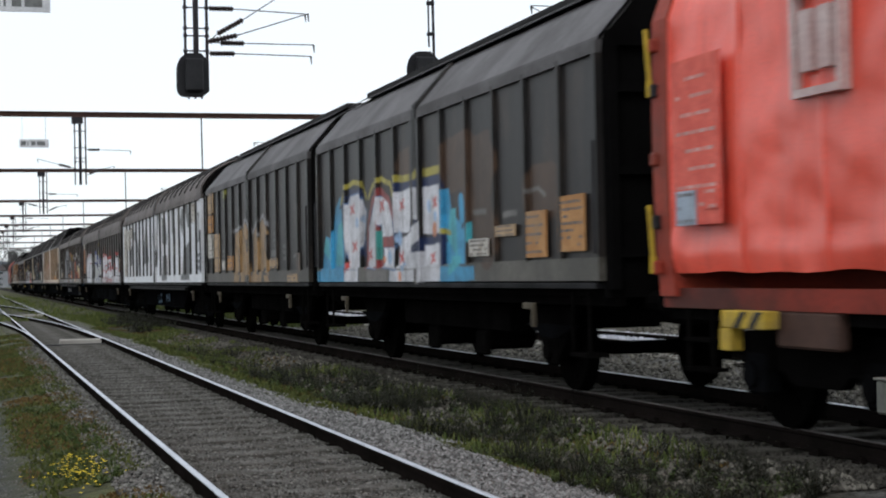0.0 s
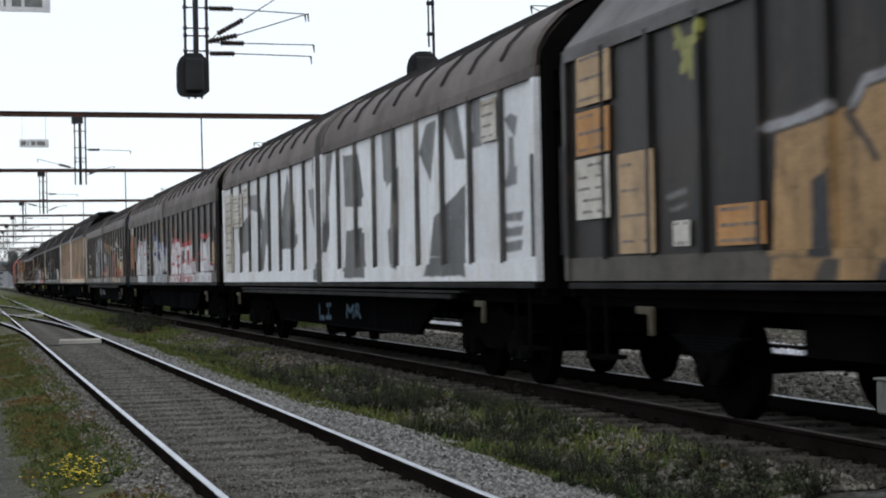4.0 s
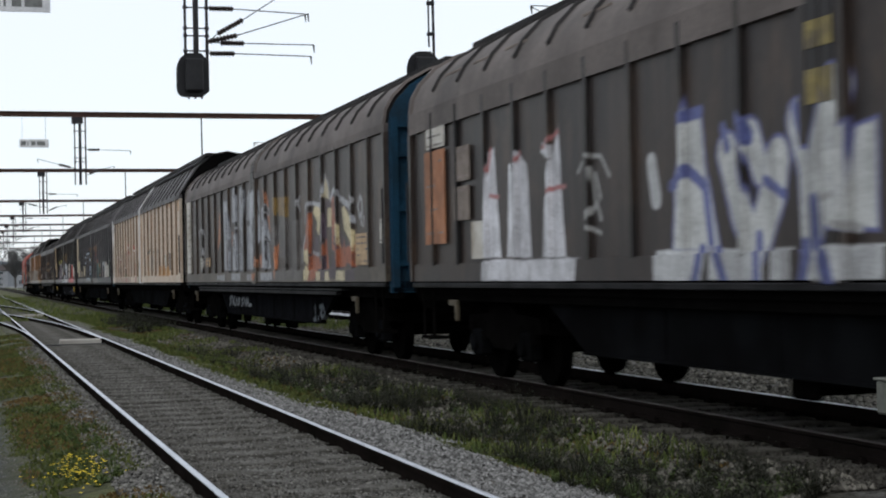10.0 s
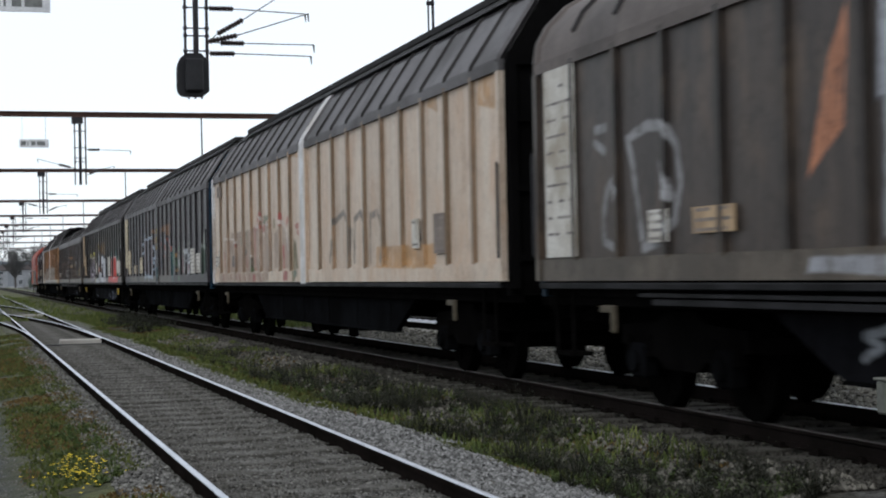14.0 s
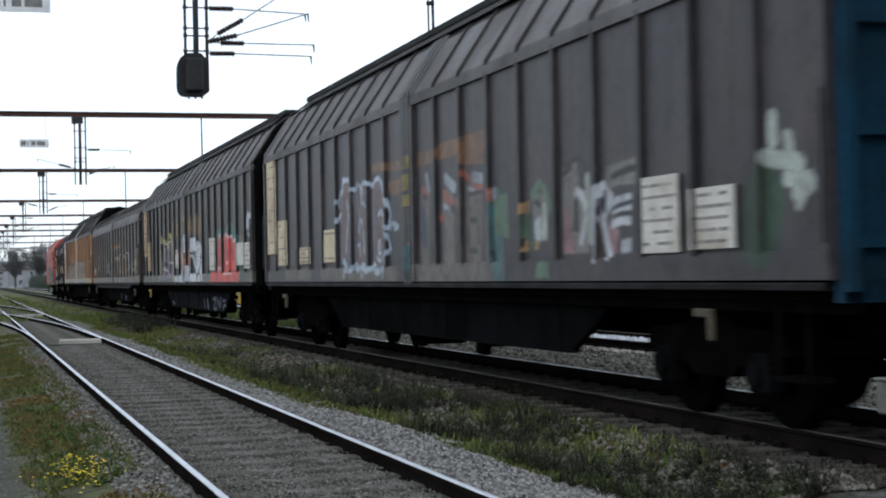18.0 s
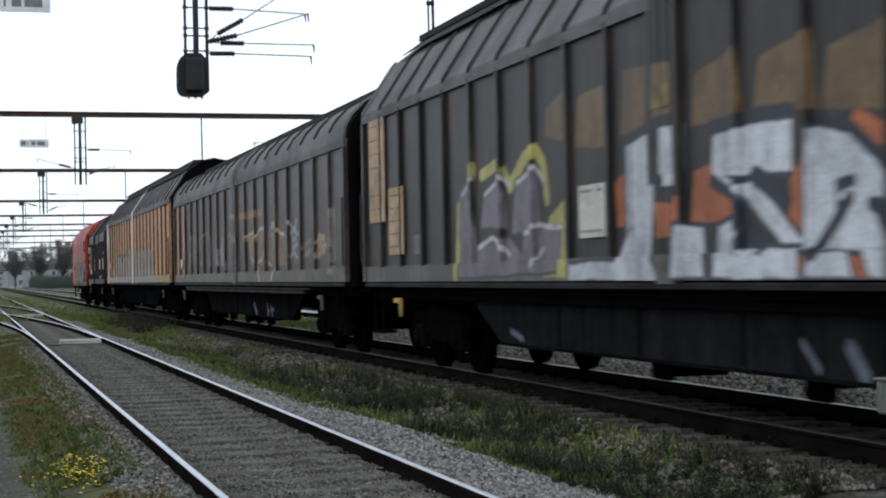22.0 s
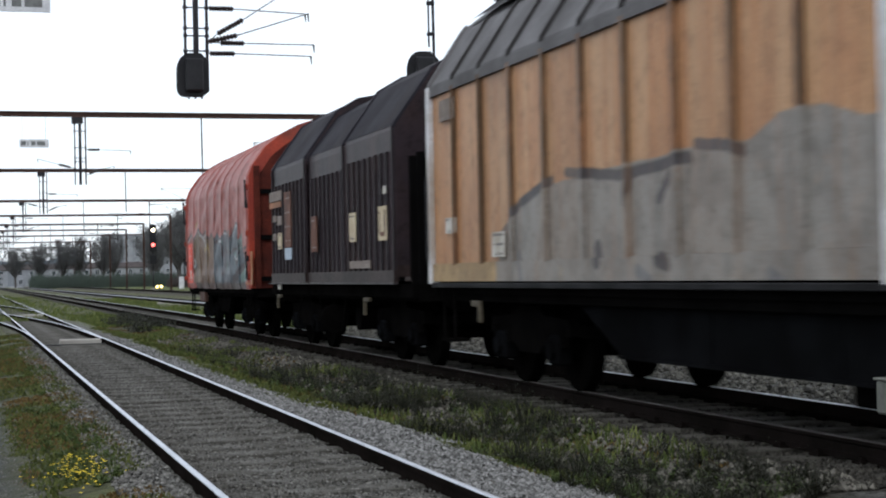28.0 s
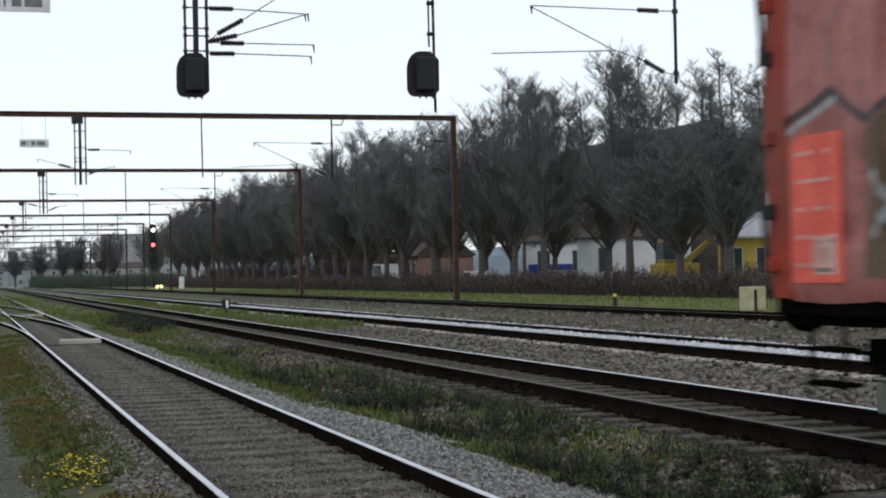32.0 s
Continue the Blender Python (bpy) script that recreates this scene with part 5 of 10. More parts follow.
def shell(bm, prof, y0, y1, lift=0.0):
    """A roof skin over both slopes, given the near half of its profile."""
    full = [(-x, z + lift) for x, z in prof] + [(x, z + lift) for x, z in reversed(prof[:-1])]
    a = [bm.verts.new((x, y0, z)) for x, z in full]
    b = [bm.verts.new((x, y1, z)) for x, z in full]
    for i in range(len(full) - 1):
        bm.faces.new((a[i], a[i + 1], b[i + 1], b[i]))
    return full


def roof_rib(bm, prof, y, w=0.05, h=0.035, stop=None):
    full = [(-x, z) for x, z in prof] + [(x, z) for x, z in reversed(prof[:-1])]
    if stop:
        full = [q for q in full if q[0] <= -stop]
    cy, top = 0.0, [(x * (1 + h / 1.5), z + h) for x, z in full]
    rows = [[bm.verts.new((x, y - w, z)) for x, z in full], [bm.verts.new((x, y - w * 0.6, z)) for x, z in top], [bm.verts.new((x, y + w * 0.6, z)) for x, z in top], [bm.verts.new((x, y + w, z)) for x, z in full]]
    for r0, r1 in zip(rows, rows[1:]):
        for i in range(len(full) - 1):
            bm.faces.new((r0[i], r0[i + 1], r1[i + 1], r1[i]))


def plate(parent, y, z, w, h, mat=None, bars=3, name="data_panel", label="", x=-1.452):
    """A stencilled panel on the near wall with rows of unreadable writing."""
    p = part(name, boxes((x - 0.008, x + 0.01, y - w / 2, y + w / 2, z - h / 2, z + h / 2)), mat or PLATE_WHITE, parent, label)
    if bars:
        rnd = random.Random(int(y * 100 + z * 10))
        bm = bmesh.new()
        n = bars + 1
        for i in range(n):
            zz = z + h * 0.38 - h * 0.76 * i / max(1, n - 1)
            t = min(0.015, h * 0.09)
            yy = y + w * 0.4
            while yy > y - w * 0.35:
                run = w * rnd.uniform(0.04, 0.16)
                if rnd.random() < 0.8:
                    box(bm, x - 0.0105, x - 0.0075, max(yy - run, y - w * 0.42), yy, zz - t, zz + t)
                yy -= run + w * 0.05
        part("writing", bm, PINK_INK if mat is PLATE_RED else FAINT if mat in (PLATE_RUST, PLATE_BROWN, PLATE_DULL, INK) else INK, p)["kind"] = "stuff"
    return p


def sliding_wagon(label, length, paint, style="arch", eave=3.53, crest=4.5, ribs=11, roof=None, ends=None, axles=4, rails_out=False, fish=True, roof_ribs=True, sill=0.225, mid=0.4, fascia=0.06, post=None, truss=None, handle=None):
    """A bogie or two-axle wagon with two sliding walls, each with ribs and panels."""
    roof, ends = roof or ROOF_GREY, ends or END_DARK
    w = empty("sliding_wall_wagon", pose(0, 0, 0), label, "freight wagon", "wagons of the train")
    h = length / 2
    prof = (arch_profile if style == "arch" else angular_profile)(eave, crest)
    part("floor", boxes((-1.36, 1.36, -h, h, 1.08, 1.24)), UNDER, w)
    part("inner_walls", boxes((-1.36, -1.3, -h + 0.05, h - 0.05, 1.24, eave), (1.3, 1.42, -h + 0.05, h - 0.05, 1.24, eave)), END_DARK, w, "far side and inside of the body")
    for s in (-1, 1):
        yo = s * h
        bm = bmesh.new()
        outline = [(-x, z) for x, z in prof] + [(x, z) for x, z in reversed(prof[:-1])]
        outline = [(x * 0.97, z - 0.03) for x, z in [(-1.44, 1.1)] + outline + [(1.44, 1.1)]]
        a, b = sorted((yo, yo - s * 0.08))
        prism(bm, outline, "y", a, b)
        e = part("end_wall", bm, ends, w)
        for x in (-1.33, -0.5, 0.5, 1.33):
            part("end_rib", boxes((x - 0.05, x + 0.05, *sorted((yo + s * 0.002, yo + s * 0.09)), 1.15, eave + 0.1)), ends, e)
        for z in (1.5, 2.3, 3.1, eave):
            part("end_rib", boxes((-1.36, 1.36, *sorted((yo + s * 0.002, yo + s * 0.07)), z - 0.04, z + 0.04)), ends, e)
    for k, (ya, yb) in enumerate(((-h + 0.02, 0.1 - mid / 2 - 0.01), (0.1 + mid / 2 + 0.01, h - 0.02))):
        bm = boxes((-1.45, -1.37, ya, yb, 1.235, 1.235 + sill))
        for yy in (ya + 0.05, yb - 0.05):
            box(bm, -1.475, -1.37, yy - 0.05, yy + 0.05, 1.235, eave - 0.045 - fascia)
        d = part("sliding_wall", bm, paint.on(ya, yb, 0, 1.5), w)
        part("header_rail", boxes((-1.462, -1.37, ya, yb, eave - 0.04 - fascia, eave + 0.02)), roof, d)
        step = (yb - ya) / ribs
        for i in range(ribs):
            a, b = ya + i * step, ya + (i + 1) * step
            bm = bmesh.new()
            box(bm, -1.415, -1.375, a + 0.005, b - 0.005, 1.235 + sill + 0.002, eave - 0.042 - fascia)
            part("panel", bm, paint.on(a, b), d)
            if i:
                bm = bmesh.new()
                prism(bm, [(-1.4, a - 0.055), (-1.465, a - 0.04), (-1.465, a + 0.04), (-1.4, a + 0.055)], "z", 1.235 + sill - 0.02, eave - 0.05)
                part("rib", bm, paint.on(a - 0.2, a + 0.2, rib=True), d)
        bm = bmesh.new()
        shell(bm, [(x, z) for x, z in prof], ya, yb)
        shell(bm, [(x * 0.98, z - 0.04) for x, z in prof], ya, yb)
        r = part("roof", bm, roof, w, smooth=(style == "arch"))
        if roof_ribs:
            n = ribs
            for i in range(n + 1):
                y = ya + (yb - ya) * i / n
                bm = bmesh.new()
                roof_rib(bm, prof[1:] if style == "arch" and 0 < i < n else prof, min(max(y, ya + 0.06), yb - 0.06), 0.03 if 0 < i < n else 0.06, 0.03, None if style == "arch" else 0.85)
                part("roof_rib", bm, RIB_SHADE if 0 < i < n else roof, r)
    if style != "arch":
        bm = bmesh.new()
        shell(bm, [(x * 1.04, z + 0.05) for x, z in prof[3:]], -h + 0.4, h - 0.4)
        shell(bm, [(x * 1.04, z - 0.03) for x, z in prof[3:]], -h + 0.4, h - 0.4)
        box(bm, -0.62, 0.62, -h + 0.4, h - 0.4, crest - 0.1, crest - 0.01)
        part("roof_crown", bm, ROOF_EDGE, w, "dark raised roof crown")
    else:
        part("roof_crown", boxes((-0.5, 0.5, -h, h, crest - 0.06, crest + 0.05)), ROOF_EDGE, w, "dark walkway strip along the crest")
    for yy in (0.1 - mid / 4, 0.1 + mid / 4):
        bm = boxes((-1.48, -1.37, yy - mid / 4 + 0.008, yy + mid / 4 - 0.008, 1.2, eave + 0.03), bevel=0.01)
        roof_rib(bm, prof, yy, mid / 4 - 0.01, 0.035, None if style == "arch" else 0.85)
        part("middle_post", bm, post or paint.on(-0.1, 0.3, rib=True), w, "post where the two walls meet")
    if post:
        for yy in (h - 0.07,):
            part("corner_post", boxes((-1.485, -1.37, yy - 0.06, yy + 0.06, 1.2, eave + 0.03), bevel=0.01), post, w)
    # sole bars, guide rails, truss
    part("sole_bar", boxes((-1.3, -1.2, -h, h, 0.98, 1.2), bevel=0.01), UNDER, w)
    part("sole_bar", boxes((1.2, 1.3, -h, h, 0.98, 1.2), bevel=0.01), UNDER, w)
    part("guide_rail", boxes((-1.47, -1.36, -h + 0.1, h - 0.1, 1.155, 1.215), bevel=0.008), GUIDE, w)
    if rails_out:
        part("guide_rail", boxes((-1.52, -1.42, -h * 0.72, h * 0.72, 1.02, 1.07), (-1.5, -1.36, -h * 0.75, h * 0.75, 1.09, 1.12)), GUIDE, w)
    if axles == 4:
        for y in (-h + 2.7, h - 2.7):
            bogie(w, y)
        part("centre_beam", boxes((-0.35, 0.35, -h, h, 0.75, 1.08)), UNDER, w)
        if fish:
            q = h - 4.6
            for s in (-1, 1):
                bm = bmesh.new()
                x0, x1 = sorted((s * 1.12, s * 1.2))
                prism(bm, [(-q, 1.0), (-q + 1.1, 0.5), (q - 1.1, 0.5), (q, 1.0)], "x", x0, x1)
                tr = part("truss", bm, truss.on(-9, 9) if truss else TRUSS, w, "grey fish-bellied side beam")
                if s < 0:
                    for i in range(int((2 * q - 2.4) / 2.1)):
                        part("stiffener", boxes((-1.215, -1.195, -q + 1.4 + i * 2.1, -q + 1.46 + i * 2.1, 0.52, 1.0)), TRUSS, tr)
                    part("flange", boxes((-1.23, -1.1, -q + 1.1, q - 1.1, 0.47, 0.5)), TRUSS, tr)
        tanks = ((-1.6, 0.3), (1.3, 0.42))
    else:
        for y in (-h + 2.4, h - 2.4):
            for s in (1, -1):
                x0, x1 = sorted((s * 0.98, s * 1.06))
                g = part("axle_guard", prism(bmesh.new(), [(y - 0.75, 0.95), (y - 0.18, 0.35), (y + 0.18, 0.35), (y + 0.75, 0.95)], "x", x0, x1), UNDER, w, "black axle guard")
                ab = bmesh.new()
                axlebox(ab, y, 1.1, s)
                part("axlebox", ab, UNDER, g)
                for k in range(5):
                    part("spring_leaf", boxes((*sorted((s * 1.0, s * 1.1)), y - 0.7 + 0.1 * k, y + 0.7 - 0.1 * k, 0.72 - 0.03 * k, 0.745 - 0.03 * k)), TRUSS, g)
            wheelset(g, y)
        part("centre_beam", boxes((-0.6, 0.6, -h, h, 0.8, 1.08), (-1.0, 1.0, -2.4, 2.4, 0.62, 0.95)), UNDER, w)
        tanks = ((-1.2, 0.35), (1.0, 0.38))
    for y, r in tanks:
        bm = bmesh.new()
        tube(bm, (-0.95, y, 0.55), (-0.3, y, 0.55), r * 0.6, n=12)
        box(bm, -1.0, -0.9, y - 0.2, y + 0.2, 0.28, 0.6, 0.03)
        part("brake_unit", bm, UNDER, w)
    for s in (-1, 1):
        end_gear(w, s * h, s)
        bm = bmesh.new()
        tube(bm, (-1.4, s * (h - 0.9), 1.12), (-1.4, s * (h - 0.9), 0.5), 0.02, n=6)
        tube(bm, (-1.4, s * (h - 0.45), 1.12), (-1.4, s * (h - 0.45), 0.5), 0.02, n=6)
        box(bm, -1.44, -1.2, s * (h - 0.68) - 0.25, s * (h - 0.68) + 0.25, 0.47, 0.51)
        part("step", bm, UNDER, w, "steel footstep")
        bm = boxes((-1.46, -1.41, s * (h - 2.0) - 0.02, s * (h - 2.0) + 0.26, 0.93, 1.0), (-1.46, -1.41, s * (h - 2.0) - 0.06, s * (h - 2.0) + 0.0, 0.74, 1.0), bevel=0.008)
        part("brake_handle", bm, handle or HANDLE, w, "yellow brake handle")
        bm = bmesh.new()
        tube(bm, (-1.5, s * (h - 0.04), 1.5), (-1.5, s * (h - 0.04), 2.6), 0.016, n=6)
        part("grab_rail", bm, DARK_STEEL, w)
    return w


def place(w, tail, length):
    """The wagon's tail stands that far from the train's tail."""
    WAGONS.append((w, tail - length / 2))


# ---- sprayed paint, in each wagon's own metres: (y0, z0, y1, z1, half width) ----
W1_BROWN = [(-1.28, 2.70, -2.11, 2.75, 0.35), (-2.20, 2.56, -2.85, 2.62, 0.4), (-2.55, 2.07, -2.89, 1.77, 0.4), (0.99, 2.88, 0.42, 2.92, 0.2), (-4.51, 2.20, -4.96, 2.19, 0.3)]
W7_BAND = [(2.19, 2.95, 0.70, 2.89, 0.06), (-0.25, 2.89, -1.10, 2.89, 0.09), (-1.32, 2.92, -2.09, 2.92, 0.1), (-2.38, 2.91, -3.13, 2.91, 0.12), (-2.38, 2.77, -3.06, 2.73, 0.09), (1.19, 2.60, 0.61, 2.59, 0.1)]
W7_SILL = [(-0.17, 1.36, -3.80, 1.34, 0.12), (5.73, 1.37, 0.79, 1.35, 0.1), (8.92, 1.38, 6.77, 1.36, 0.1)]
W7_RED = [(-2.37, 2.57, -2.58, 2.48, 0.05), (-1.50, 2.36, -1.82, 2.22, 0.06), (-0.52, 2.45, -0.80, 2.42, 0.06), (-2.71, 2.38, -3.08, 2.36, 0.04), (-2.05, 2.24, -2.12, 2.16, 0.05), (-3.42, 2.28, -3.43, 2.23, 0.05), (0.01, 1.73, -0.03, 1.56, 0.05), (-1.32, 2.07, -1.48, 2.04, 0.04)]
W7_SKY = [(-0.72, 2.63, -0.81, 2.46, 0.06), (-1.59, 2.55, -1.95, 2.42, 0.07), (-2.75, 2.50, -3.05, 2.46, 0.06), (-2.50, 2.38, -2.74, 2.34, 0.025), (-3.51, 2.27, -3.52, 2.25, 0.06), (-1.49, 2.21, -1.74, 2.16, 0.03)]
W7_INK = [(-2.51, 1.89, -2.51, 1.71, 0.03), (-2.90, 1.87, -2.90, 1.70, 0.03), (-2.59, 1.97, -2.84, 1.97, 0.03), (-2.55, 1.62, -2.84, 1.60, 0.03), (-1.82, 2.17, -2.08, 2.08, 0.05), (-2.57, 2.29, -3.04, 2.30, 0.02), (-0.52, 2.37, -0.71, 2.35, 0.03), (-0.86, 1.66, -1.04, 1.65, 0.06), (-3.48, 1.57, -3.50, 1.51, 0.05)]
W7_BLUE = [(-0.55, 2.12, -0.58, 1.79, 0.1)]
W7_GHOST = [(-0.61, 2.30, -0.57, 1.57, 0.2), (-1.67, 2.18, -1.67, 1.54, 0.22), (-2.75, 2.22, -2.70, 1.51, 0.27), (-3.49, 1.87, -3.47, 1.49, 0.12)]
W7_TEAL = [(-3.59, 2.12, -3.62, 1.47, 0.2), (-3.73, 1.30, -3.79, 1.30, 0.1)]
W7_MOSS = [(-10.00, 1.83, -9.93, 1.63, 0.3), (-4.69, 1.86, -4.76, 1.64, 0.12)]
W7_WHITE = [(-10.14, 2.46, -10.15, 2.32, 0.08), (-10.36, 2.28, -10.38, 2.19, 0.08), (-10.04, 2.18, -10.54, 2.10, 0.07), (-10.35, 2.00, -10.68, 1.98, 0.06), (-10.49, 1.88, -10.72, 1.94, 0.06), (-10.53, 1.80, -10.61, 1.91, 0.05), (-6.41, 2.25, -6.44, 1.65, 0.06), (-5.17, 1.98, -5.16, 1.74, 0.07)]
W9_BAND = [(1.02, 2.75, -0.05, 2.73, 0.06), (-0.47, 2.72, -2.18, 2.69, 0.07), (-2.18, 2.69, -3.21, 2.70, 0.07), (-0.97, 2.18, -3.18, 2.13, 0.05), (1.05, 2.36, -0.02, 2.19, 0.08)]
W9_ORANGE = [(10.27, 3.25, 10.40, 1.69, 0.3), (9.19, 3.21, 9.32, 1.63, 0.28)]
W9_ARCS = [(8.14, 2.38, 8.18, 1.61, 0.03), (7.99, 2.41, 7.39, 2.43, 0.03), (6.90, 2.39, 6.92, 2.06, 0.035), (6.92, 2.06, 6.43, 1.98, 0.03), (6.04, 2.39, 5.58, 2.41, 0.02), (5.18, 2.43, 4.63, 2.51, 0.03), (4.63, 2.51, 4.14, 2.22, 0.04), (4.14, 2.22, 4.01, 1.63, 0.04), (6.02, 1.78, 5.61, 1.72, 0.03)]
W1_BLUE = [*quad(5.47, 1.24, 6.27, 1.24, 5.89, 2.01, 5.55, 1.96),
    *quad(4.48, 1.24, 5.65, 1.24, 5.13, 2.46, 4.75, 2.65),
    *quad(4.55, 1.22, 6.55, 1.22, 6.54, 1.42, 4.54, 1.42),
    *quad(-1.59, 1.47, -0.94, 1.48, -1.01, 2.41, -1.32, 2.42),
    *quad(-1.86, 1.46, -1.21, 1.47, -1.48, 2.07, -1.82, 1.95),
    *line(0.1, -1.81, 2.24, -1.85, 2.05),
    *quad(-2.08, 1.46, -1.69, 1.47, -1.82, 1.85, -1.96, 1.97),
    *quad(-2.41, 1.25, -0.95, 1.23, -0.96, 1.43, -2.39, 1.42)]
W1_CYAN = [*quad(4.68, 1.49, 5.19, 1.51, 4.97, 2.16, 4.65, 2.22),
    *quad(-1.63, 1.56, -1.23, 1.78, -1.37, 2.15, -1.58, 2.16),
    *quad(-1.8, 1.44, -1.33, 1.32, -1.4, 1.57, -1.75, 1.56),
    *line(0.05, -2.21, 1.91, -2.17, 1.77),
    *quad(5.63, 1.59, 6.1, 1.75, 5.94, 1.98, 5.68, 1.93)]
W1_NAVY = [*quad(-1.14, 2.44, 1.46, 2.42, 1.34, 2.66, -1.09, 2.61),
    *quad(1.11, 1.84, 1.42, 1.85, 1.39, 2.42, 1.07, 2.39),
    *quad(0.72, 1.57, 0.55, 1.79, -1.17, 1.86, -1.23, 1.75),
    *quad(-1.16, 1.45, -0.94, 1.43, -0.96, 1.84, -1.18, 1.83),
    *quad(0.09, 1.98, 0.57, 2.01, 0.54, 2.1, -0.13, 2.07),
    *quad(3.08, 2.53, 4.28, 2.48, 4.13, 2.71, 3.28, 2.68),
    *quad(3.04, 1.61, 3.45, 1.66, 3.27, 1.85, 2.92, 1.87),
    *quad(4.4, 2.42, 4.88, 2.44, 4.56, 2.6, 4.23, 2.61),
    *quad(1.1, 1.9, 1.1, 1.96, 0.39, 2.01, 0.24, 1.97)]
W1_WHITE = [*quad(3.04, 2.27, 4.29, 2.41, 4.09, 2.6, 3.35, 2.61),
    *quad(3.18, 1.88, 4.37, 1.92, 4.33, 2.48, 3.03, 2.33),
    *quad(3.57, 1.42, 4.17, 1.43, 4.36, 1.99, 3.14, 1.91),
    *quad(3.56, 1.22, 4.46, 1.22, 4.45, 1.41, 3.55, 1.41),
    *quad(2.42, 1.44, 2.97, 1.45, 2.89, 2.07, 2.37, 2.29),
    *quad(1.51, 2.12, 2.81, 2.06, 2.49, 2.49, 1.8, 2.48),
    *quad(1.42, 1.85, 2.09, 1.89, 2.06, 2.46, 1.59, 2.25),
    *quad(1.3, 1.43, 1.99, 1.44, 1.98, 1.72, 1.23, 1.72),
    *quad(1.29, 1.22, 1.6, 1.22, 1.55, 1.39, 1.25, 1.39)]
W1_WHITE_B = [*quad(0.58, 1.93, 1.25, 1.93, 1.28, 2.5, 0.48, 2.52),
    *quad(-0.08, 2.07, 0.6, 2.1, 0.51, 2.53, -0.11, 2.49),
    *quad(-0.92, 1.87, -0.04, 1.88, -0.11, 2.5, -0.92, 2.49),
    *quad(-0.07, 1.8, 1.07, 1.57, 1.11, 1.81, -0.08, 2.04),
    *quad(0.42, 1.42, 1.18, 1.43, 1.12, 1.66, 0.41, 1.67),
    *quad(-0.16, 1.41, 0.57, 1.42, 0.41, 1.62, -0.2, 1.63),
    *quad(-0.96, 1.42, -0.09, 1.41, -0.18, 1.71, -0.95, 1.74),
    *quad(0.2, 1.22, 1.26, 1.22, 1.25, 1.4, 0.19, 1.4),
    *quad(-0.95, 1.23, 0.08, 1.22, 0.07, 1.41, -0.96, 1.42)]
W1_MAROON = [*line(0.05, 3.01, 1.47, 2.92, 2.13, 2.63, 2.47, 2.16, 2.58, 1.7, 2.44, 1.44, 2.15),
    *quad(1.25, 1.72, 2.1, 1.75, 2.09, 1.89, 1.29, 1.89),
    *quad(2.01, 1.43, 2.53, 1.44, 2.5, 2.04, 2.26, 2.15)]
W1_TEAL = [*quad(2.08, 1.56, 2.41, 1.57, 2.35, 1.99, 2.05, 1.99)]
W1_RED = [*line(0.025, 4.05, 2.32, 3.85, 2.46),
    *line(0.025, 4.07, 2.44, 3.83, 2.33),
    *line(0.025, 3.93, 1.73, 3.73, 1.87),
    *line(0.025, 3.95, 1.85, 3.71, 1.75),
    *line(0.025, 2.15, 2.29, 1.98, 2.42),
    *line(0.025, 2.16, 2.4, 1.97, 2.3),
    *line(0.025, 1.04, 2.26, 0.89, 2.38),
    *line(0.025, 1.05, 2.36, 0.88, 2.27),
    *line(0.025, 1.08, 1.51, 0.94, 1.64),
    *line(0.025, 1.1, 1.61, 0.92, 1.53),
    *line(0.025, -0.63, 2.22, -0.74, 2.33),
    *line(0.025, -0.61, 2.31, -0.75, 2.23),
    *line(0.025, -0.49, 1.49, -0.61, 1.61),
    *line(0.025, -0.48, 1.59, -0.62, 1.51),
    *line(0.025, 2.92, 1.57, 2.75, 1.71),
    *line(0.025, 2.94, 1.69, 2.73, 1.59),
    *line(0.025, 4.41, 1.41, 4.2, 1.56),
    *line(0.025, 4.43, 1.54, 4.18, 1.44)]
W1_ORANGE = [*line(0.09, -0.64, 1.93, -0.65, 1.92),
    *line(0.07, 1.02, 1.31, 1.01, 1.3),
    *line(0.05, 1.99, 1.56, 1.97, 1.55)]
W1_SKY = [*line(0.1, 1.11, 1.84, 1.09, 1.83),
    *line(0.1, 1.68, 1.59, 1.66, 1.58),
    *line(0.08, -0.39, 2.24, -0.4, 2.23),
    *line(0.08, 3.67, 2.17, 3.65, 2.16),
    *line(0.07, 0.89, 1.45, 0.87, 1.45),
    *line(0.06, -0.67, 2.09, -0.69, 2.08),
    *line(0.06, 3.2, 2.21, 3.18, 2.2)]
W1_YELLOW = [*line(0.035, 4.75, 2.52, 4.45, 2.74, 3.85, 2.82, 3.25, 2.76, 3.02, 2.53),
    *line(0.035, 2.9, 2.52, 2.61, 2.69, 2.09, 2.76, 1.6, 2.66, 1.42, 2.42),
    *line(0.045, 1.34, 2.71, 0.06, 2.66),
    *line(0.05, 0.02, 2.7, -1.03, 2.69),
    *line(0.03, -0.96, 1.89, -1.35, 1.86)]
W1_GREY = [*quad(1.77, 1.22, 2.96, 1.22, 2.95, 1.39, 1.76, 1.39),
    *line(0.03, -2.32, 2.07, -2.78, 2.06),
    *line(0.02, -4.3, 2.22, -4.57, 2.24, -4.78, 2.14),
    *line(0.03, -3.43, 2, -3.85, 2)]
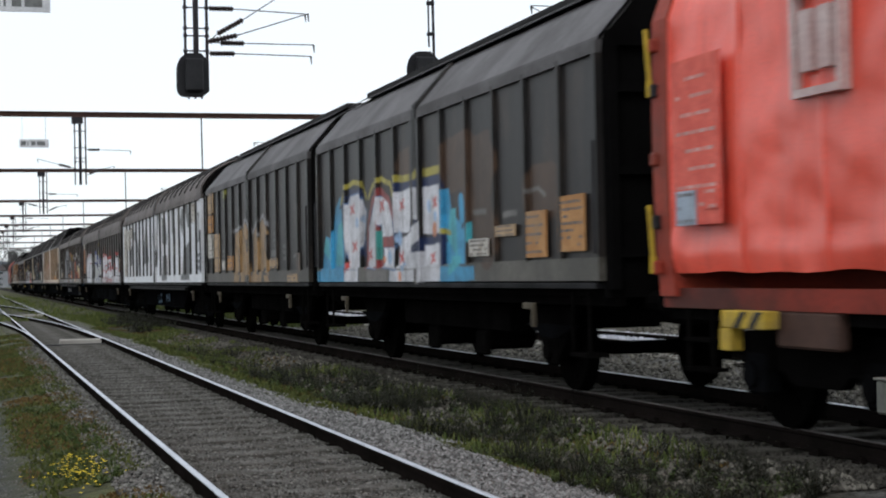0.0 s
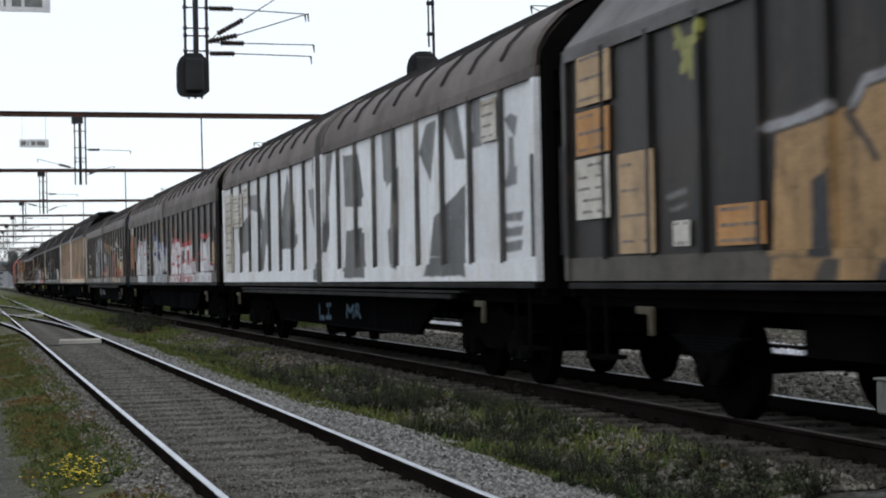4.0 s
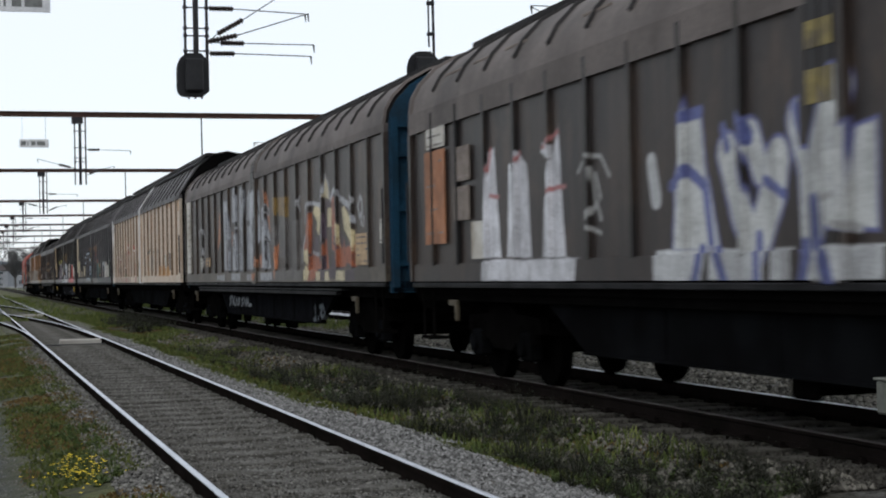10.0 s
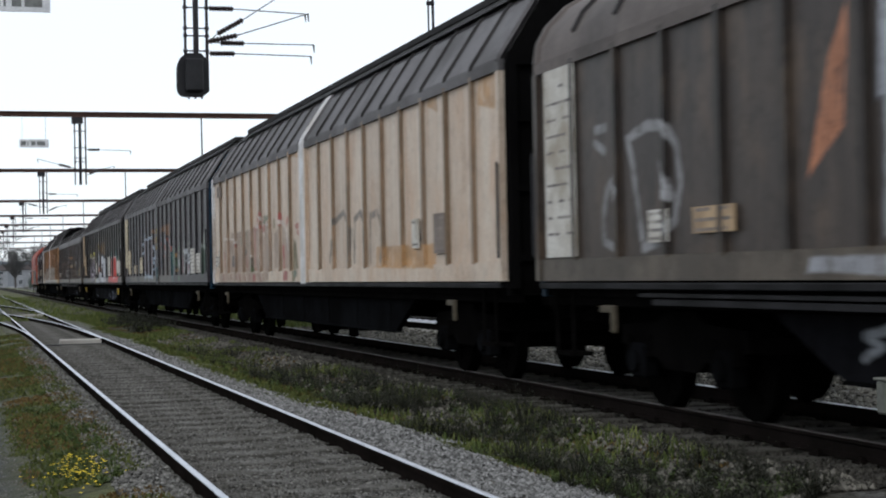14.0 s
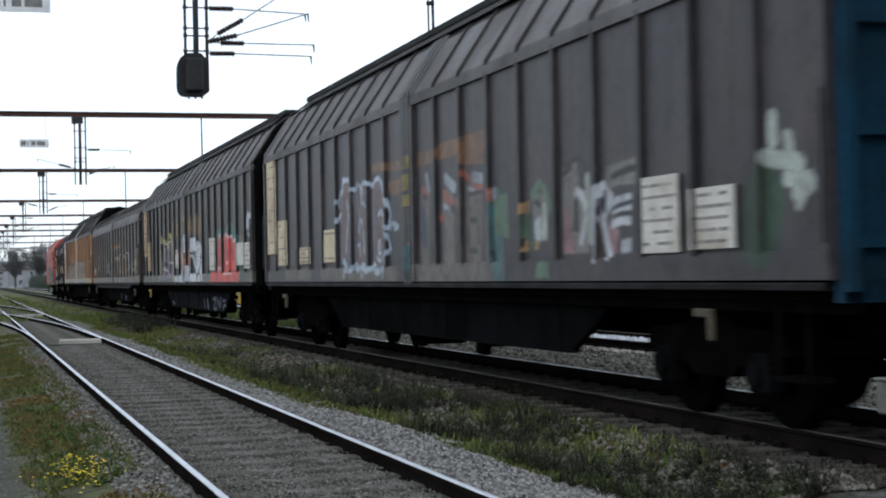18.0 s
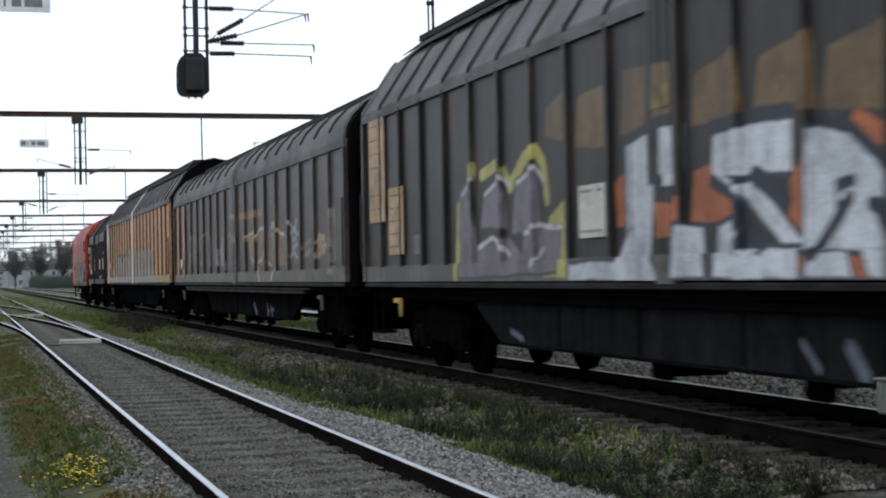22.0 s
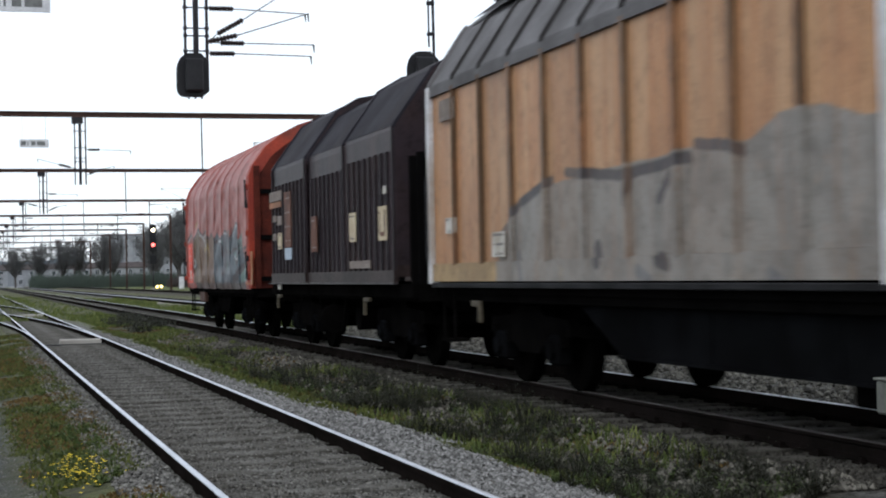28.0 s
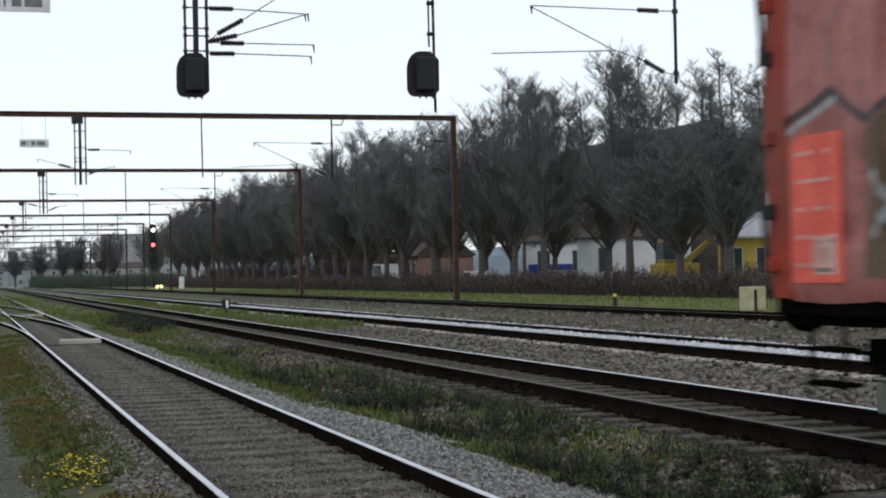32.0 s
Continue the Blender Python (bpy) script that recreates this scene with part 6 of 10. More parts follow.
W2_OCHRE = [*quad(0.99, 1.4, 2.12, 1.42, 2, 2.4, 0.93, 2.44),
    *quad(-0.03, 2.43, 0.93, 2.44, 0.75, 2.56, 0.24, 2.6),
    *quad(-0.12, 1.39, 0.99, 1.4, 0.93, 2.45, 0, 2.48),
    *quad(-0.4, 1.39, -0.38, 2.35, -0.73, 2.46, -1.11, 2.25),
    *quad(-1.19, 1.38, -0.4, 1.39, -0.6, 2.34, -1.24, 2.23)]
W2_OCHRE_B = [*quad(-1.55, 1.38, -1.19, 1.38, -1.19, 2.52, -1.56, 2.58),
    *quad(-1.8, 1.74, -1.48, 1.75, -1.56, 2.57, -1.84, 2.39),
    *quad(-1.52, 1.75, -1.81, 2.4, -2.07, 2.49, -2.17, 2.23),
    *quad(-2.33, 1.37, -1.4, 1.54, -1.49, 1.85, -2.08, 1.83),
    *quad(1.46, 1.23, 2.08, 1.23, 2.07, 1.39, 1.35, 1.4),
    *quad(0.6, 1.23, 1.13, 1.23, 1.08, 1.39, 0.59, 1.39),
    *quad(-1.38, 1.23, -0.01, 1.23, -0.01, 1.39, -1.46, 1.39),
    *quad(-2.32, 1.23, -1.77, 1.23, -1.66, 1.39, -2.15, 1.38)]
W2_DARK = [*quad(1.19, 1.41, 1.54, 1.41, 1.51, 1.95, 1.22, 2.03),
    *quad(0.04, 1.88, 0.36, 1.87, 0.31, 2.16, 0.02, 2.15),
    *quad(-0.97, 1.6, -0.74, 1.61, -0.75, 1.89, -0.99, 1.93),
    *quad(-1.91, 1.38, -1.5, 1.38, -1.56, 1.52, -1.73, 1.57),
    *line(0.025, 1.02, 2.4, 0.65, 2.06),
    *line(0.03, -1.83, 2.35, -1.68, 1.9),
    *line(0.035, -0.19, 2.19, -0.25, 1.39),
    *quad(-0.01, 1.23, 0.65, 1.23, 0.59, 1.35, -0.01, 1.36),
    *quad(-1.19, 1.39, -0.84, 1.4, -0.88, 1.48, -1.2, 1.49)]
W2_EDGE = [*line(0.035, 2.16, 2.4, 1.2, 2.47),
    *line(0.035, 0.94, 2.46, 0.76, 2.61, 0.25, 2.62, -0.18, 2.34),
    *line(0.035, -0.27, 2.29, -0.72, 2.49, -1.09, 2.24),
    *line(0.035, -1.16, 2.53, -1.53, 2.62, -1.81, 2.43, -2.04, 2.54, -2.18, 2.42)]
W2_SCRIBBLE = [*line(0.06, 3.75, 3.45, 3.42, 3),
    *line(0.05, 3.22, 3.36, 3.61, 3.05),
    *line(0.04, 3.73, 3.27, 3.27, 3.26)]
W2_CHALK = [*line(0.02, -2.72, 2.19, -3.05, 2.24),
    *line(0.02, -2.65, 2.05, -3.04, 2.12),
    *line(0.02, -2.7, 1.95, -2.98, 2),
    *line(0.03, -3.69, 1.92, -3.88, 1.93),
    *line(0.025, -3.64, 1.83, -3.86, 1.8),
    *line(0.025, -3.68, 1.69, -3.92, 1.68),
    *line(0.02, -4.71, 1.72, -4.91, 1.75),
    *line(0.06, -2.47, 1.81, -3.08, 1.82),
    *line(0.02, 3.97, 1.97, 3.61, 2),
    *line(0.015, 3.93, 1.86, 3.61, 1.89)]
W3_GREY_A = [*quad(2.35, 2.26, 3.81, 2.35, 3.41, 2.94, 2.61, 2.84), *quad(5.45, 2.3, 5.71, 2.1, 6.43, 2.71, 6.02, 2.79),
    *quad(7.41, 1.93, 8.73, 1.85, 8.35, 2.53, 7.42, 2.72),
    *quad(8.41, 1.8, 8.72, 1.89, 8.95, 2.36, 8.29, 2.53),
    *quad(6.03, 2.7, 7.47, 2.83, 7.53, 3.12, 6.27, 3.09),
    *quad(5.28, 1.94, 5.72, 2.32, 5.28, 3.33, 4.95, 3.3),
    *quad(5.81, 1.48, 6.17, 1.48, 5.92, 2.4, 5.28, 2.29),
    *quad(2.62, 2.7, 3.39, 2.88, 3.1, 3.36, 2.97, 3.12),
    *quad(2.41, 1.88, 3.76, 1.88, 3.67, 2.66, 2.45, 2.69),
    *quad(2.23, 1.95, 3.89, 1.89, 3.75, 2.08, 2.22, 2.13),
    *quad(0.42, 2.64, 1.07, 2.57, 1.18, 2.88, 0.61, 2.91),
    *quad(0.16, 1.76, 0.47, 1.75, 1.11, 2.7, 0.62, 2.71),
    *quad(0.41, 2.75, 0.56, 2.7, 0.85, 3.3, 0.72, 3.48),
    *quad(0.19, 1.27, 0.74, 1.28, 0.69, 1.49, 0.14, 1.6)]
W3_GREY_B = [*quad(-0.52, 2.7, -0.24, 2.79, -0.35, 3.51, -0.86, 3.51),
    *quad(-0.48, 2.04, -0.11, 1.64, -0.28, 2.79, -0.47, 2.77),
    *quad(-2.59, 2.41, -1.78, 2.48, -1.98, 3.26, -2.57, 3.24),
    *quad(-2.93, 2.55, -2.51, 2.49, -2.57, 3.24, -2.8, 2.92),
    *quad(-2.96, 1.3, -1.69, 1.31, -1.83, 2.01, -2.94, 1.99),
    *quad(-3.05, 1.3, -1.64, 1.3, -1.71, 1.55, -3.01, 1.54),
    *quad(-4.53, 2.68, -4.35, 2.62, -4.23, 3.15, -4.55, 3.1),
    *quad(-4.48, 1.52, -4.4, 1.55, -4.37, 1.98, -4.5, 2.01)]
W3_GREY_C = [*quad(-2.83, 2.41, -1.67, 2.46, -1.59, 3.29, -2.62, 3.22),
    *quad(-2.74, 1.4, -1.57, 1.41, -1.73, 2.05, -2.8, 2.07),
    *quad(-4.6, 2.67, -4.19, 2.72, -4.08, 3.48, -4.83, 3.47),
    *quad(-4.94, 1.41, -4.42, 1.49, -4.61, 2.79, -5.02, 2.87),
    *quad(-6.64, 2.55, -6.1, 2.98, -6.49, 3.33, -6.95, 3.35),
    *quad(-8.08, 1.53, -6.53, 1.57, -6.74, 2.08, -8.15, 2.43),
    *quad(-8.19, 1.3, -6.33, 1.31, -6.53, 1.55, -8.08, 1.58),
    *quad(-8.17, 2.75, -7.73, 2.77, -7.12, 3.41, -7.85, 3.45)]
W3_GREY_D = [*quad(-8.82, 3.03, -8.5, 3.04, -8.47, 3.48, -8.8, 3.5),
    *quad(-8.81, 2.85, -8.27, 2.86, -8.26, 3.05, -8.82, 3.06),
    *quad(-10, 2.86, -9.64, 3.07, -9.86, 3.13, -10.1, 3.07),
    *quad(-10.04, 2.33, -9.59, 2.31, -9.77, 2.5, -10.06, 2.52),
    *quad(-10.17, 1.9, -9.51, 1.94, -9.65, 2.01, -10.23, 2),
    *quad(-10.16, 1.74, -9.5, 1.75, -9.64, 1.84, -10.22, 1.84),
    *quad(-10.15, 1.58, -9.48, 1.57, -9.63, 1.68, -10.21, 1.68),
    *quad(-9.98, 2.49, -9.76, 2.46, -9.79, 2.87, -9.95, 2.86)]
W3_TAG = [*line(0.035, 1.41, 0.81, 1.39, 0.57, 1.05, 0.59),
    *line(0.035, 0.67, 0.82, 0.66, 0.6),
    *line(0.03, 0.81, 0.81, 0.48, 0.83),
    *line(0.03, 0.83, 0.59, 0.46, 0.61),
    *line(0.035, -0.74, 0.65, -0.78, 0.81, -0.99, 0.72, -1.2, 0.83, -1.21, 0.66),
    *line(0.035, -1.36, 0.67, -1.37, 0.84, -1.61, 0.83, -1.58, 0.75, -1.39, 0.73),
    *line(0.03, -1.43, 0.73, -1.72, 0.66)]
W4_WHITE_A = [*quad(-2.44, 1.47, -1.59, 1.48, -1.67, 2.17, -2.44, 2.25),
    *quad(-2.48, 2.2, -1.7, 2.13, -1.91, 2.53, -2.31, 2.54),
    *quad(-2.95, 1.46, -2.5, 1.47, -2.55, 2.45, -2.94, 2.49),
    *quad(-2.89, 1.46, -3, 2.38, -3.34, 2.48, -3.79, 2.27),
    *quad(-3.88, 1.51, -2.95, 1.46, -3.04, 2.28, -3.89, 2.22),
    *quad(-2.48, 1.23, -1.52, 1.23, -1.53, 1.42, -2.49, 1.42),
    *quad(-3.17, 1.23, -2.54, 1.23, -2.58, 1.42, -3.18, 1.42),
    *quad(-3.82, 1.23, -3.27, 1.23, -3.28, 1.43, -3.85, 1.43),
    *quad(-4.11, 1.96, -3.95, 2.02, -3.96, 2.22, -4.1, 2.2)]
W4_WHITE_B = [*quad(-4.79, 1.48, -4.29, 1.49, -4.33, 2.18, -4.57, 2.29),
    *quad(-5.1, 1.47, -4.68, 1.48, -4.78, 2.3, -4.99, 2.25),
    *quad(-5.59, 1.48, -4.89, 1.5, -5.01, 2.18, -5.35, 2.23),
    *quad(-5.87, 1.48, -5.53, 1.48, -5.52, 2.26, -5.76, 2.27),
    *quad(-6.21, 1.47, -5.8, 1.48, -5.79, 2.24, -6.2, 2.27),
    *quad(-6.62, 1.5, -6.11, 1.49, -6.1, 2.28, -6.53, 2.29),
    *quad(-7.07, 1.5, -6.52, 1.5, -6.58, 1.82, -6.92, 1.83),
    *quad(-4.84, 1.23, -4.18, 1.23, -4.19, 1.45, -4.85, 1.45),
    *quad(-5.38, 1.23, -4.92, 1.23, -4.93, 1.45, -5.39, 1.45)]
W4_WHITE_D = [*quad(-5.98, 1.23, -5.41, 1.23, -5.43, 1.46, -5.99, 1.45),
    *quad(-6.89, 1.23, -6.01, 1.23, -6.04, 1.45, -6.94, 1.46)]
W4_GAP = [*quad(-5.21, 1.49, -5.07, 1.49, -5.12, 2.04, -5.2, 2.04),
    *quad(-6.37, 1.63, -6.2, 1.64, -6.26, 2.1, -6.35, 2.09),
    *line(0.05, -4.52, 2.08, -4.54, 1.89),
    *line(0.05, -4.61, 1.6, -4.64, 1.51),
    *line(0.05, -1.87, 2.36, -1.95, 2.24),
    *line(0.03, -3.32, 2.1, -3.31, 1.53)]
W4_RED = [*line(0.03, -1.66, 2.09, -1.9, 2.4, -2.21, 2.52, -2.46, 2.37, -2.48, 2.1),
    *line(0.025, -1.8, 2.26, -2.08, 2.35, -2.16, 2.17, -2.06, 1.94, -1.77, 1.85),
    *line(0.025, -1.68, 1.8, -2.04, 1.73, -2.34, 1.78),
    *line(0.03, -2.57, 2.31, -2.78, 2.47, -3.02, 2.39),
    *line(0.025, -2.65, 2.2, -2.93, 2.23, -2.86, 1.92, -2.6, 1.86),
    *line(0.03, -3.04, 2.33, -3.36, 2.49, -3.71, 2.38, -3.89, 2.12),
    *line(0.03, -3.44, 1.99, -3.69, 2.03, -3.92, 1.92, -3.79, 1.74),
    *line(0.045, -3.19, 1.69, -3.55, 1.74)]
W4_RED_B = [*line(0.06, -4.51, 2.31, -5.33, 2.29, -5.71, 2.33, -6.56, 2.35),
    *line(0.03, -4.51, 1.79, -4.76, 1.88, -5.03, 1.81, -5.16, 1.49),
    *line(0.03, -5.79, 1.77, -5.96, 1.88, -6.12, 1.79, -6.21, 1.47),
    *line(0.05, -6.57, 1.82, -6.76, 1.87, -6.92, 1.85, -7.08, 1.51),
    *line(0.03, -4.34, 2.19, -4.4, 2.28, -4.6, 2.32),
    *line(0.025, -6.4, 1.57, -6.49, 1.59),
    *line(0.03, -4.04, 1.91, -4.12, 1.61, -4.02, 1.47),
    *line(0.025, -5.61, 2.1, -5.64, 1.75)]
W4_RED_C = [*line(0.025, -4.22, 1.39, -4.84, 1.4),
    *line(0.025, -4.22, 1.33, -4.83, 1.33),
    *line(0.025, -4.21, 1.27, -4.83, 1.27),
    *line(0.025, -5.46, 1.37, -5.98, 1.38),
    *line(0.025, -5.46, 1.32, -5.98, 1.32),
    *line(0.025, -5.45, 1.26, -5.98, 1.26),
    *line(0.02, -6.1, 1.37, -6.55, 1.37),
    *line(0.02, -6.1, 1.3, -6.55, 1.31),
    *line(0.03, -1.64, 1.39, -2.02, 1.27),
    *line(0.03, -2.67, 1.26, -3.02, 1.38),
    *line(0.03, -3.38, 1.38, -3.71, 1.27),
    *line(0.02, -4.99, 1.36, -5.36, 1.36)]
W4_RUST = [*quad(-5.75, 2.31, -4.73, 2.35, -4.84, 2.58, -5.63, 2.63),
    *quad(-6.56, 2.36, -5.76, 2.37, -5.9, 2.56, -6.49, 2.66),
    *quad(-7.34, 2.36, -6.95, 2.4, -7.03, 2.59, -7.32, 2.67),
    *line(0.2, -2.81, 2.62, -2.54, 2.72),
    *quad(-4.29, 2.24, -3.83, 2.33, -3.9, 2.6, -4.3, 2.53)]
W4_PALE_B = [*quad(7.33, 1.51, 7.89, 1.52, 7.73, 2.74, 7.52, 2.79),
    *quad(6.79, 1.51, 7.11, 1.51, 7.01, 2.55, 6.85, 2.59),
    *quad(6.31, 1.5, 6.84, 1.51, 6.69, 2.69, 6.41, 2.52),
    *quad(5.29, 1.48, 5.97, 1.49, 5.87, 2.11, 5.44, 2.82),
    *quad(5.62, 2.52, 5.96, 2.61, 5.9, 2.71, 5.61, 2.65),
    *quad(4.98, 1.23, 7.97, 1.24, 7.96, 1.48, 4.93, 1.46)]
W4_PALE = [*quad(2.15, 1.5, 2.7, 1.51, 2.63, 2.09, 2.42, 2.66),
    *quad(2.04, 2.01, 2.59, 1.51, 2.48, 2.61, 2.14, 2.64),
    *quad(1.86, 1.5, 2.28, 1.51, 2.39, 2.18, 2.02, 2.06),
    *line(0.15, 1.66, 2.27, 1.45, 1.76, 1.26, 1.52),
    *line(0.12, 1.26, 2.37, 1.12, 2.09),
    *line(0.17, 1.17, 1.53, 0.92, 1.93, 0.85, 2.14),
    *line(0.14, 0.53, 2.41, 0.36, 2.04, 0.32, 1.53),
    *line(0.14, -0.09, 2.6, 0.11, 2.18, 0.25, 1.6),
    *quad(-0.18, 1.61, 0.09, 1.62, -0.01, 2.25, -0.18, 2.31),
    *quad(-0.49, 1.6, -0.15, 1.61, -0.25, 2.28, -0.5, 2.31)]
W4_PALE_C = [*quad(2.14, 1.23, 3.07, 1.23, 3.06, 1.49, 2.03, 1.49),
    *quad(1.07, 1.23, 1.98, 1.23, 1.96, 1.48, 1.06, 1.48),
    *quad(0.64, 1.24, 0.93, 1.24, 0.92, 1.48, 0.63, 1.48),
    *quad(-0.61, 1.24, 0.49, 1.24, 0.44, 1.47, -0.62, 1.47),
    *line(0.1, 3.14, 2.28, 3.05, 1.98)]
W4_BLUE = [*line(0.05, 2.48, 2.62, 2.14, 2.64),
    *line(0.05, 1.73, 2.48, 1.66, 2.31),
    *line(0.07, 1.47, 2.52, 1.29, 2.37),
    *line(0.06, 0.55, 2.49, 0.46, 2.25),
    *line(0.05, 2.73, 2.06, 2.39, 2.18, 2.07, 2.02, 1.99, 1.55),
    *line(0.06, 2.15, 1.48, 2.25, 1.23),
    *line(0.06, 1.86, 1.45, 1.7, 1.23),
    *line(0.05, 1.16, 1.57, 1.16, 1.23),
    *line(0.08, 0.36, 1.46, 0.45, 1.23),
    *line(0.07, 0.13, 1.38, 0.06, 1.23),
    *line(0.06, 0.22, 1.79, 0.2, 1.5),
    *line(0.04, 1.05, 2, 0.75, 1.88)]
W4_SCRAWL = [*line(0.02, 4.91, 2.33, 4.68, 2.48, 4.31, 2.44, 4.1, 2.24),
    *line(0.02, 4.54, 2.33, 4.45, 1.99, 4.72, 1.78, 4.33, 1.7),
    *line(0.02, 4.44, 2.27, 4.34, 2.04),
    *line(0.025, 4.64, 1.89, 4.41, 1.99, 4.32, 1.85),
    *line(0.02, -0.01, 1.84, 0.11, 1.82),
    *line(0.03, 0, 1.62, -0.29, 1.59)]
W4_WHITE_E = [*quad(-7.73, 1.53, -7.38, 1.54, -7.43, 2.26, -7.66, 2.43),
    *quad(-8.31, 1.52, -7.85, 1.53, -7.94, 2.23, -8.12, 2.41),
    *quad(-8.68, 1.52, -8.36, 1.52, -8.38, 2.26, -8.59, 2.41),
    *quad(-9.21, 1.52, -8.77, 1.53, -8.74, 2.18, -9.12, 2.39),
    *quad(-9.71, 1.54, -9.24, 1.54, -9.26, 2.32, -9.61, 2.45),
    *quad(-10.13, 1.54, -9.74, 1.54, -9.75, 1.72, -9.91, 1.72),
    *quad(-9.99, 1.23, -7.13, 1.23, -7.15, 1.5, -10, 1.48)]
W4_RED_D = [*line(0.05, -7.9, 2.47, -8.97, 2.42, -9.68, 2.49),
    *line(0.04, -9.75, 1.78, -10.06, 1.68, -10.16, 1.54),
    *line(0.025, -7.53, 1.96, -7.81, 1.99),
    *line(0.025, -7.95, 1.81, -8.29, 1.85),
    *line(0.025, -8.56, 1.82, -8.88, 1.83),
    *line(0.02, -9.49, 1.38, -9.62, 1.28, -9.76, 1.38),
    *line(0.03, -7.37, 1.4, -7.54, 1.29),
    *line(0.02, -9.52, 1.56, -9.66, 1.62)]
W4_PINK = [*line(0.03, 7.74, 2.55, 7.64, 2.78),
    *line(0.02, 7.7, 2.25, 7.39, 2.21),
    *line(0.02, 5.92, 2.66, 5.66, 2.71, 5.44, 2.79),
    *line(0.02, 5.8, 2.15, 5.64, 2.2, 5.26, 2.21),
    *line(0.02, 6.7, 2.58, 6.62, 2.68)]
W5_RED = [*quad(-5.71, 2.1, -5.16, 2.14, -5.27, 2.46, -5.73, 2.47),
    *quad(-5.61, 1.74, -4.92, 1.82, -5.16, 2.19, -5.72, 2.16),
    *quad(-6, 1.26, -5.25, 1.26, -5.21, 1.75, -5.95, 1.63),
    *quad(-6.23, 1.27, -5.6, 1.48, -5.68, 1.74, -6.25, 1.67),
    *quad(-7.03, 1.46, -6.18, 1.47, -6.49, 1.71, -6.86, 2.04),
    *quad(-7.81, 1.75, -7.28, 1.78, -7.32, 2.67, -7.68, 2.66),
    *quad(-8.3, 1.48, -7.68, 1.49, -7.75, 1.99, -8.19, 1.92),
    *quad(-9, 1.47, -8.16, 1.56, -8.26, 1.78, -8.97, 1.84)]
W5_CREAM = [*quad(-6.35, 2.17, -5.79, 2.47, -5.97, 2.59, -6.49, 2.52),
    *quad(-6.27, 2.06, -6.05, 2.19, -6.29, 2.43, -6.48, 2.46),
    *quad(-5.49, 1.49, -4.97, 1.61, -4.92, 1.8, -5.24, 1.82),
    *quad(-5.34, 1.26, -5.04, 1.26, -5.02, 1.54, -5.54, 1.42),
    *quad(-7.28, 2.16, -6.95, 2.19, -6.99, 2.49, -7.31, 2.49),
    *quad(-7.89, 1.8, -7.5, 2.05, -7.57, 2.34, -7.81, 2.17),
    *quad(-8.92, 1.75, -8.17, 2.1, -8.04, 2.46, -8.64, 2.27),
    *quad(-8.93, 2.05, -8.9, 1.73, -8.11, 2.45, -8.22, 2.47)]
W5_CREAM_B = [*quad(-6.42, 1.26, -6.1, 1.26, -6.11, 1.41, -6.43, 1.41),
    *quad(-7.21, 1.26, -6.81, 1.26, -6.84, 1.4, -7.11, 1.41),
    *quad(-8.33, 1.26, -7.64, 1.26, -7.72, 1.41, -8.35, 1.41),
    *quad(-7.05, 2.8, -7.11, 2.65, -6.71, 2.7, -6.84, 3.11)]
W5_DARK = [*quad(-6.25, 1.72, -5.75, 1.73, -5.83, 2.05, -6.22, 2),
    *quad(-6.82, 1.27, -6.41, 1.27, -6.49, 1.66, -6.86, 1.7),
    *quad(-6.92, 1.99, -6.39, 1.96, -6.53, 2.41, -6.9, 2.42),
    *quad(-7.63, 1.28, -7.15, 1.31, -7.27, 1.68, -7.74, 1.58),
    *quad(-7.81, 1.8, -7.69, 1.76, -7.39, 1.87, -7.45, 2.15),
    *quad(-8.15, 1.92, -8.1, 1.79, -7.82, 1.89, -7.9, 2.12),
    *quad(-9.01, 1.26, -8.35, 1.26, -8.35, 1.41, -8.98, 1.43),
    *quad(-7.18, 2.46, -6.82, 2.38, -6.84, 2.61, -7.19, 2.6)]
W5_LINE = [*line(0.035, -5.1, 2.32, -5.16, 2.63, -5.8, 2.64, -6.61, 2.55, -6.79, 3.03),
    *line(0.04, -7.26, 2.64, -7.39, 2.76, -7.7, 2.79, -7.94, 2.59),
    *line(0.05, -8.04, 2.59, -8.49, 2.48, -8.94, 2.21),
    *line(0.03, -4.81, 1.61, -4.9, 1.87, -5.11, 2.08),
    *line(0.03, -5.75, 1.77, -6.13, 1.71, -6.25, 1.73),
    *line(0.025, -6.39, 2.05, -6.61, 2.09, -6.62, 1.94, -6.41, 1.96)]
W5_LINE_B = [*line(0.03, -8.74, 2.69, -8.6, 2.53, -8.78, 2.41, -8.89, 2.54, -8.74, 2.69),
    *line(0.035, -9.31, 2.58, -9.17, 2.44, -9.26, 2.24, -9.45, 2.33, -9.43, 2.51, -9.31, 2.58),
    *line(0.035, -9.41, 2.26, -9.36, 2.16, -9.51, 2.12, -9.53, 2.24),
    *line(0.03, -4.68, 2.81, -4.49, 2.7, -4.67, 2.55),
    *line(0.03, -6.8, 3.08, -7.07, 2.9, -7.16, 2.67)]
W5_OCHRE = [*quad(-3.64, 2.48, -1.89, 2.59, -1.91, 2.93, -3.66, 2.86)]
W5_DULL = [*quad(-3.59, 1.58, -1.76, 1.87, -1.89, 2.59, -3.64, 2.5),
    *quad(-4.76, 1.56, -3.89, 1.4, -3.95, 2.39, -4.81, 2.39),
    *quad(-4.75, 1.27, -1.72, 1.27, -1.78, 1.51, -4.88, 1.5)]
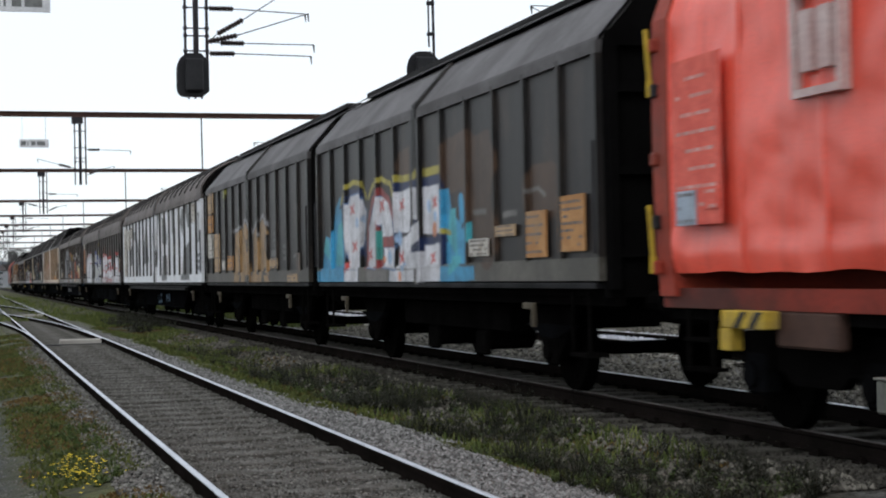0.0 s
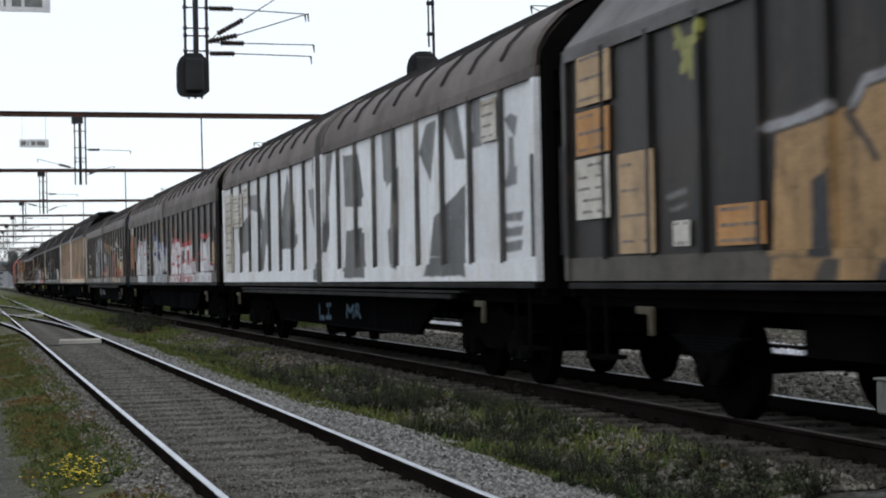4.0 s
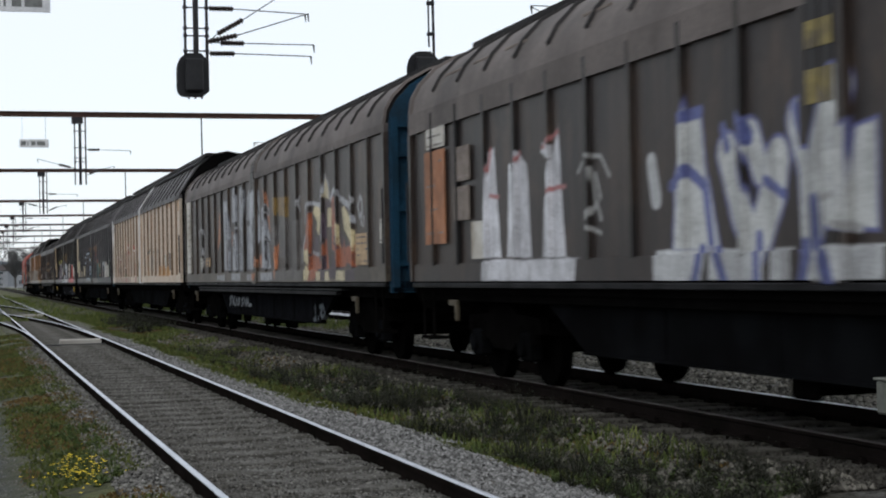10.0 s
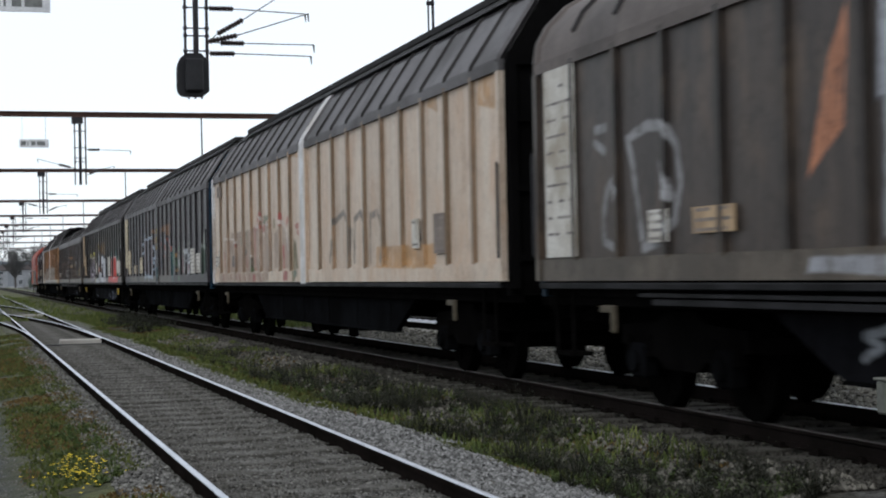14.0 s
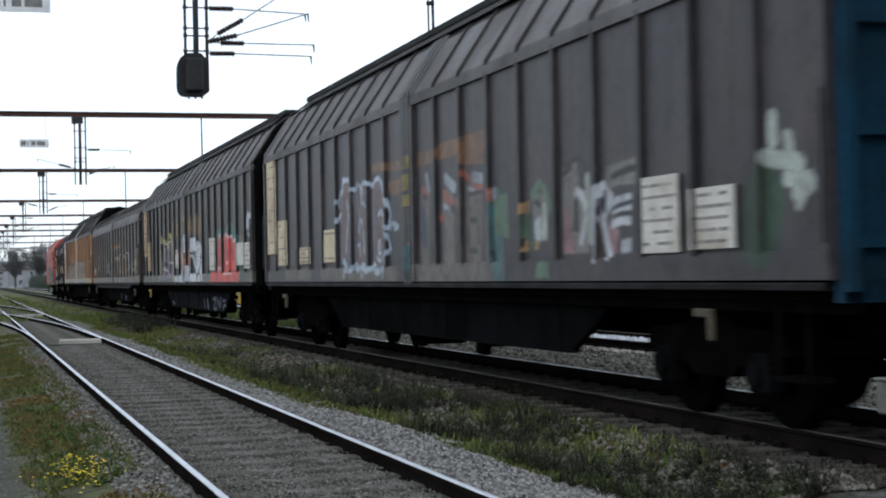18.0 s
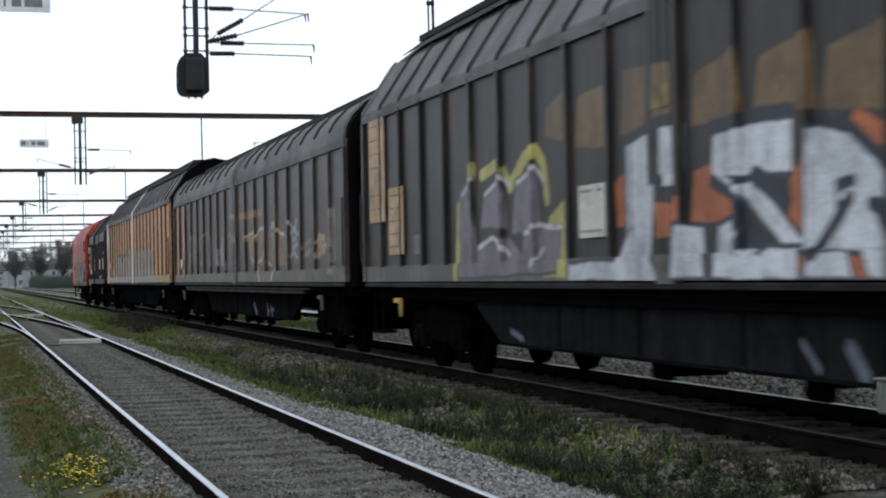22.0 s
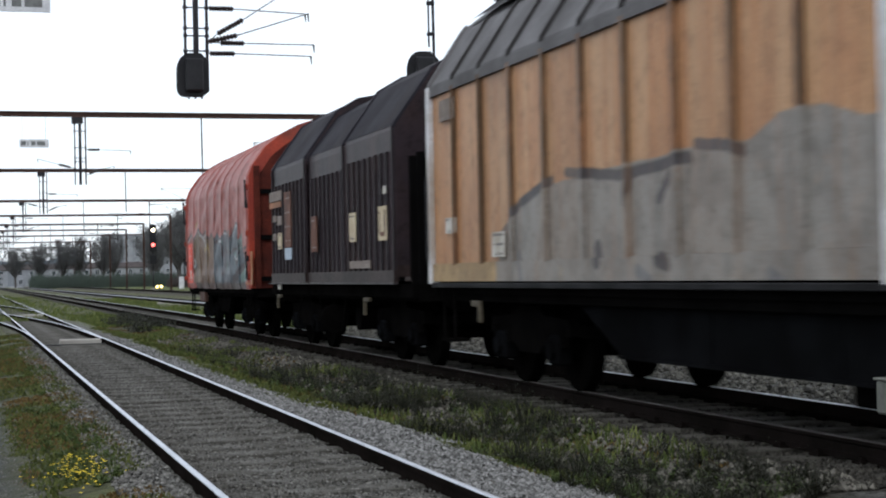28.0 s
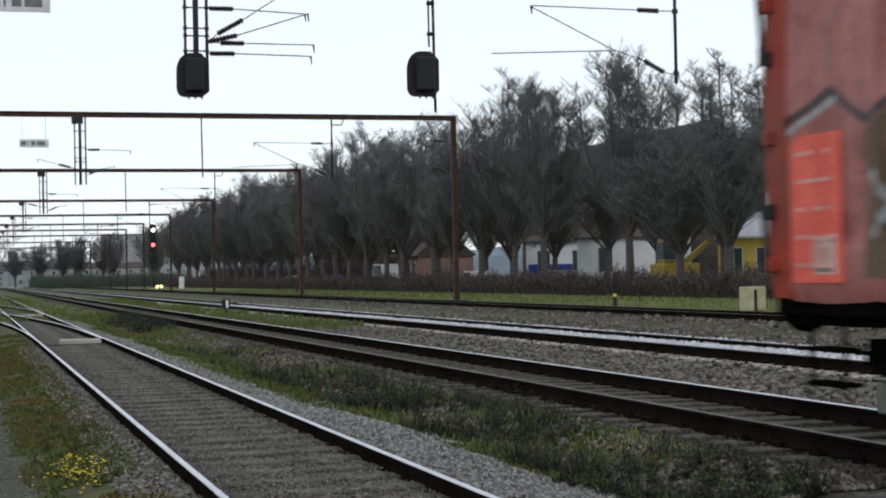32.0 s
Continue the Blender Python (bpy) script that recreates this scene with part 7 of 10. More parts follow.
W5_GREY = [*quad(3.45, 2.41, 4.45, 2.48, 4.4, 3.16, 3.58, 3.15),
    *quad(4.1, 1.53, 4.39, 1.54, 4.36, 2.59, 4.04, 2.56),
    *quad(3.45, 1.52, 3.88, 1.53, 3.87, 2.55, 3.4, 2.47),
    *quad(2.39, 2.62, 3.19, 2.63, 3.06, 3.37, 2.65, 3.44),
    *quad(2.34, 2.45, 2.8, 2.37, 2.71, 3.38, 2.36, 3.18),
    *quad(2.37, 1.5, 3.17, 1.51, 3.09, 2.32, 2.41, 2.34),
    *quad(1.8, 1.49, 2.19, 1.5, 2.09, 3.35, 1.78, 3.37),
    *quad(1.43, 2.27, 1.74, 2.5, 1.59, 3.28, 1.3, 3.27),
    *quad(1.47, 1.54, 1.69, 1.54, 1.62, 2.28, 1.43, 2.27)]
W5_GREY_B = [*quad(0.43, 2.55, 1.17, 2.61, 1.08, 3.11, 0.63, 3.31),
    *quad(0.72, 1.52, 1.16, 1.53, 1.11, 2.45, 0.75, 2.42),
    *quad(0.37, 1.51, 0.89, 1.52, 0.86, 2.58, 0.33, 2.38),
    *quad(0.08, 1.51, 0.44, 1.51, 0.36, 3.12, 0.02, 3.17),
    *quad(-0.33, 2.62, 0.1, 2.65, 0.07, 3.18, -0.3, 3.18),
    *quad(-0.53, 2.14, -0.11, 2.01, -0.13, 3.01, -0.42, 3.17),
    *quad(-1.11, 1.53, -0.62, 1.54, -0.68, 2.75, -1.07, 2.85),
    *quad(-1.64, 1.53, -0.81, 1.53, -0.84, 2.11, -1.47, 2.02),
    *quad(-1.66, 2.05, -1.04, 2.27, -0.96, 2.67, -1.15, 2.62)]
W5_GREY_C = [*quad(-1.87, 1.28, -0.61, 1.27, -0.62, 1.42, -1.88, 1.43),
    *quad(1.95, 1.27, 3.19, 1.28, 3.18, 1.42, 1.94, 1.42),
    *quad(0.32, 1.28, 1.05, 1.28, 1.04, 1.41, 0.31, 1.41),
    *quad(4.22, 1.28, 5.39, 1.29, 5.34, 1.39, 4.21, 1.41)]
W5_MARK = [*line(0.06, 4.04, 2.85, 3.98, 2.23),
    *line(0.06, 2.74, 2.43, 2.43, 2.55),
    *line(0.05, 2.97, 2.2, 2.79, 1.99),
    *line(0.06, 1.87, 3.12, 1.67, 2.9, 1.77, 2.5),
    *line(0.06, 0.98, 2.52, 0.41, 2.57),
    *line(0.05, 0.76, 2.23, 0.67, 1.97),
    *line(0.05, 0.15, 2.42, -0.12, 2.16),
    *line(0.05, -0.22, 2.86, -0.4, 2.68),
    *line(0.08, -1.02, 2.23, -1.31, 1.93),
    *line(0.06, -1.15, 2.79, -1.49, 2.66)]
W5_MARK_B = [*line(0.05, 3.74, 1.95, 3.64, 1.58),
    *line(0.05, 2.8, 1.97, 2.79, 1.56),
    *line(0.06, 2.03, 2.37, 2.01, 1.66),
    *line(0.05, 0.55, 2.11, 0.64, 1.62),
    *line(0.05, 0.21, 2.77, 0.21, 2.04),
    *line(0.05, -0.76, 2.44, -1.05, 2.52),
    *line(0.06, -0.89, 2.65, -1.14, 2.4, -0.91, 2.31),
    *line(0.05, -1.22, 1.83, -1.37, 1.6),
    *line(0.05, 2.91, 3.24, 2.61, 3.09),
    *line(0.04, 4.01, 3.19, 3.74, 3.28)]
W5_ORANGE = [*quad(4.92, 2.31, 5.39, 2, 5.09, 2.84, 4.83, 3.15),
    *quad(-1.48, 2.88, -1.34, 2.89, -0.85, 3.14, -1.17, 3.14),
    *quad(-1.67, 2.26, -1.54, 2.31, -1.23, 2.9, -1.43, 2.93),
    *quad(-2.34, 1.5, -2.17, 1.29, -1.9, 1.83, -2.59, 2),
    *quad(-0.22, 1.55, 0.05, 1.55, -0.06, 1.79, -0.22, 1.69),
    *quad(-0.64, 1.54, -0.47, 1.54, -0.38, 1.77, -0.64, 1.86),
    *quad(0.06, 1.28, 0.51, 1.28, 0.45, 1.41, -0.1, 1.41),
    *quad(3.06, 2.04, 3.22, 2.1, 3.2, 2.39, 3.04, 2.38)]
W5_GO = [*line(0.05, -2.12, 2.63, -1.9, 2.6, -1.83, 2.41, -2.06, 2.35, -2.11, 2.47),
    *line(0.05, -2.49, 2.59, -2.31, 2.47, -2.45, 2.32, -2.63, 2.44, -2.49, 2.59)]
W5_TAG = [*line(0.04, 8.97, 2.23, 9.18, 2.1, 9.3, 1.84, 9.26, 1.62, 9, 1.54),
    *line(0.04, 9.43, 2.7, 9.2, 2.7),
    *line(0.04, 9.46, 2.57, 9.23, 2.48),
    *line(0.045, 8.67, 2.55, 8.55, 2.27, 8.47, 1.93, 8.38, 1.63),
    *line(0.045, 8.58, 2.57, 8.21, 2.65, 7.83, 2.6, 7.62, 2.42, 7.56, 2.1),
    *line(0.045, 7.56, 2.1, 7.68, 1.76, 8.03, 1.58, 8.34, 1.53),
    *line(0.04, 7.96, 2.26, 7.81, 2.12, 7.75, 1.96, 7.93, 2.01),
    *line(0.04, 9.04, 2.16, 8.91, 2.08, 8.99, 1.96)]
W5_FRAME_TAG = [*line(0.03, 4.73, 0.88, 5.04, 0.83, 4.82, 0.76, 5.05, 0.68),
    *line(0.03, 4.59, 0.88, 4.58, 0.68),
    *line(0.03, 4.29, 0.88, 4.55, 0.78, 4.24, 0.69),
    *line(0.03, 4.17, 0.68, 4.02, 0.85, 3.85, 0.69),
    *line(0.03, 3.58, 0.85, 3.78, 0.81, 3.61, 0.75, 3.79, 0.69),
    *line(0.025, 3.51, 0.79, 3.38, 0.79)]
W5_FRAME_TAG_B = [*line(0.03, 3.09, 0.86, 3.32, 0.83, 3.13, 0.75, 3.32, 0.69),
    *line(0.03, 3.01, 0.7, 2.88, 0.86, 2.74, 0.71),
    *line(0.03, 2.68, 0.71, 2.67, 0.85, 2.47, 0.78, 2.68, 0.71),
    *line(0.03, 2.38, 0.86, 2.39, 0.71, 1.99, 0.71)]
W5_FRAME_TAG_C = [*line(0.035, -4.82, 0.77, -4.87, 0.55),
    *line(0.035, -4.7, 0.53, -5.09, 0.57),
    *line(0.035, -5.23, 0.78, -5.5, 0.8, -5.29, 0.65, -5.55, 0.56),
    *line(0.03, -5.5, 0.79, -5.66, 0.69, -5.53, 0.6)]
W6_DIRT = [*quad(8.61, 1.47, 9.58, 1.48, 9.54, 2.2, 8.56, 2.26),
    *quad(7.49, 1.45, 8.61, 1.47, 8.56, 2.37, 7.44, 2.38),
    *quad(6.46, 1.45, 7.49, 1.45, 7.44, 2.36, 6.42, 2.37),
    *quad(5.43, 1.44, 6.46, 1.45, 6.42, 2.37, 5.43, 2.4),
    *quad(4.39, 1.46, 5.34, 1.46, 5.26, 2.32, 4.36, 2.18),
    *quad(3.69, 1.44, 4.32, 1.46, 4.29, 2.17, 3.66, 2.2),
    *quad(3.7, 1.25, 10.26, 1.25, 10.25, 1.45, 3.69, 1.43)]
W6_RED = [*quad(5.28, 1.48, 5.43, 1.48, 5.39, 2.4, 5.27, 2.45),
    *quad(4.38, 2.49, 5.14, 2.52, 4.98, 2.7, 4.57, 2.71),
    *line(0.07, 5.24, 2.37, 4.74, 2.44, 4.43, 2.28, 4.13, 2.3, 3.91, 2.4, 3.65, 2.43),
    *quad(3.97, 2.24, 4.36, 2.3, 4.31, 2.41, 3.98, 2.42),
    *quad(4.48, 1.58, 4.7, 1.59, 4.67, 1.9, 4.49, 1.93),
    *quad(5.18, 1.25, 5.54, 1.25, 5.53, 1.39, 5.17, 1.39),
    *line(0.05, 6.45, 1.74, 6.39, 1.6),
    *line(0.05, 4.15, 1.89, 3.93, 1.99),
    *line(0.06, 9.56, 1.92, 9.51, 1.63)]
W6_WHITE = [*line(0.035, 5.27, 2.41, 5.04, 2.42, 4.79, 2.32, 4.51, 2.22, 4.21, 2.22, 4.03, 2.27),
    *line(0.03, 4.8, 2.58, 4.58, 2.59, 4.41, 2.43),
    *line(0.025, 4.13, 2.41, 3.91, 2.41, 3.65, 2.42),
    *line(0.03, 4.63, 2.16, 4.69, 1.92),
    *line(0.02, 4.61, 1.83, 4.52, 1.79),
    *line(0.02, 9.7, 2.27, 7.82, 2.21),
    *line(0.02, 8.22, 2.13, 7.7, 2.15),
    *line(0.02, 5.94, 1.76, 5.65, 1.8)]
W6_GREEN = [*quad(4.11, 2.43, 4.36, 2.45, 4.27, 2.61, 4.12, 2.61),
    *line(0.05, 4.03, 2.54, 3.86, 2.56),
    *line(0.04, 6.97, 2.3, 6.81, 2.19),
    *line(0.05, 6.42, 2.3, 6.33, 2.02),
    *line(0.05, 5.85, 1.54, 5.48, 1.48),
    *line(0.04, 7.21, 2.22, 7.1, 2.06)]
W6_ARCS = [*line(0.035, 7.66, 2.25, 7.69, 2.17, 7.6, 2.16),
    *line(0.035, 5.72, 1.66, 5.65, 1.58, 5.59, 1.61),
    *line(0.035, 7.88, 2.26, 7.97, 2.1, 7.64, 2.08),
    *line(0.035, 6, 2.07, 6.05, 1.96, 5.84, 1.91),
    *line(0.035, 5.79, 2.13, 5.76, 2.01, 5.67, 2.09),
    *line(0.035, 6.91, 2.21, 6.78, 2.05, 6.76, 2.14),
    *line(0.035, 5.73, 1.81, 5.64, 1.67, 5.61, 1.73),
    *line(0.035, 6.56, 1.95, 6.65, 1.86, 6.36, 1.93),
    *line(0.035, 8.34, 1.89, 8.41, 1.76, 8.18, 1.81)]
W6_MAROON = [*line(0.03, 3.73, 1.94, 3.75, 1.88),
    *line(0.03, 5.04, 1.98, 5.08, 1.85),
    *line(0.03, 6.44, 1.86, 6.32, 1.8),
    *line(0.03, 7.84, 2.19, 7.75, 2.05),
    *line(0.03, 6.85, 2.05, 6.96, 1.95),
    *line(0.03, 7.97, 1.83, 7.84, 1.64),
    *line(0.03, 4.66, 1.53, 4.77, 1.46),
    *line(0.03, 3.85, 1.61, 3.87, 1.48),
    *line(0.03, 5.1, 1.63, 5.15, 1.57),
    *line(0.04, 9.59, 1.39, 9.5, 1.29),
    *line(0.04, 8.4, 1.38, 8.32, 1.28),
    *line(0.04, 7.74, 1.37, 7.67, 1.28),
    *line(0.04, 7.25, 1.37, 7.19, 1.28),
    *line(0.04, 6.57, 1.36, 6.51, 1.28),
    *line(0.04, 5.96, 1.36, 5.9, 1.27),
    *line(0.04, 4.63, 1.34, 4.59, 1.27)]
W6_DIRT_B = [*quad(4.44, 1.51, 5.37, 1.53, 5.25, 2.35, 4.39, 2.34),
    *quad(3.42, 1.49, 4.3, 1.51, 4.18, 2.43, 3.38, 2.27),
    *quad(2.43, 1.5, 3.19, 1.51, 3.15, 2.2, 2.39, 2.38),
    *quad(1.61, 1.48, 2.33, 1.5, 2.29, 2.33, 1.72, 2.1)]
W6_RED_B = [*quad(2.07, 1.49, 2.28, 1.5, 2.29, 1.93, 2.11, 1.95),
    *quad(2.23, 2.39, 2.6, 2.3, 2.64, 2.52, 2.38, 2.59),
    *quad(1.61, 2.42, 1.9, 2.29, 1.81, 2.49, 1.56, 2.53),
    *line(0.05, 0.97, 2.28, 0.38, 2.27),
    *line(0.04, 0.85, 2.16, 0.54, 2.1),
    *quad(1.67, 1.26, 2.14, 1.26, 2.11, 1.42, 1.66, 1.44)]
W6_WHITE_B = [*line(0.035, 2.65, 2.31, 2.49, 2.41, 2.13, 2.38, 1.9, 2.2, 1.73, 1.84)]
W6_OLIVE = [*quad(0.8, 1.5, 1.26, 1.47, 1.23, 2.07, 0.94, 1.96),
    *quad(0.93, 1.26, 1.24, 1.26, 1.22, 1.45, 0.92, 1.47),
    *quad(3.03, 2.34, 3.26, 2.31, 3.23, 2.5, 3.02, 2.51)]
W6_JADE = [*quad(0.81, 1.34, 1.04, 1.34, 1.01, 1.45, 0.76, 1.46)]
W6_LOOPS = [*line(0.05, -1.91, 1.6, -2.16, 2.2, -2.97, 2.36, -3.45, 2.05, -3.35, 1.58),
    *line(0.05, -3.66, 1.57, -3.71, 2.21, -4.13, 2.32, -4.45, 2.02, -4.42, 1.56),
    *line(0.05, -4.7, 1.56, -4.74, 2.23, -5.21, 2.27, -5.47, 1.96, -5.29, 1.55),
    *line(0.03, -7.16, 1.76, -7.18, 2, -7.39, 2.03, -7.51, 1.82, -7.25, 1.73)]
W6_RUST = [*quad(0.06, 3.45, 1.88, 3.7, 1.73, 4.38, 0.07, 4.38),
    *quad(-10.91, 3.2, -10.09, 3.36, -10.19, 3.75, -10.87, 3.75),
    *quad(-8.41, 3.44, -7.95, 3.57, -8.05, 3.88, -8.36, 3.86),
    *quad(-8.21, 1.41, -5.01, 1.45, -5.09, 1.75, -8.23, 1.73)]
W7_MAUVE = [*quad(3.69, 2.22, 4.36, 2.27, 4.19, 2.9, 3.73, 2.86),
    *quad(3.94, 1.5, 4.32, 1.58, 4.35, 2.32, 3.69, 2.27),
    *quad(2.98, 1.46, 3.38, 1.46, 3.43, 2.59, 3.25, 2.74),
    *quad(2.63, 1.45, 3.05, 1.46, 2.98, 2.7, 2.73, 2.77),
    *quad(1.54, 1.43, 2.19, 1.44, 2.15, 2.69, 1.85, 2.77),
    *quad(1.53, 2.07, 1.84, 2.09, 1.76, 2.73, 1.46, 2.47)]
W7_ICE = [*line(0.03, 4.45, 2.58, 4.33, 2.7, 4.21, 2.7, 4.16, 2.88, 3.73, 2.87, 3.64, 2.72, 3.27, 2.68),
    *line(0.03, 3.27, 2.68, 3.15, 2.78, 2.98, 2.7, 2.96, 2.49),
    *line(0.03, 2.96, 2.46, 2.87, 2.75, 2.66, 2.79, 2.51, 2.6),
    *line(0.03, 2.6, 2.77, 2.23, 2.68, 2.03, 2.77, 1.85, 2.8, 1.67, 2.68, 1.58, 2.49),
    *line(0.035, 1.54, 2.49, 1.34, 2.41, 1.19, 2.2, 1.32, 2.01, 1.61, 2.12),
    *line(0.03, 1.88, 2.23, 1.73, 2.3, 1.59, 2.2, 1.54, 1.86, 1.64, 1.51)]
W7_ICE_B = [*line(0.03, 4.63, 2.22, 4.71, 2.49, 4.55, 2.57, 4.45, 2.47),
    *line(0.03, 4.58, 2.23, 4.35, 2.34),
    *line(0.025, 3.91, 2.54, 3.8, 2.32, 3.94, 2.03, 4.03, 1.72),
    *line(0.03, 3.14, 2.03, 3.05, 2.22, 2.9, 2.18, 2.82, 1.68),
    *line(0.04, 4.19, 1.58, 3.98, 1.42, 3.68, 1.4, 3.33, 1.51),
    *line(0.04, 3.33, 1.51, 3.11, 1.41, 2.89, 1.49, 2.63, 1.39, 2.29, 1.44),
    *line(0.045, 2.19, 1.49, 1.96, 1.36, 1.68, 1.39, 1.48, 1.63)]
W7_ICE_C = [*line(0.025, 4.04, 1.53, 4.08, 1.29),
    *line(0.025, 2.89, 1.5, 2.87, 1.29),
    *line(0.03, 1.57, 1.56, 1.58, 1.31),
    *line(0.03, 1.21, 2, 1.11, 2.08, 0.86, 2.04, 0.99, 1.99, 0.79, 2.02),
    *line(0.03, 1.37, 1.92, 1.21, 1.71, 1.45, 1.62),
    *line(0.02, 1.89, 1.83, 1.8, 1.85, 1.79, 1.65, 1.92, 1.65, 1.89, 1.83),
    *line(0.025, 2, 1.59, 1.86, 1.52, 1.73, 1.6),
    *line(0.02, 3.23, 1.8, 3.07, 1.83, 3.06, 1.64),
    *line(0.02, 2.85, 2.47, 2.62, 2.35)]
W7_STONE = [*quad(-6.41, 1.52, -5.72, 1.52, -5.73, 2.37, -6.08, 2.47),
    *quad(-7.55, 2.13, -6.87, 2.14, -6.87, 2.33, -7.56, 2.36),
    *quad(-5.26, 1.67, -4.82, 1.65, -4.84, 2.18, -5.26, 2.15)]
W7_ROSE = [*quad(-6.03, 1.52, -5.73, 1.53, -5.78, 2.02, -5.91, 1.92),
    *quad(-7.09, 1.5, -6.84, 1.55, -6.93, 1.78, -7.17, 1.7)]
W7_PALE = [*line(0.05, -6.11, 2.14, -6.28, 2.08, -6.36, 1.88, -6.21, 1.64),
    *line(0.06, -6.59, 1.47, -6.64, 2.08, -6.79, 2.14, -6.96, 2.03, -6.77, 1.84, -6.93, 1.49),
    *quad(-7.44, 1.76, -6.97, 1.74, -7.02, 2.02, -7.48, 2.04),
    *quad(-5.06, 1.68, -4.85, 1.69, -4.87, 1.88, -5.04, 1.93),
    *quad(-7.44, 1.51, -7.22, 1.5, -7.24, 1.61, -7.45, 1.63)]
W7_BLACK = [*quad(-6.16, 1.73, -6, 1.74, -6.03, 2.04, -6.15, 2.09),
    *line(0.03, -5.83, 2.42, -6.12, 2.47, -6.35, 2.4, -6.44, 2.23),
    *line(0.03, -5.75, 2.34, -5.98, 2.4),
    *line(0.02, -7.04, 1.93, -7.46, 1.96),
    *line(0.02, -7.02, 1.85, -7.44, 1.86),
    *line(0.04, -6.51, 1.47, -6.56, 2.27, -6.8, 2.35),
    *line(0.03, -6.82, 2.08, -6.82, 1.92),
    *line(0.03, -7.57, 1.99, -7.57, 1.53),
    *line(0.03, -4.9, 2.08, -5.03, 2.04),
    *line(0.03, -7.03, 2.23, -7.55, 2.28)]
W7_GREENS = [*line(0.05, -4.8, 2.16, -5, 2.28, -5.2, 2.2, -5.34, 1.99),
    *quad(-4.71, 1.64, -4.52, 1.71, -4.53, 1.95, -4.72, 1.98),
    *quad(-5.36, 1.27, -4.94, 1.27, -5, 1.43, -5.31, 1.44),
    *quad(-4.01, 1.72, -3.49, 1.79, -3.53, 2.2, -3.97, 2.24)]
W7_TAN = [*quad(-4.7, 1.97, -4.45, 1.98, -4.48, 2.09, -4.71, 2.1),
    *quad(-4.96, 1.58, -4.51, 1.56, -4.57, 1.68, -4.97, 1.65)]
W8_RED = [*quad(-6.54, 2.08, -5.76, 1.9, -5.91, 2.29, -6.29, 2.39),
    *quad(-6.6, 1.49, -5.78, 1.5, -5.89, 1.95, -6.63, 2.02),
    *quad(-7.22, 1.53, -6.81, 1.53, -6.84, 2.23, -7.12, 2.39),
    *quad(-7.47, 1.98, -6.83, 1.96, -6.99, 2.38, -7.42, 2.36),
    *quad(-7.52, 1.48, -6.8, 1.48, -6.88, 1.69, -7.61, 1.72),
    *quad(-8.12, 1.51, -7.52, 1.52, -7.63, 2.28, -8, 2.31),
    *quad(-8.52, 1.51, -7.95, 1.52, -7.93, 2.26, -8.54, 1.83),
    *quad(-8.78, 1.55, -8.29, 1.51, -8.21, 2.19, -8.56, 2.24),
    *quad(-5.69, 1.25, -4.61, 1.25, -4.71, 1.49, -5.71, 1.5),
    *quad(-9.07, 1.25, -5.85, 1.25, -5.86, 1.48, -9.13, 1.47)]
W8_GLINT = [*line(0.025, -5.87, 2.26, -6.13, 2.4, -6.44, 2.33),
    *line(0.025, -6.83, 2.27, -7.11, 2.4, -7.42, 2.31),
    *line(0.025, -7.61, 2.29, -7.98, 2.32, -8.18, 2.19),
    *line(0.025, -8.25, 2.17, -8.56, 2.25, -8.74, 2.1),
    *line(0.025, -5.83, 1.53, -6.17, 1.61, -6.31, 1.55),
    *line(0.025, -7.18, 1.68, -7.56, 1.72),
    *line(0.02, -8.75, 2.02, -8.8, 1.55),
    *line(0.02, -6.87, 1.43, -8, 1.44)]
W8_GAP = [*line(0.05, -6.63, 2.14, -6.65, 1.48),
    *line(0.04, -7.5, 2.25, -7.52, 1.53),
    *line(0.05, -7.15, 2.14, -7.18, 1.96),
    *line(0.06, -7.99, 2.06, -8.2, 1.75),
    *line(0.05, -6.31, 2.08, -6.19, 1.99),
    *line(0.05, -6.21, 1.78, -6.08, 1.67),
    *line(0.04, -7.42, 1.89, -7.28, 1.78)]
W8_TEAL = [*line(0.1, -5.73, 2.43, -6.37, 2.46),
    *line(0.12, -7.22, 2.43, -7.58, 2.52),
    *line(0.12, -8.22, 2.38, -8.03, 2.48),
    *line(0.1, -8.83, 2.24, -8.91, 1.67),
    *quad(-9.29, 1.26, -9.05, 1.27, -9.11, 1.59, -9.3, 1.58),
    *line(0.1, -4.53, 1.41, -4.45, 1.28),
    *line(0.06, -8.68, 2.5, -8.71, 2.3)]
W8_DRIP = [*quad(-8.93, 2.15, -8.54, 2.17, -8.64, 2.55, -8.72, 2.54),
    *quad(-9.68, 2.09, -8.93, 2.15, -9.02, 2.32, -9.69, 2.26)]
W8_BLOB = [*line(0.08, -10.1, 2.57, -10.23, 2.69),
    *line(0.09, -10.24, 2.49, -10.4, 2.67),
    *line(0.09, -10.44, 2.45, -10.56, 2.65),
    *line(0.08, -10.67, 2.46, -10.76, 2.66),
    *line(0.06, -10.81, 2.49, -10.87, 2.65),
    *line(0.04, -10.61, 2.35, -10.8, 2.41),
    *line(0.03, -10.22, 2.31, -10.62, 2.18),
    *line(0.03, -10.04, 2.48, -10.14, 2.42)]
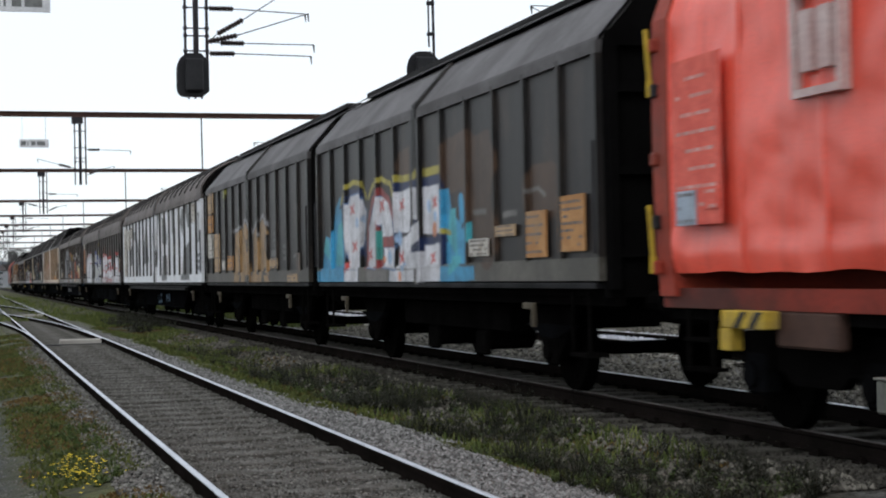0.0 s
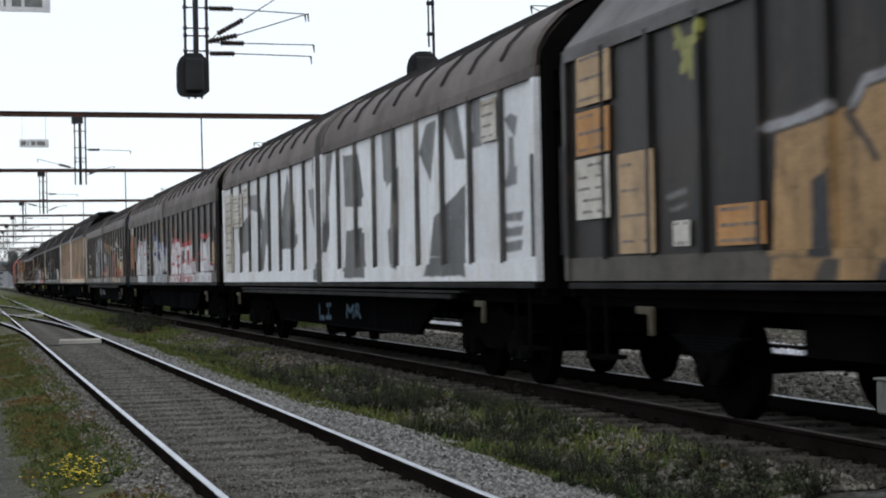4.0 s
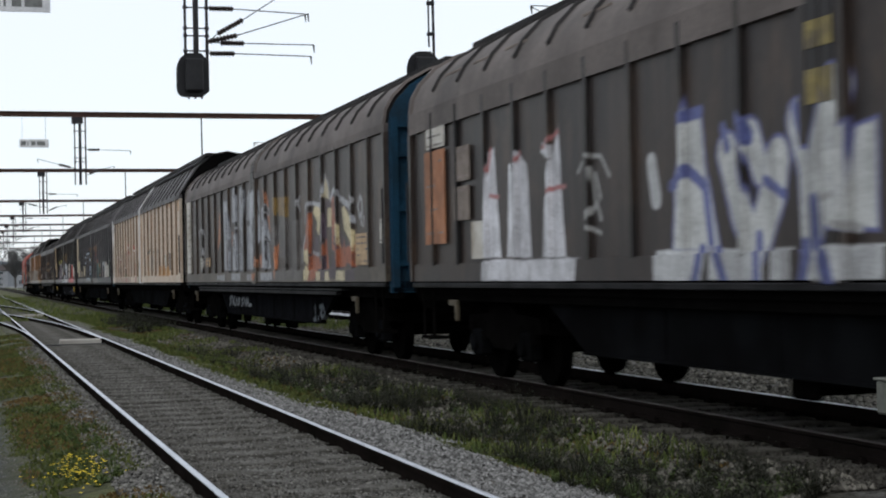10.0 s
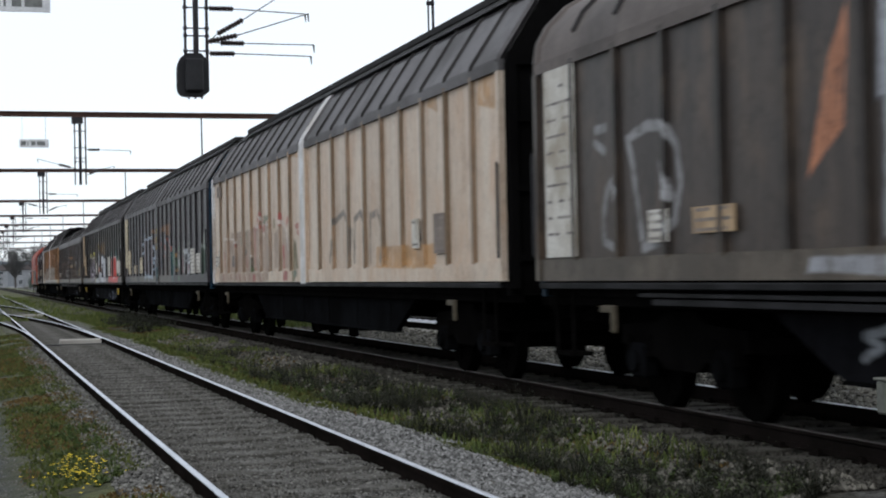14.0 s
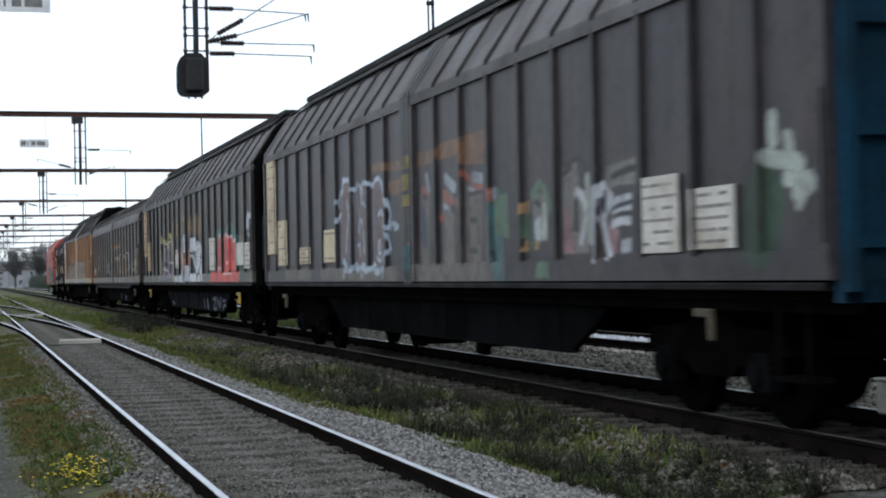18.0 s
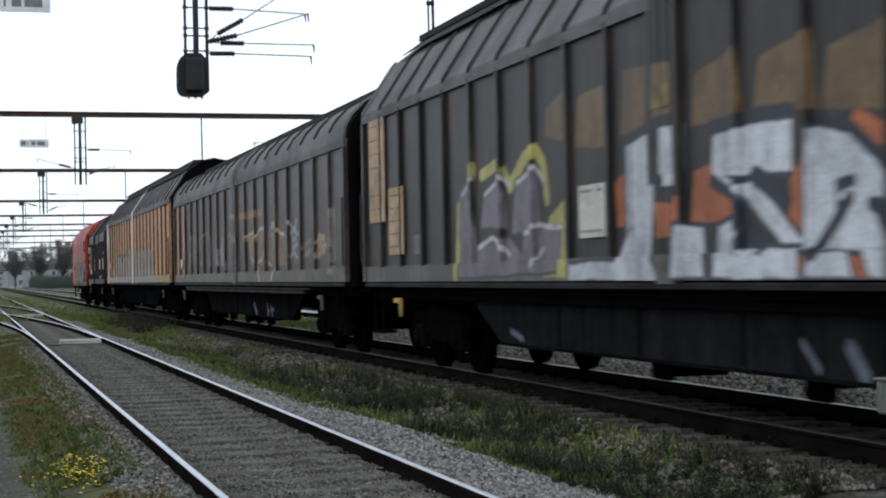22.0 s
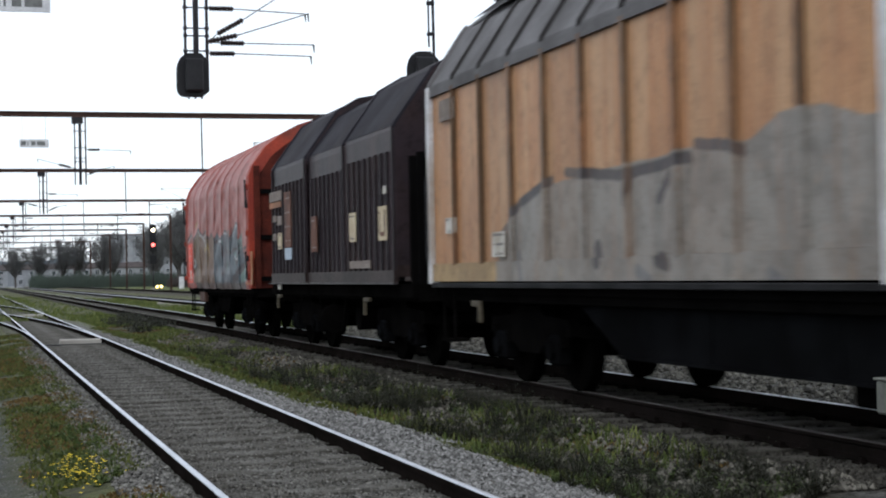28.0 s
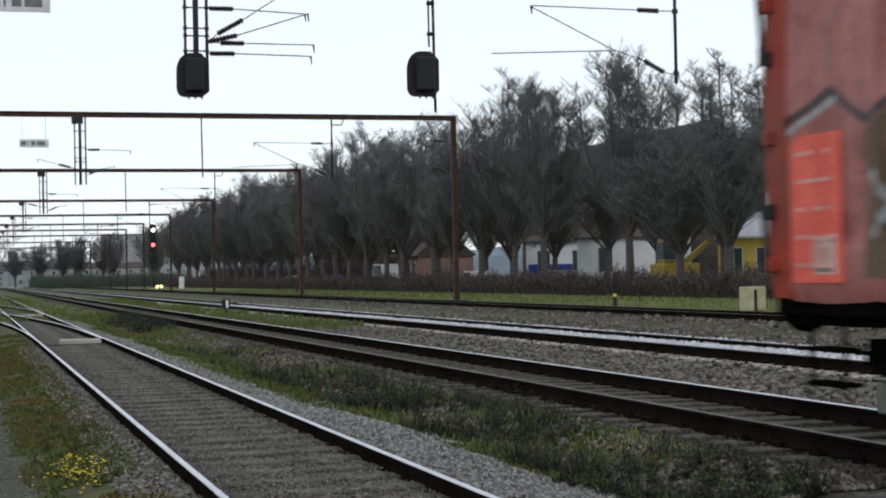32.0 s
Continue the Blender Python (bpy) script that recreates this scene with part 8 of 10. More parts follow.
W8_MAUVE = [*quad(5.48, 1.29, 6.19, 1.29, 6.19, 2.34, 5.76, 2.5),
    *quad(4.41, 1.85, 5.36, 1.88, 5.22, 2.28, 4.59, 2.42),
    *quad(3.34, 1.81, 4.24, 1.78, 4.11, 2.35, 3.44, 2.44),
    *quad(3.58, 1.33, 5.62, 1.29, 5.49, 1.62, 4.34, 1.73),
    *quad(2.83, 1.33, 3.98, 1.33, 3.86, 1.77, 2.74, 1.79)]
W8_LEMON = [*line(0.08, 6.35, 1.29, 6.25, 2.14, 5.62, 2.59),
    *line(0.07, 5.32, 2.49, 4.72, 2.6),
    *line(0.08, 4.31, 2.3, 3.81, 2.59, 3.43, 2.64, 3.23, 2.49, 3.12, 2.12),
    *quad(3.43, 1.46, 3.98, 1.41, 3.87, 1.71, 3.31, 1.81),
    *quad(2.51, 1.28, 3.18, 1.28, 3.06, 1.92, 2.56, 2.09),
    *line(0.06, 4.49, 2.51, 4.3, 2.31)]
W8_WHITE = [*quad(0.46, 2.07, 1.02, 1.69, 1.01, 2.52, 0.44, 2.58),
    *quad(0.38, 1.47, 0.9, 1.47, 0.9, 2.11, 0.27, 2.07),
    *quad(-0.19, 1.99, 0.17, 2, 0.14, 2.58, -0.22, 2.6),
    *quad(0.24, 1.24, 1.42, 1.25, 0.99, 1.68, 0.73, 1.73),
    *quad(1.15, 1.25, 2.45, 1.25, 2.44, 1.39, 1.14, 1.42),
    *quad(-2.03, 2.06, -0.75, 2.09, -0.79, 2.51, -2.05, 2.46),
    *quad(-1.46, 1.88, -1.34, 1.83, -0.75, 2.05, -0.79, 2.15),
    *quad(-2.22, 1.51, -2.05, 1.43, -1.16, 1.98, -1.46, 2.01),
    *quad(-0.58, 1.27, -0.02, 1.27, -0.1, 1.7, -0.54, 1.68)]
W8_WHITE_B = [*quad(-1.22, 1.26, -0.78, 1.27, -0.85, 1.67, -1.21, 1.74),
    *quad(-2.16, 1.26, -1.03, 1.26, -1.04, 1.49, -2.14, 1.47),
    *quad(-2.64, 1.46, -2.28, 1.47, -2.34, 2.32, -2.64, 2.38),
    *quad(-3.32, 1.81, -2.58, 1.89, -2.64, 2.37, -3.14, 2.13),
    *quad(-3.31, 1.78, -2.69, 1.81, -2.77, 2.01, -3.32, 1.97),
    *quad(-3.3, 1.44, -2.6, 1.46, -2.84, 1.84, -3.05, 1.84),
    *quad(-2.9, 1.26, -2.27, 1.26, -2.32, 1.42, -2.82, 1.43),
    *quad(-3.29, 1.26, -3.13, 1.26, -3.04, 1.45, -3.3, 1.44)]
W8_ORANGE = [*quad(0.91, 1.74, 1.25, 1.74, 1.3, 2.17, 0.96, 2.27),
    *quad(-0.17, 1.61, 0.25, 1.61, 0.29, 2.01, -0.18, 1.95),
    *quad(-1.26, 1.7, -0.33, 1.74, -0.4, 2.16, -0.77, 2.19),
    *quad(-2.29, 1.55, -2, 1.63, -2.05, 2.06, -2.31, 2.12),
    *quad(-3.33, 2.11, -2.86, 2.27, -2.94, 2.42, -3.34, 2.27),
    *quad(-2.27, 1.26, -2.14, 1.26, -2.15, 1.43, -2.28, 1.42),
    *quad(-3.14, 1.26, -2.85, 1.26, -2.82, 1.41, -3.11, 1.41)]
W8_OCHRE = [*quad(2.52, 2.67, 3.18, 2.77, 3.08, 3.06, 2.49, 3.24),
    *quad(1.4, 2.52, 2.29, 2.58, 2.19, 3.08, 1.45, 3.12),
    *quad(-0.22, 2.66, 1.14, 2.59, 1.04, 3.21, -0.18, 3.11),
    *quad(-1.3, 2.51, -0.37, 2.55, -0.44, 2.97, -1.22, 3.1),
    *quad(-2.43, 2.48, -1.47, 2.53, -1.58, 2.96, -2.36, 3.06),
    *quad(-3.34, 2.38, -2.49, 2.47, -2.59, 2.9, -3.37, 2.98)]
W8_OUT = [*line(0.05, 1.09, 2.28, 1.1, 2.54, 0.44, 2.61, -0.22, 2.63),
    *line(0.06, 0.46, 2.08, 0.16, 2.1),
    *line(0.07, 0.25, 1.99, -0.18, 1.97),
    *line(0.06, -0.74, 2.48, -1.47, 2.52, -2.05, 2.5),
    *line(0.05, -0.75, 2.05, -1.34, 1.83, -1.15, 1.67),
    *line(0.08, -1.49, 2.05, -1.97, 1.85),
    *line(0.05, -1.14, 1.49, -1.43, 1.66, -1.56, 1.48),
    *line(0.05, -2.41, 2.4, -2.86, 2.3, -3.32, 2.01),
    *line(0.04, -2.69, 1.9, -2.88, 1.93),
    *line(0.05, -3.12, 1.75, -3.31, 1.71),
    *line(0.05, -2.36, 1.42, -2.84, 1.81),
    *line(0.04, -0.64, 1.59, -0.73, 1.27)]
W8_SKETCH = [*line(0.025, 6.1, 2.31, 5.65, 2.47),
    *line(0.025, 5.2, 2.26, 4.59, 2.44, 4.34, 2.31),
    *line(0.025, 4.07, 2.33, 3.48, 2.46, 3.24, 2.31),
    *line(0.025, 5.48, 1.63, 4.94, 1.75, 4.35, 1.54),
    *line(0.025, 3.86, 1.77, 3.41, 1.84, 2.74, 1.79),
    *line(0.02, 3.61, 1.41, 3.25, 1.58)]
W8_FRAME_TAG = [*line(0.035, -3.48, 0.79, -3.95, 0.82, -3.56, 0.54, -4.03, 0.54),
    *line(0.035, -4.12, 0.55, -4.23, 0.8, -4.56, 0.59, -4.67, 0.84),
    *line(0.035, -4.73, 0.57, -4.83, 0.82, -5.08, 0.76, -4.83, 0.69, -5.17, 0.57),
    *line(0.03, -5.24, 0.77, -5.49, 0.77),
    *line(0.03, -5.23, 0.65, -5.58, 0.65),
    *line(0.06, -2.45, 0.74, -2.65, 0.54),
    *line(0.03, -1.78, 0.76, -1.99, 0.55),
    *line(0.03, 4.97, 0.65, 4.58, 0.57)]
W9_TAN = [*quad(-2.53, 1.6, -1.79, 1.62, -1.82, 2.07, -2.57, 2.23),
    *quad(-3.63, 1.58, -2.72, 1.6, -2.7, 2.22, -3.68, 2.3),
    *quad(-4.84, 1.61, -3.79, 1.64, -3.99, 2.27, -4.88, 2.32),
    *quad(-5.86, 1.59, -5.03, 1.55, -5.1, 2.09, -5.82, 2.16)]
W9_LINES = [*line(0.025, -1.18, 2.23, -1.87, 2.28, -2.52, 2.31),
    *line(0.03, -1.82, 2.07, -1.88, 1.8, -2.28, 1.63),
    *line(0.03, -2.57, 2.2, -3.04, 2.34, -3.44, 2.37, -3.68, 2.29),
    *line(0.03, -2.78, 1.66, -3.19, 1.71, -3.48, 1.93, -3.61, 2.24),
    *line(0.035, -4.28, 2.31, -4.4, 2.42, -4.74, 2.43, -4.82, 2.27),
    *line(0.03, -4.39, 2.2, -4.56, 2, -4.36, 1.78),
    *line(0.03, -3.94, 1.61, -4.38, 1.56),
    *line(0.035, -4.97, 2.27, -5.35, 2.17, -5.66, 2.17)]
W9_GLOW = [*line(0.05, -4.43, 2.37, -4.77, 2.39),
    *line(0.04, -3.44, 2.36, -3.61, 2.24),
    *line(0.03, -2.72, 1.57, -3.07, 1.25),
    *line(0.03, -4.66, 1.56, -4.41, 1.28)]
W9_PALE = [*line(0.035, -6.19, 2.39, -6.62, 2.21, -6.94, 2.38),
    *line(0.035, -6.3, 2.17, -6.68, 2.21, -7, 2.13),
    *line(0.035, -6.42, 2.18, -6.62, 1.86, -6.92, 1.95),
    *line(0.035, -6.27, 1.72, -6.6, 1.78, -6.95, 1.69),
    *line(0.03, -6.63, 2.11, -6.47, 1.81),
    *line(0.03, -6.81, 2.4, -6.73, 1.71)]
W9_FERN = [*line(0.035, -7.46, 1.86, -7.84, 1.95, -8.15, 1.97),
    *line(0.035, -7.84, 1.95, -7.95, 1.71),
    *line(0.03, -7.51, 1.7, -8.14, 1.8),
    *line(0.03, -7.64, 1.93, -7.74, 1.75)]
W9_FLOWER = [*line(0.04, -8.69, 1.93, -8.93, 2.05, -9.26, 1.98),
    *line(0.04, -8.64, 1.68, -8.86, 1.89),
    *line(0.04, -8.85, 2.06, -9.02, 1.91, -8.97, 1.75, -8.78, 1.67),
    *line(0.04, -9.27, 2.03, -9.16, 1.82, -9.41, 1.86),
    *line(0.04, -9.14, 1.74, -9.33, 1.78)]
W9_BLOCK = [*quad(-10.09, 1.56, -9.65, 1.56, -9.72, 2.46, -10.13, 2.5),
    *quad(-10.08, 1.37, -9.6, 1.38, -9.61, 1.51, -10.09, 1.51)]
W9_WHITE = [*quad(2.62, 1.63, 3.3, 1.64, 3.14, 2.37, 2.75, 2.41),
    *quad(1.92, 1.62, 2.49, 1.63, 2.29, 2.25, 1.99, 2.29),
    *quad(1.99, 1.89, 3.12, 1.87, 3.1, 2.04, 1.97, 2.06),
    *line(0.04, 1.46, 1.57, 1.2, 2.33, 0.92, 2.37)]
W9_HAZE = [*quad(0.55, 1.59, 1.37, 1.53, 1.2, 2.37, 0.49, 2.41),
    *quad(3.67, 1.65, 4.52, 1.66, 4.29, 2.36, 3.68, 2.42),
    *quad(6.5, 1.7, 7.84, 1.72, 7.54, 2.51, 6.43, 2.55)]
W9_FRAME_TAG = [*line(0.035, -2.59, 0.74, -2.72, 0.48),
    *line(0.035, -2.95, 0.75, -3.13, 0.52),
    *line(0.03, -2.64, 0.61, -3.31, 0.67),
    *line(0.05, -0.98, 0.73, -1.29, 0.54)]
W10_GREY_A = [*quad(7.61, 1.18, 8.37, 1.18, 8.33, 1.78, 7.55, 2.09),
    *quad(6.66, 1.18, 7.7, 1.18, 7.63, 2.09, 6.59, 2.24),
    *quad(5.21, 1.18, 6.74, 1.18, 6.66, 2.25, 5.13, 2.31),
    *quad(3.74, 1.18, 5.27, 1.18, 5.2, 2.31, 3.67, 2.33),
    *quad(2.99, 1.18, 3.8, 1.18, 3.72, 2.34, 2.92, 2.37),
    *quad(2.22, 1.19, 3.05, 1.18, 2.97, 2.38, 2.16, 2.32),
    *quad(1.82, 1.19, 2.27, 1.19, 2.2, 2.33, 1.75, 2.5),
    *quad(1.08, 1.19, 1.87, 1.19, 1.79, 2.51, 1, 2.49),
    *quad(0.63, 1.19, 1.12, 1.19, 1.05, 2.49, 0.57, 2.36),
    *quad(-0.47, 1.19, 0.67, 1.19, 0.61, 2.36, -0.53, 2.3)]
W10_GREY_B = [*quad(-1.03, 1.19, -0.43, 1.19, -0.49, 2.3, -1.09, 2.49),
    *quad(-1.39, 1.19, -0.99, 1.19, -1.06, 2.49, -1.46, 2.46),
    *quad(-1.66, 1.19, -1.36, 1.19, -1.43, 2.46, -1.72, 2.3),
    *quad(-2.16, 1.19, -1.63, 1.19, -1.69, 2.3, -2.21, 2.28),
    *quad(-2.47, 1.19, -2.13, 1.19, -2.19, 2.28, -2.52, 2.31),
    *quad(-2.66, 1.19, -2.44, 1.19, -2.5, 2.32, -2.71, 2.41),
    *quad(-2.84, 1.19, -2.63, 1.19, -2.69, 2.41, -2.9, 2.4),
    *quad(-3.04, 1.19, -2.82, 1.19, -2.88, 2.41, -3.09, 2.27),
    *quad(-3.29, 1.19, -3.02, 1.19, -3.07, 2.27, -3.33, 2.15),
    *quad(-3.9, 1.2, -3.27, 1.19, -3.31, 2.15, -3.95, 2.25)]
W10_GREY_C = [*quad(-5.28, 1.4, -3.74, 1.41, -3.82, 2.35, -5.36, 2.34),
    *quad(-6.47, 1.39, -5.28, 1.4, -5.36, 2.35, -6.54, 2.22),
    *quad(-7.85, 1.22, -2.43, 1.23, -2.45, 1.42, -7.86, 1.42),
    *quad(-3.74, 1.41, -2.18, 1.42, -2.27, 2.38, -3.82, 2.35)]
W10_LINE = [*line(0.05, 8.24, 1.76, 7.6, 2.11, 6.58, 2.29),
    *line(0.05, 6.17, 2.35, 4.74, 2.22, 3.29, 2.28),
    *line(0.045, 3.17, 2.39, 2.57, 2.33, 2.31, 2.26),
    *line(0.08, -1.02, 2.48, -1.4, 2.42),
    *line(0.05, 0.25, 2.32, -0.1, 2.31),
    *line(0.04, 4.53, 2.18, 4.63, 1.97),
    *line(0.05, 3.6, 2.24, 3.92, 1.97),
    *line(0.09, 5.36, 1.54, 5.33, 1.43),
    *line(0.07, 3.92, 1.42, 3.73, 1.38),
    *line(0.05, -2.14, 2.09, -2.16, 1.83)]
W10_SCUFF = [*line(0.04, -1.9, 1.89, -1.92, 1.71),
    *line(0.03, -2.75, 1.76, -2.81, 1.67),
    *line(0.05, -2.88, 1.53, -3.12, 1.56),
    *line(0.05, 7.64, 1.53, 7.52, 1.22),
    *line(0.05, 4.37, 1.35, 4.07, 1.22),
    *line(0.05, 1.85, 1.28, 1.7, 1.22),
    *line(0.05, -0.39, 2.47, -0.62, 2.35)]
W12_OCHRE = [*quad(3.35, 1.24, 3.87, 1.24, 3.8, 2.26, 3.27, 2.45),
    *quad(2.86, 1.23, 3.41, 1.24, 3.33, 2.46, 2.77, 2.61),
    *quad(2.18, 1.23, 2.92, 1.23, 2.83, 2.61, 2.11, 2.43),
    *quad(1.83, 1.23, 2.23, 1.23, 2.16, 2.43, 1.75, 2.53),
    *quad(1.08, 1.23, 1.88, 1.23, 1.8, 2.54, 1.02, 2.33),
    *quad(0.6, 1.23, 1.13, 1.23, 1.06, 2.34, 0.53, 2.41),
    *quad(0.14, 1.23, 0.64, 1.23, 0.57, 2.41, 0.08, 2.29),
    *quad(-0.04, 1.23, 0.18, 1.23, 0.12, 2.29, -0.1, 2.26)]
W12_GREY = [*quad(-0.34, 1.23, 0.07, 1.23, 0.01, 2.27, -0.41, 2.46),
    *quad(-0.69, 1.23, -0.31, 1.23, -0.37, 2.46, -0.74, 2.23),
    *quad(-0.99, 1.23, -0.65, 1.23, -0.7, 2.23, -1.05, 2.27),
    *quad(-1.4, 1.23, -0.96, 1.23, -1.01, 2.27, -1.46, 2.43),
    *quad(-1.84, 1.23, -1.37, 1.23, -1.43, 2.44, -1.9, 2.4),
    *quad(-2.22, 1.23, -1.81, 1.23, -1.86, 2.4, -2.26, 2.13),
    *quad(-2.59, 1.23, -2.19, 1.23, -2.23, 2.14, -2.65, 2.41),
    *quad(-2.91, 1.23, -2.56, 1.23, -2.62, 2.41, -2.98, 2.58)]
W12_GREY_B = [*quad(-3.3, 1.23, -2.88, 1.23, -2.95, 2.59, -3.37, 2.54),
    *quad(-3.49, 1.23, -3.28, 1.23, -3.34, 2.54, -3.54, 2.29),
    *quad(-3.58, 1.23, -3.46, 1.23, -3.51, 2.3, -3.62, 2.04),
    *quad(-3.79, 1.23, -3.56, 1.23, -3.6, 2.04, -3.83, 2.18),
    *quad(-4.03, 1.23, -3.77, 1.23, -3.81, 2.18, -4.07, 2),
    *quad(-4.25, 1.23, -4.01, 1.23, -4.05, 2, -4.28, 1.79),
    *quad(-4.42, 1.23, -4.23, 1.23, -4.26, 1.79, -4.43, 1.45)]
W12_TEAL = [*quad(-2.33, 1.97, -2.01, 1.99, -2.08, 2.42, -2.22, 2.5),
    *quad(-3.98, 2.01, -3.55, 1.91, -3.66, 2.19, -3.92, 2.4),
    *quad(-4.48, 1.26, -3.7, 1.23, -3.87, 1.61, -4.4, 1.67),
    *line(0.06, -2.97, 1.85, -3.27, 1.76, -3.57, 1.88),
    *line(0.07, -1.73, 1.7, -1.67, 1.51),
    *line(0.05, -1.02, 2.17, -1.2, 2.21)]
W12_INK = [*line(0.03, 5.09, 2.32, 4.24, 2.57, 3.78, 2.32, 3.31, 2.49, 2.81, 2.64, 2.14, 2.44, 1.79, 2.56),
    *line(0.03, 1.79, 2.56, 1.05, 2.35, 0.56, 2.43, 0.11, 2.29, -0.07, 2.29),
    *line(0.03, 0.03, 2.2, -0.53, 2.28, -1.08, 2.28),
    *line(0.035, -1.36, 2.39, -1.5, 2.45, -1.89, 2.41, -2.09, 2.23, -2.09, 2.01),
    *line(0.035, -2.49, 2.29, -2.77, 2.49, -3, 2.58, -3.37, 2.54, -3.49, 2.37),
    *line(0.03, -3.4, 2.26, -3.62, 2.25),
    *line(0.035, -2.95, 1.77, -3.21, 1.68, -3.53, 1.8, -3.75, 1.99, -3.83, 2.11),
    *line(0.035, -4.19, 1.98, -4.66, 2.01)]
W12_STROKES = [*line(0.03, -0.22, 2.21, -0.86, 2.28),
    *line(0.03, -2.56, 1.91, -2.8, 1.99, -3.29, 2),
    *line(0.03, -2.97, 1.78, -3.19, 1.76, -3.41, 1.87),
    *line(0.035, -3.21, 2.27, -3.51, 2.25),
    *line(0.03, -1.64, 1.67, -1.68, 1.46),
    *line(0.035, -2.63, 1.31, -3.09, 1.41, -3.56, 1.53, -4.06, 1.63),
    *line(0.04, -3.34, 1.3, -3.67, 1.46, -4.13, 1.55),
    *line(0.03, 0.36, 1.74, 0.34, 1.47, 0.59, 1.44),
    *line(0.025, -0.85, 2.18, -1.21, 2.11),
    *line(0.025, -1.97, 1.92, -2.37, 1.94),
    *line(0.03, -3.7, 2.12, -3.53, 1.84, -3.18, 1.64)]
W12_DARK = [*line(0.05, -2.71, 1.25, -3.38, 1.34, -3.8, 1.5, -4.18, 1.6),
    *line(0.03, -2.18, 1.67, -2.42, 1.69),
    *quad(0.04, 1.48, 0.5, 1.43, 0.46, 1.66, 0.1, 1.71),
    *line(0.04, -1.53, 2.03, -1.71, 1.93),
    *line(0.035, -1.02, 2.11, -1.23, 2.06, -1.24, 1.88),
    *line(0.03, -2.13, 1.94, -2.41, 1.95, -2.51, 1.89),
    *line(0.05, -0.74, 1.53, -0.98, 1.42, -1.33, 1.46),
    *line(0.05, -3.12, 1.43, -3.55, 1.55),
    *line(0.04, 3.57, 1.62, 3.36, 1.71, 3.18, 1.42),
    *line(0.04, 1.62, 1.64, 1.47, 1.34)]
W12_LIGHT = [*line(0.02, 4.97, 2.28, 4.2, 2.51),
    *line(0.02, 2.76, 2.56, 2.11, 2.38, 1.72, 2.47),
    *line(0.02, -1.38, 2.41, -1.88, 2.37),
    *line(0.025, -2.57, 2.28, -2.81, 2.44, -3.05, 2.53, -3.33, 2.5),
    *line(0.02, -2.92, 1.83, -3.16, 1.75, -3.4, 1.78),
    *line(0.02, -2.11, 1.9, -2.36, 1.92),
    *line(0.02, 2.18, 2.38, 1.84, 2.3, 1.59, 2.11),
    *line(0.03, 3.76, 1.95, 3.52, 1.75, 3.74, 1.55),
    *line(0.02, -0.53, 2.23, -1.02, 2.22)]
W12_OLD = [*line(0.05, 3.46, 2.73, 3.25, 2.84),
    *line(0.06, 1.19, 2.14, 0.96, 1.9),
    *line(0.05, 1.85, 2.06, 1.35, 2.09),
    *line(0.05, 0.28, 2.2, 0.21, 1.93)]
# ---- paint schemes ----
SPRAY_WHITE, NAVY, SIGNAL_RED, OCHRE, LEAD, ASH = (0.76, 0.76, 0.8), (0.02, 0.035, 0.1), (0.62, 0.13, 0.12), (0.42, 0.26, 0.12), (0.085, 0.09, 0.096), (0.25, 0.24, 0.22)
DARK, DARK2, SOOT = (0.025, 0.023, 0.023), (0.015, 0.0145, 0.015), (0.042, 0.031, 0.024)
BROWN, BROWN2, BROWN_SOOT = (0.046, 0.036, 0.032), (0.026, 0.022, 0.022), (0.062, 0.042, 0.03)
P1 = wagon_paint("dark_paint_with_blue_letters", DARK, DARK2, SOOT, [
    (W1_BROWN, (0.085, 0.05, 0.032), None, 0), (W1_BLUE, (0.06, 0.36, 0.62), None, 0), (W1_CYAN, (0.09, 0.48, 0.56), None, 0), (W1_NAVY, NAVY, None, 0), (W1_WHITE, SPRAY_WHITE, (0.12, 0.2, 0.36), 0.02),
    (W1_WHITE_B, SPRAY_WHITE, None, 0), (W1_MAROON, (0.3, 0.06, 0.06), None, 0), (W1_TEAL, (0.06, 0.3, 0.27), None, 0), (W1_SKY, (0.42, 0.58, 0.8), None, 0), (W1_RED, SIGNAL_RED, None, 0),
    (W1_ORANGE, (0.8, 0.3, 0.14), None, 0), (W1_YELLOW, (0.42, 0.36, 0.07), None, 0), (W1_GREY, (0.2, 0.19, 0.18), None, 0)], sill=(0.15, 0.14, 0.12), mottle=0.3)
P2 = wagon_paint("dark_paint_with_ochre_letters", DARK, DARK2, SOOT, [
    (W2_OCHRE, OCHRE, None, 0), (W2_OCHRE_B, OCHRE, None, 0), (W2_DARK, (0.04, 0.042, 0.048), None, 0), (W2_EDGE, (0.38, 0.38, 0.4), (0.05, 0.04, 0.035), 0.025),
    (W2_SCRIBBLE, (0.3, 0.3, 0.08), None, 0), (W2_CHALK, (0.17, 0.17, 0.17), None, 0)], sill=(0.1, 0.09, 0.075))
P3 = wagon_paint("white_paint_with_grey_letters", (0.8, 0.82, 0.86), (0.72, 0.74, 0.78), (0.36, 0.33, 0.29), [
    (W3_GREY_A, LEAD, None, 0), (W3_GREY_B, LEAD, None, 0), (W3_GREY_C, LEAD, None, 0), (W3_GREY_D, LEAD, None, 0)], rust=0.2, mottle=0.1, rib=(0.075, 0.072, 0.07), bare_ribs=True)
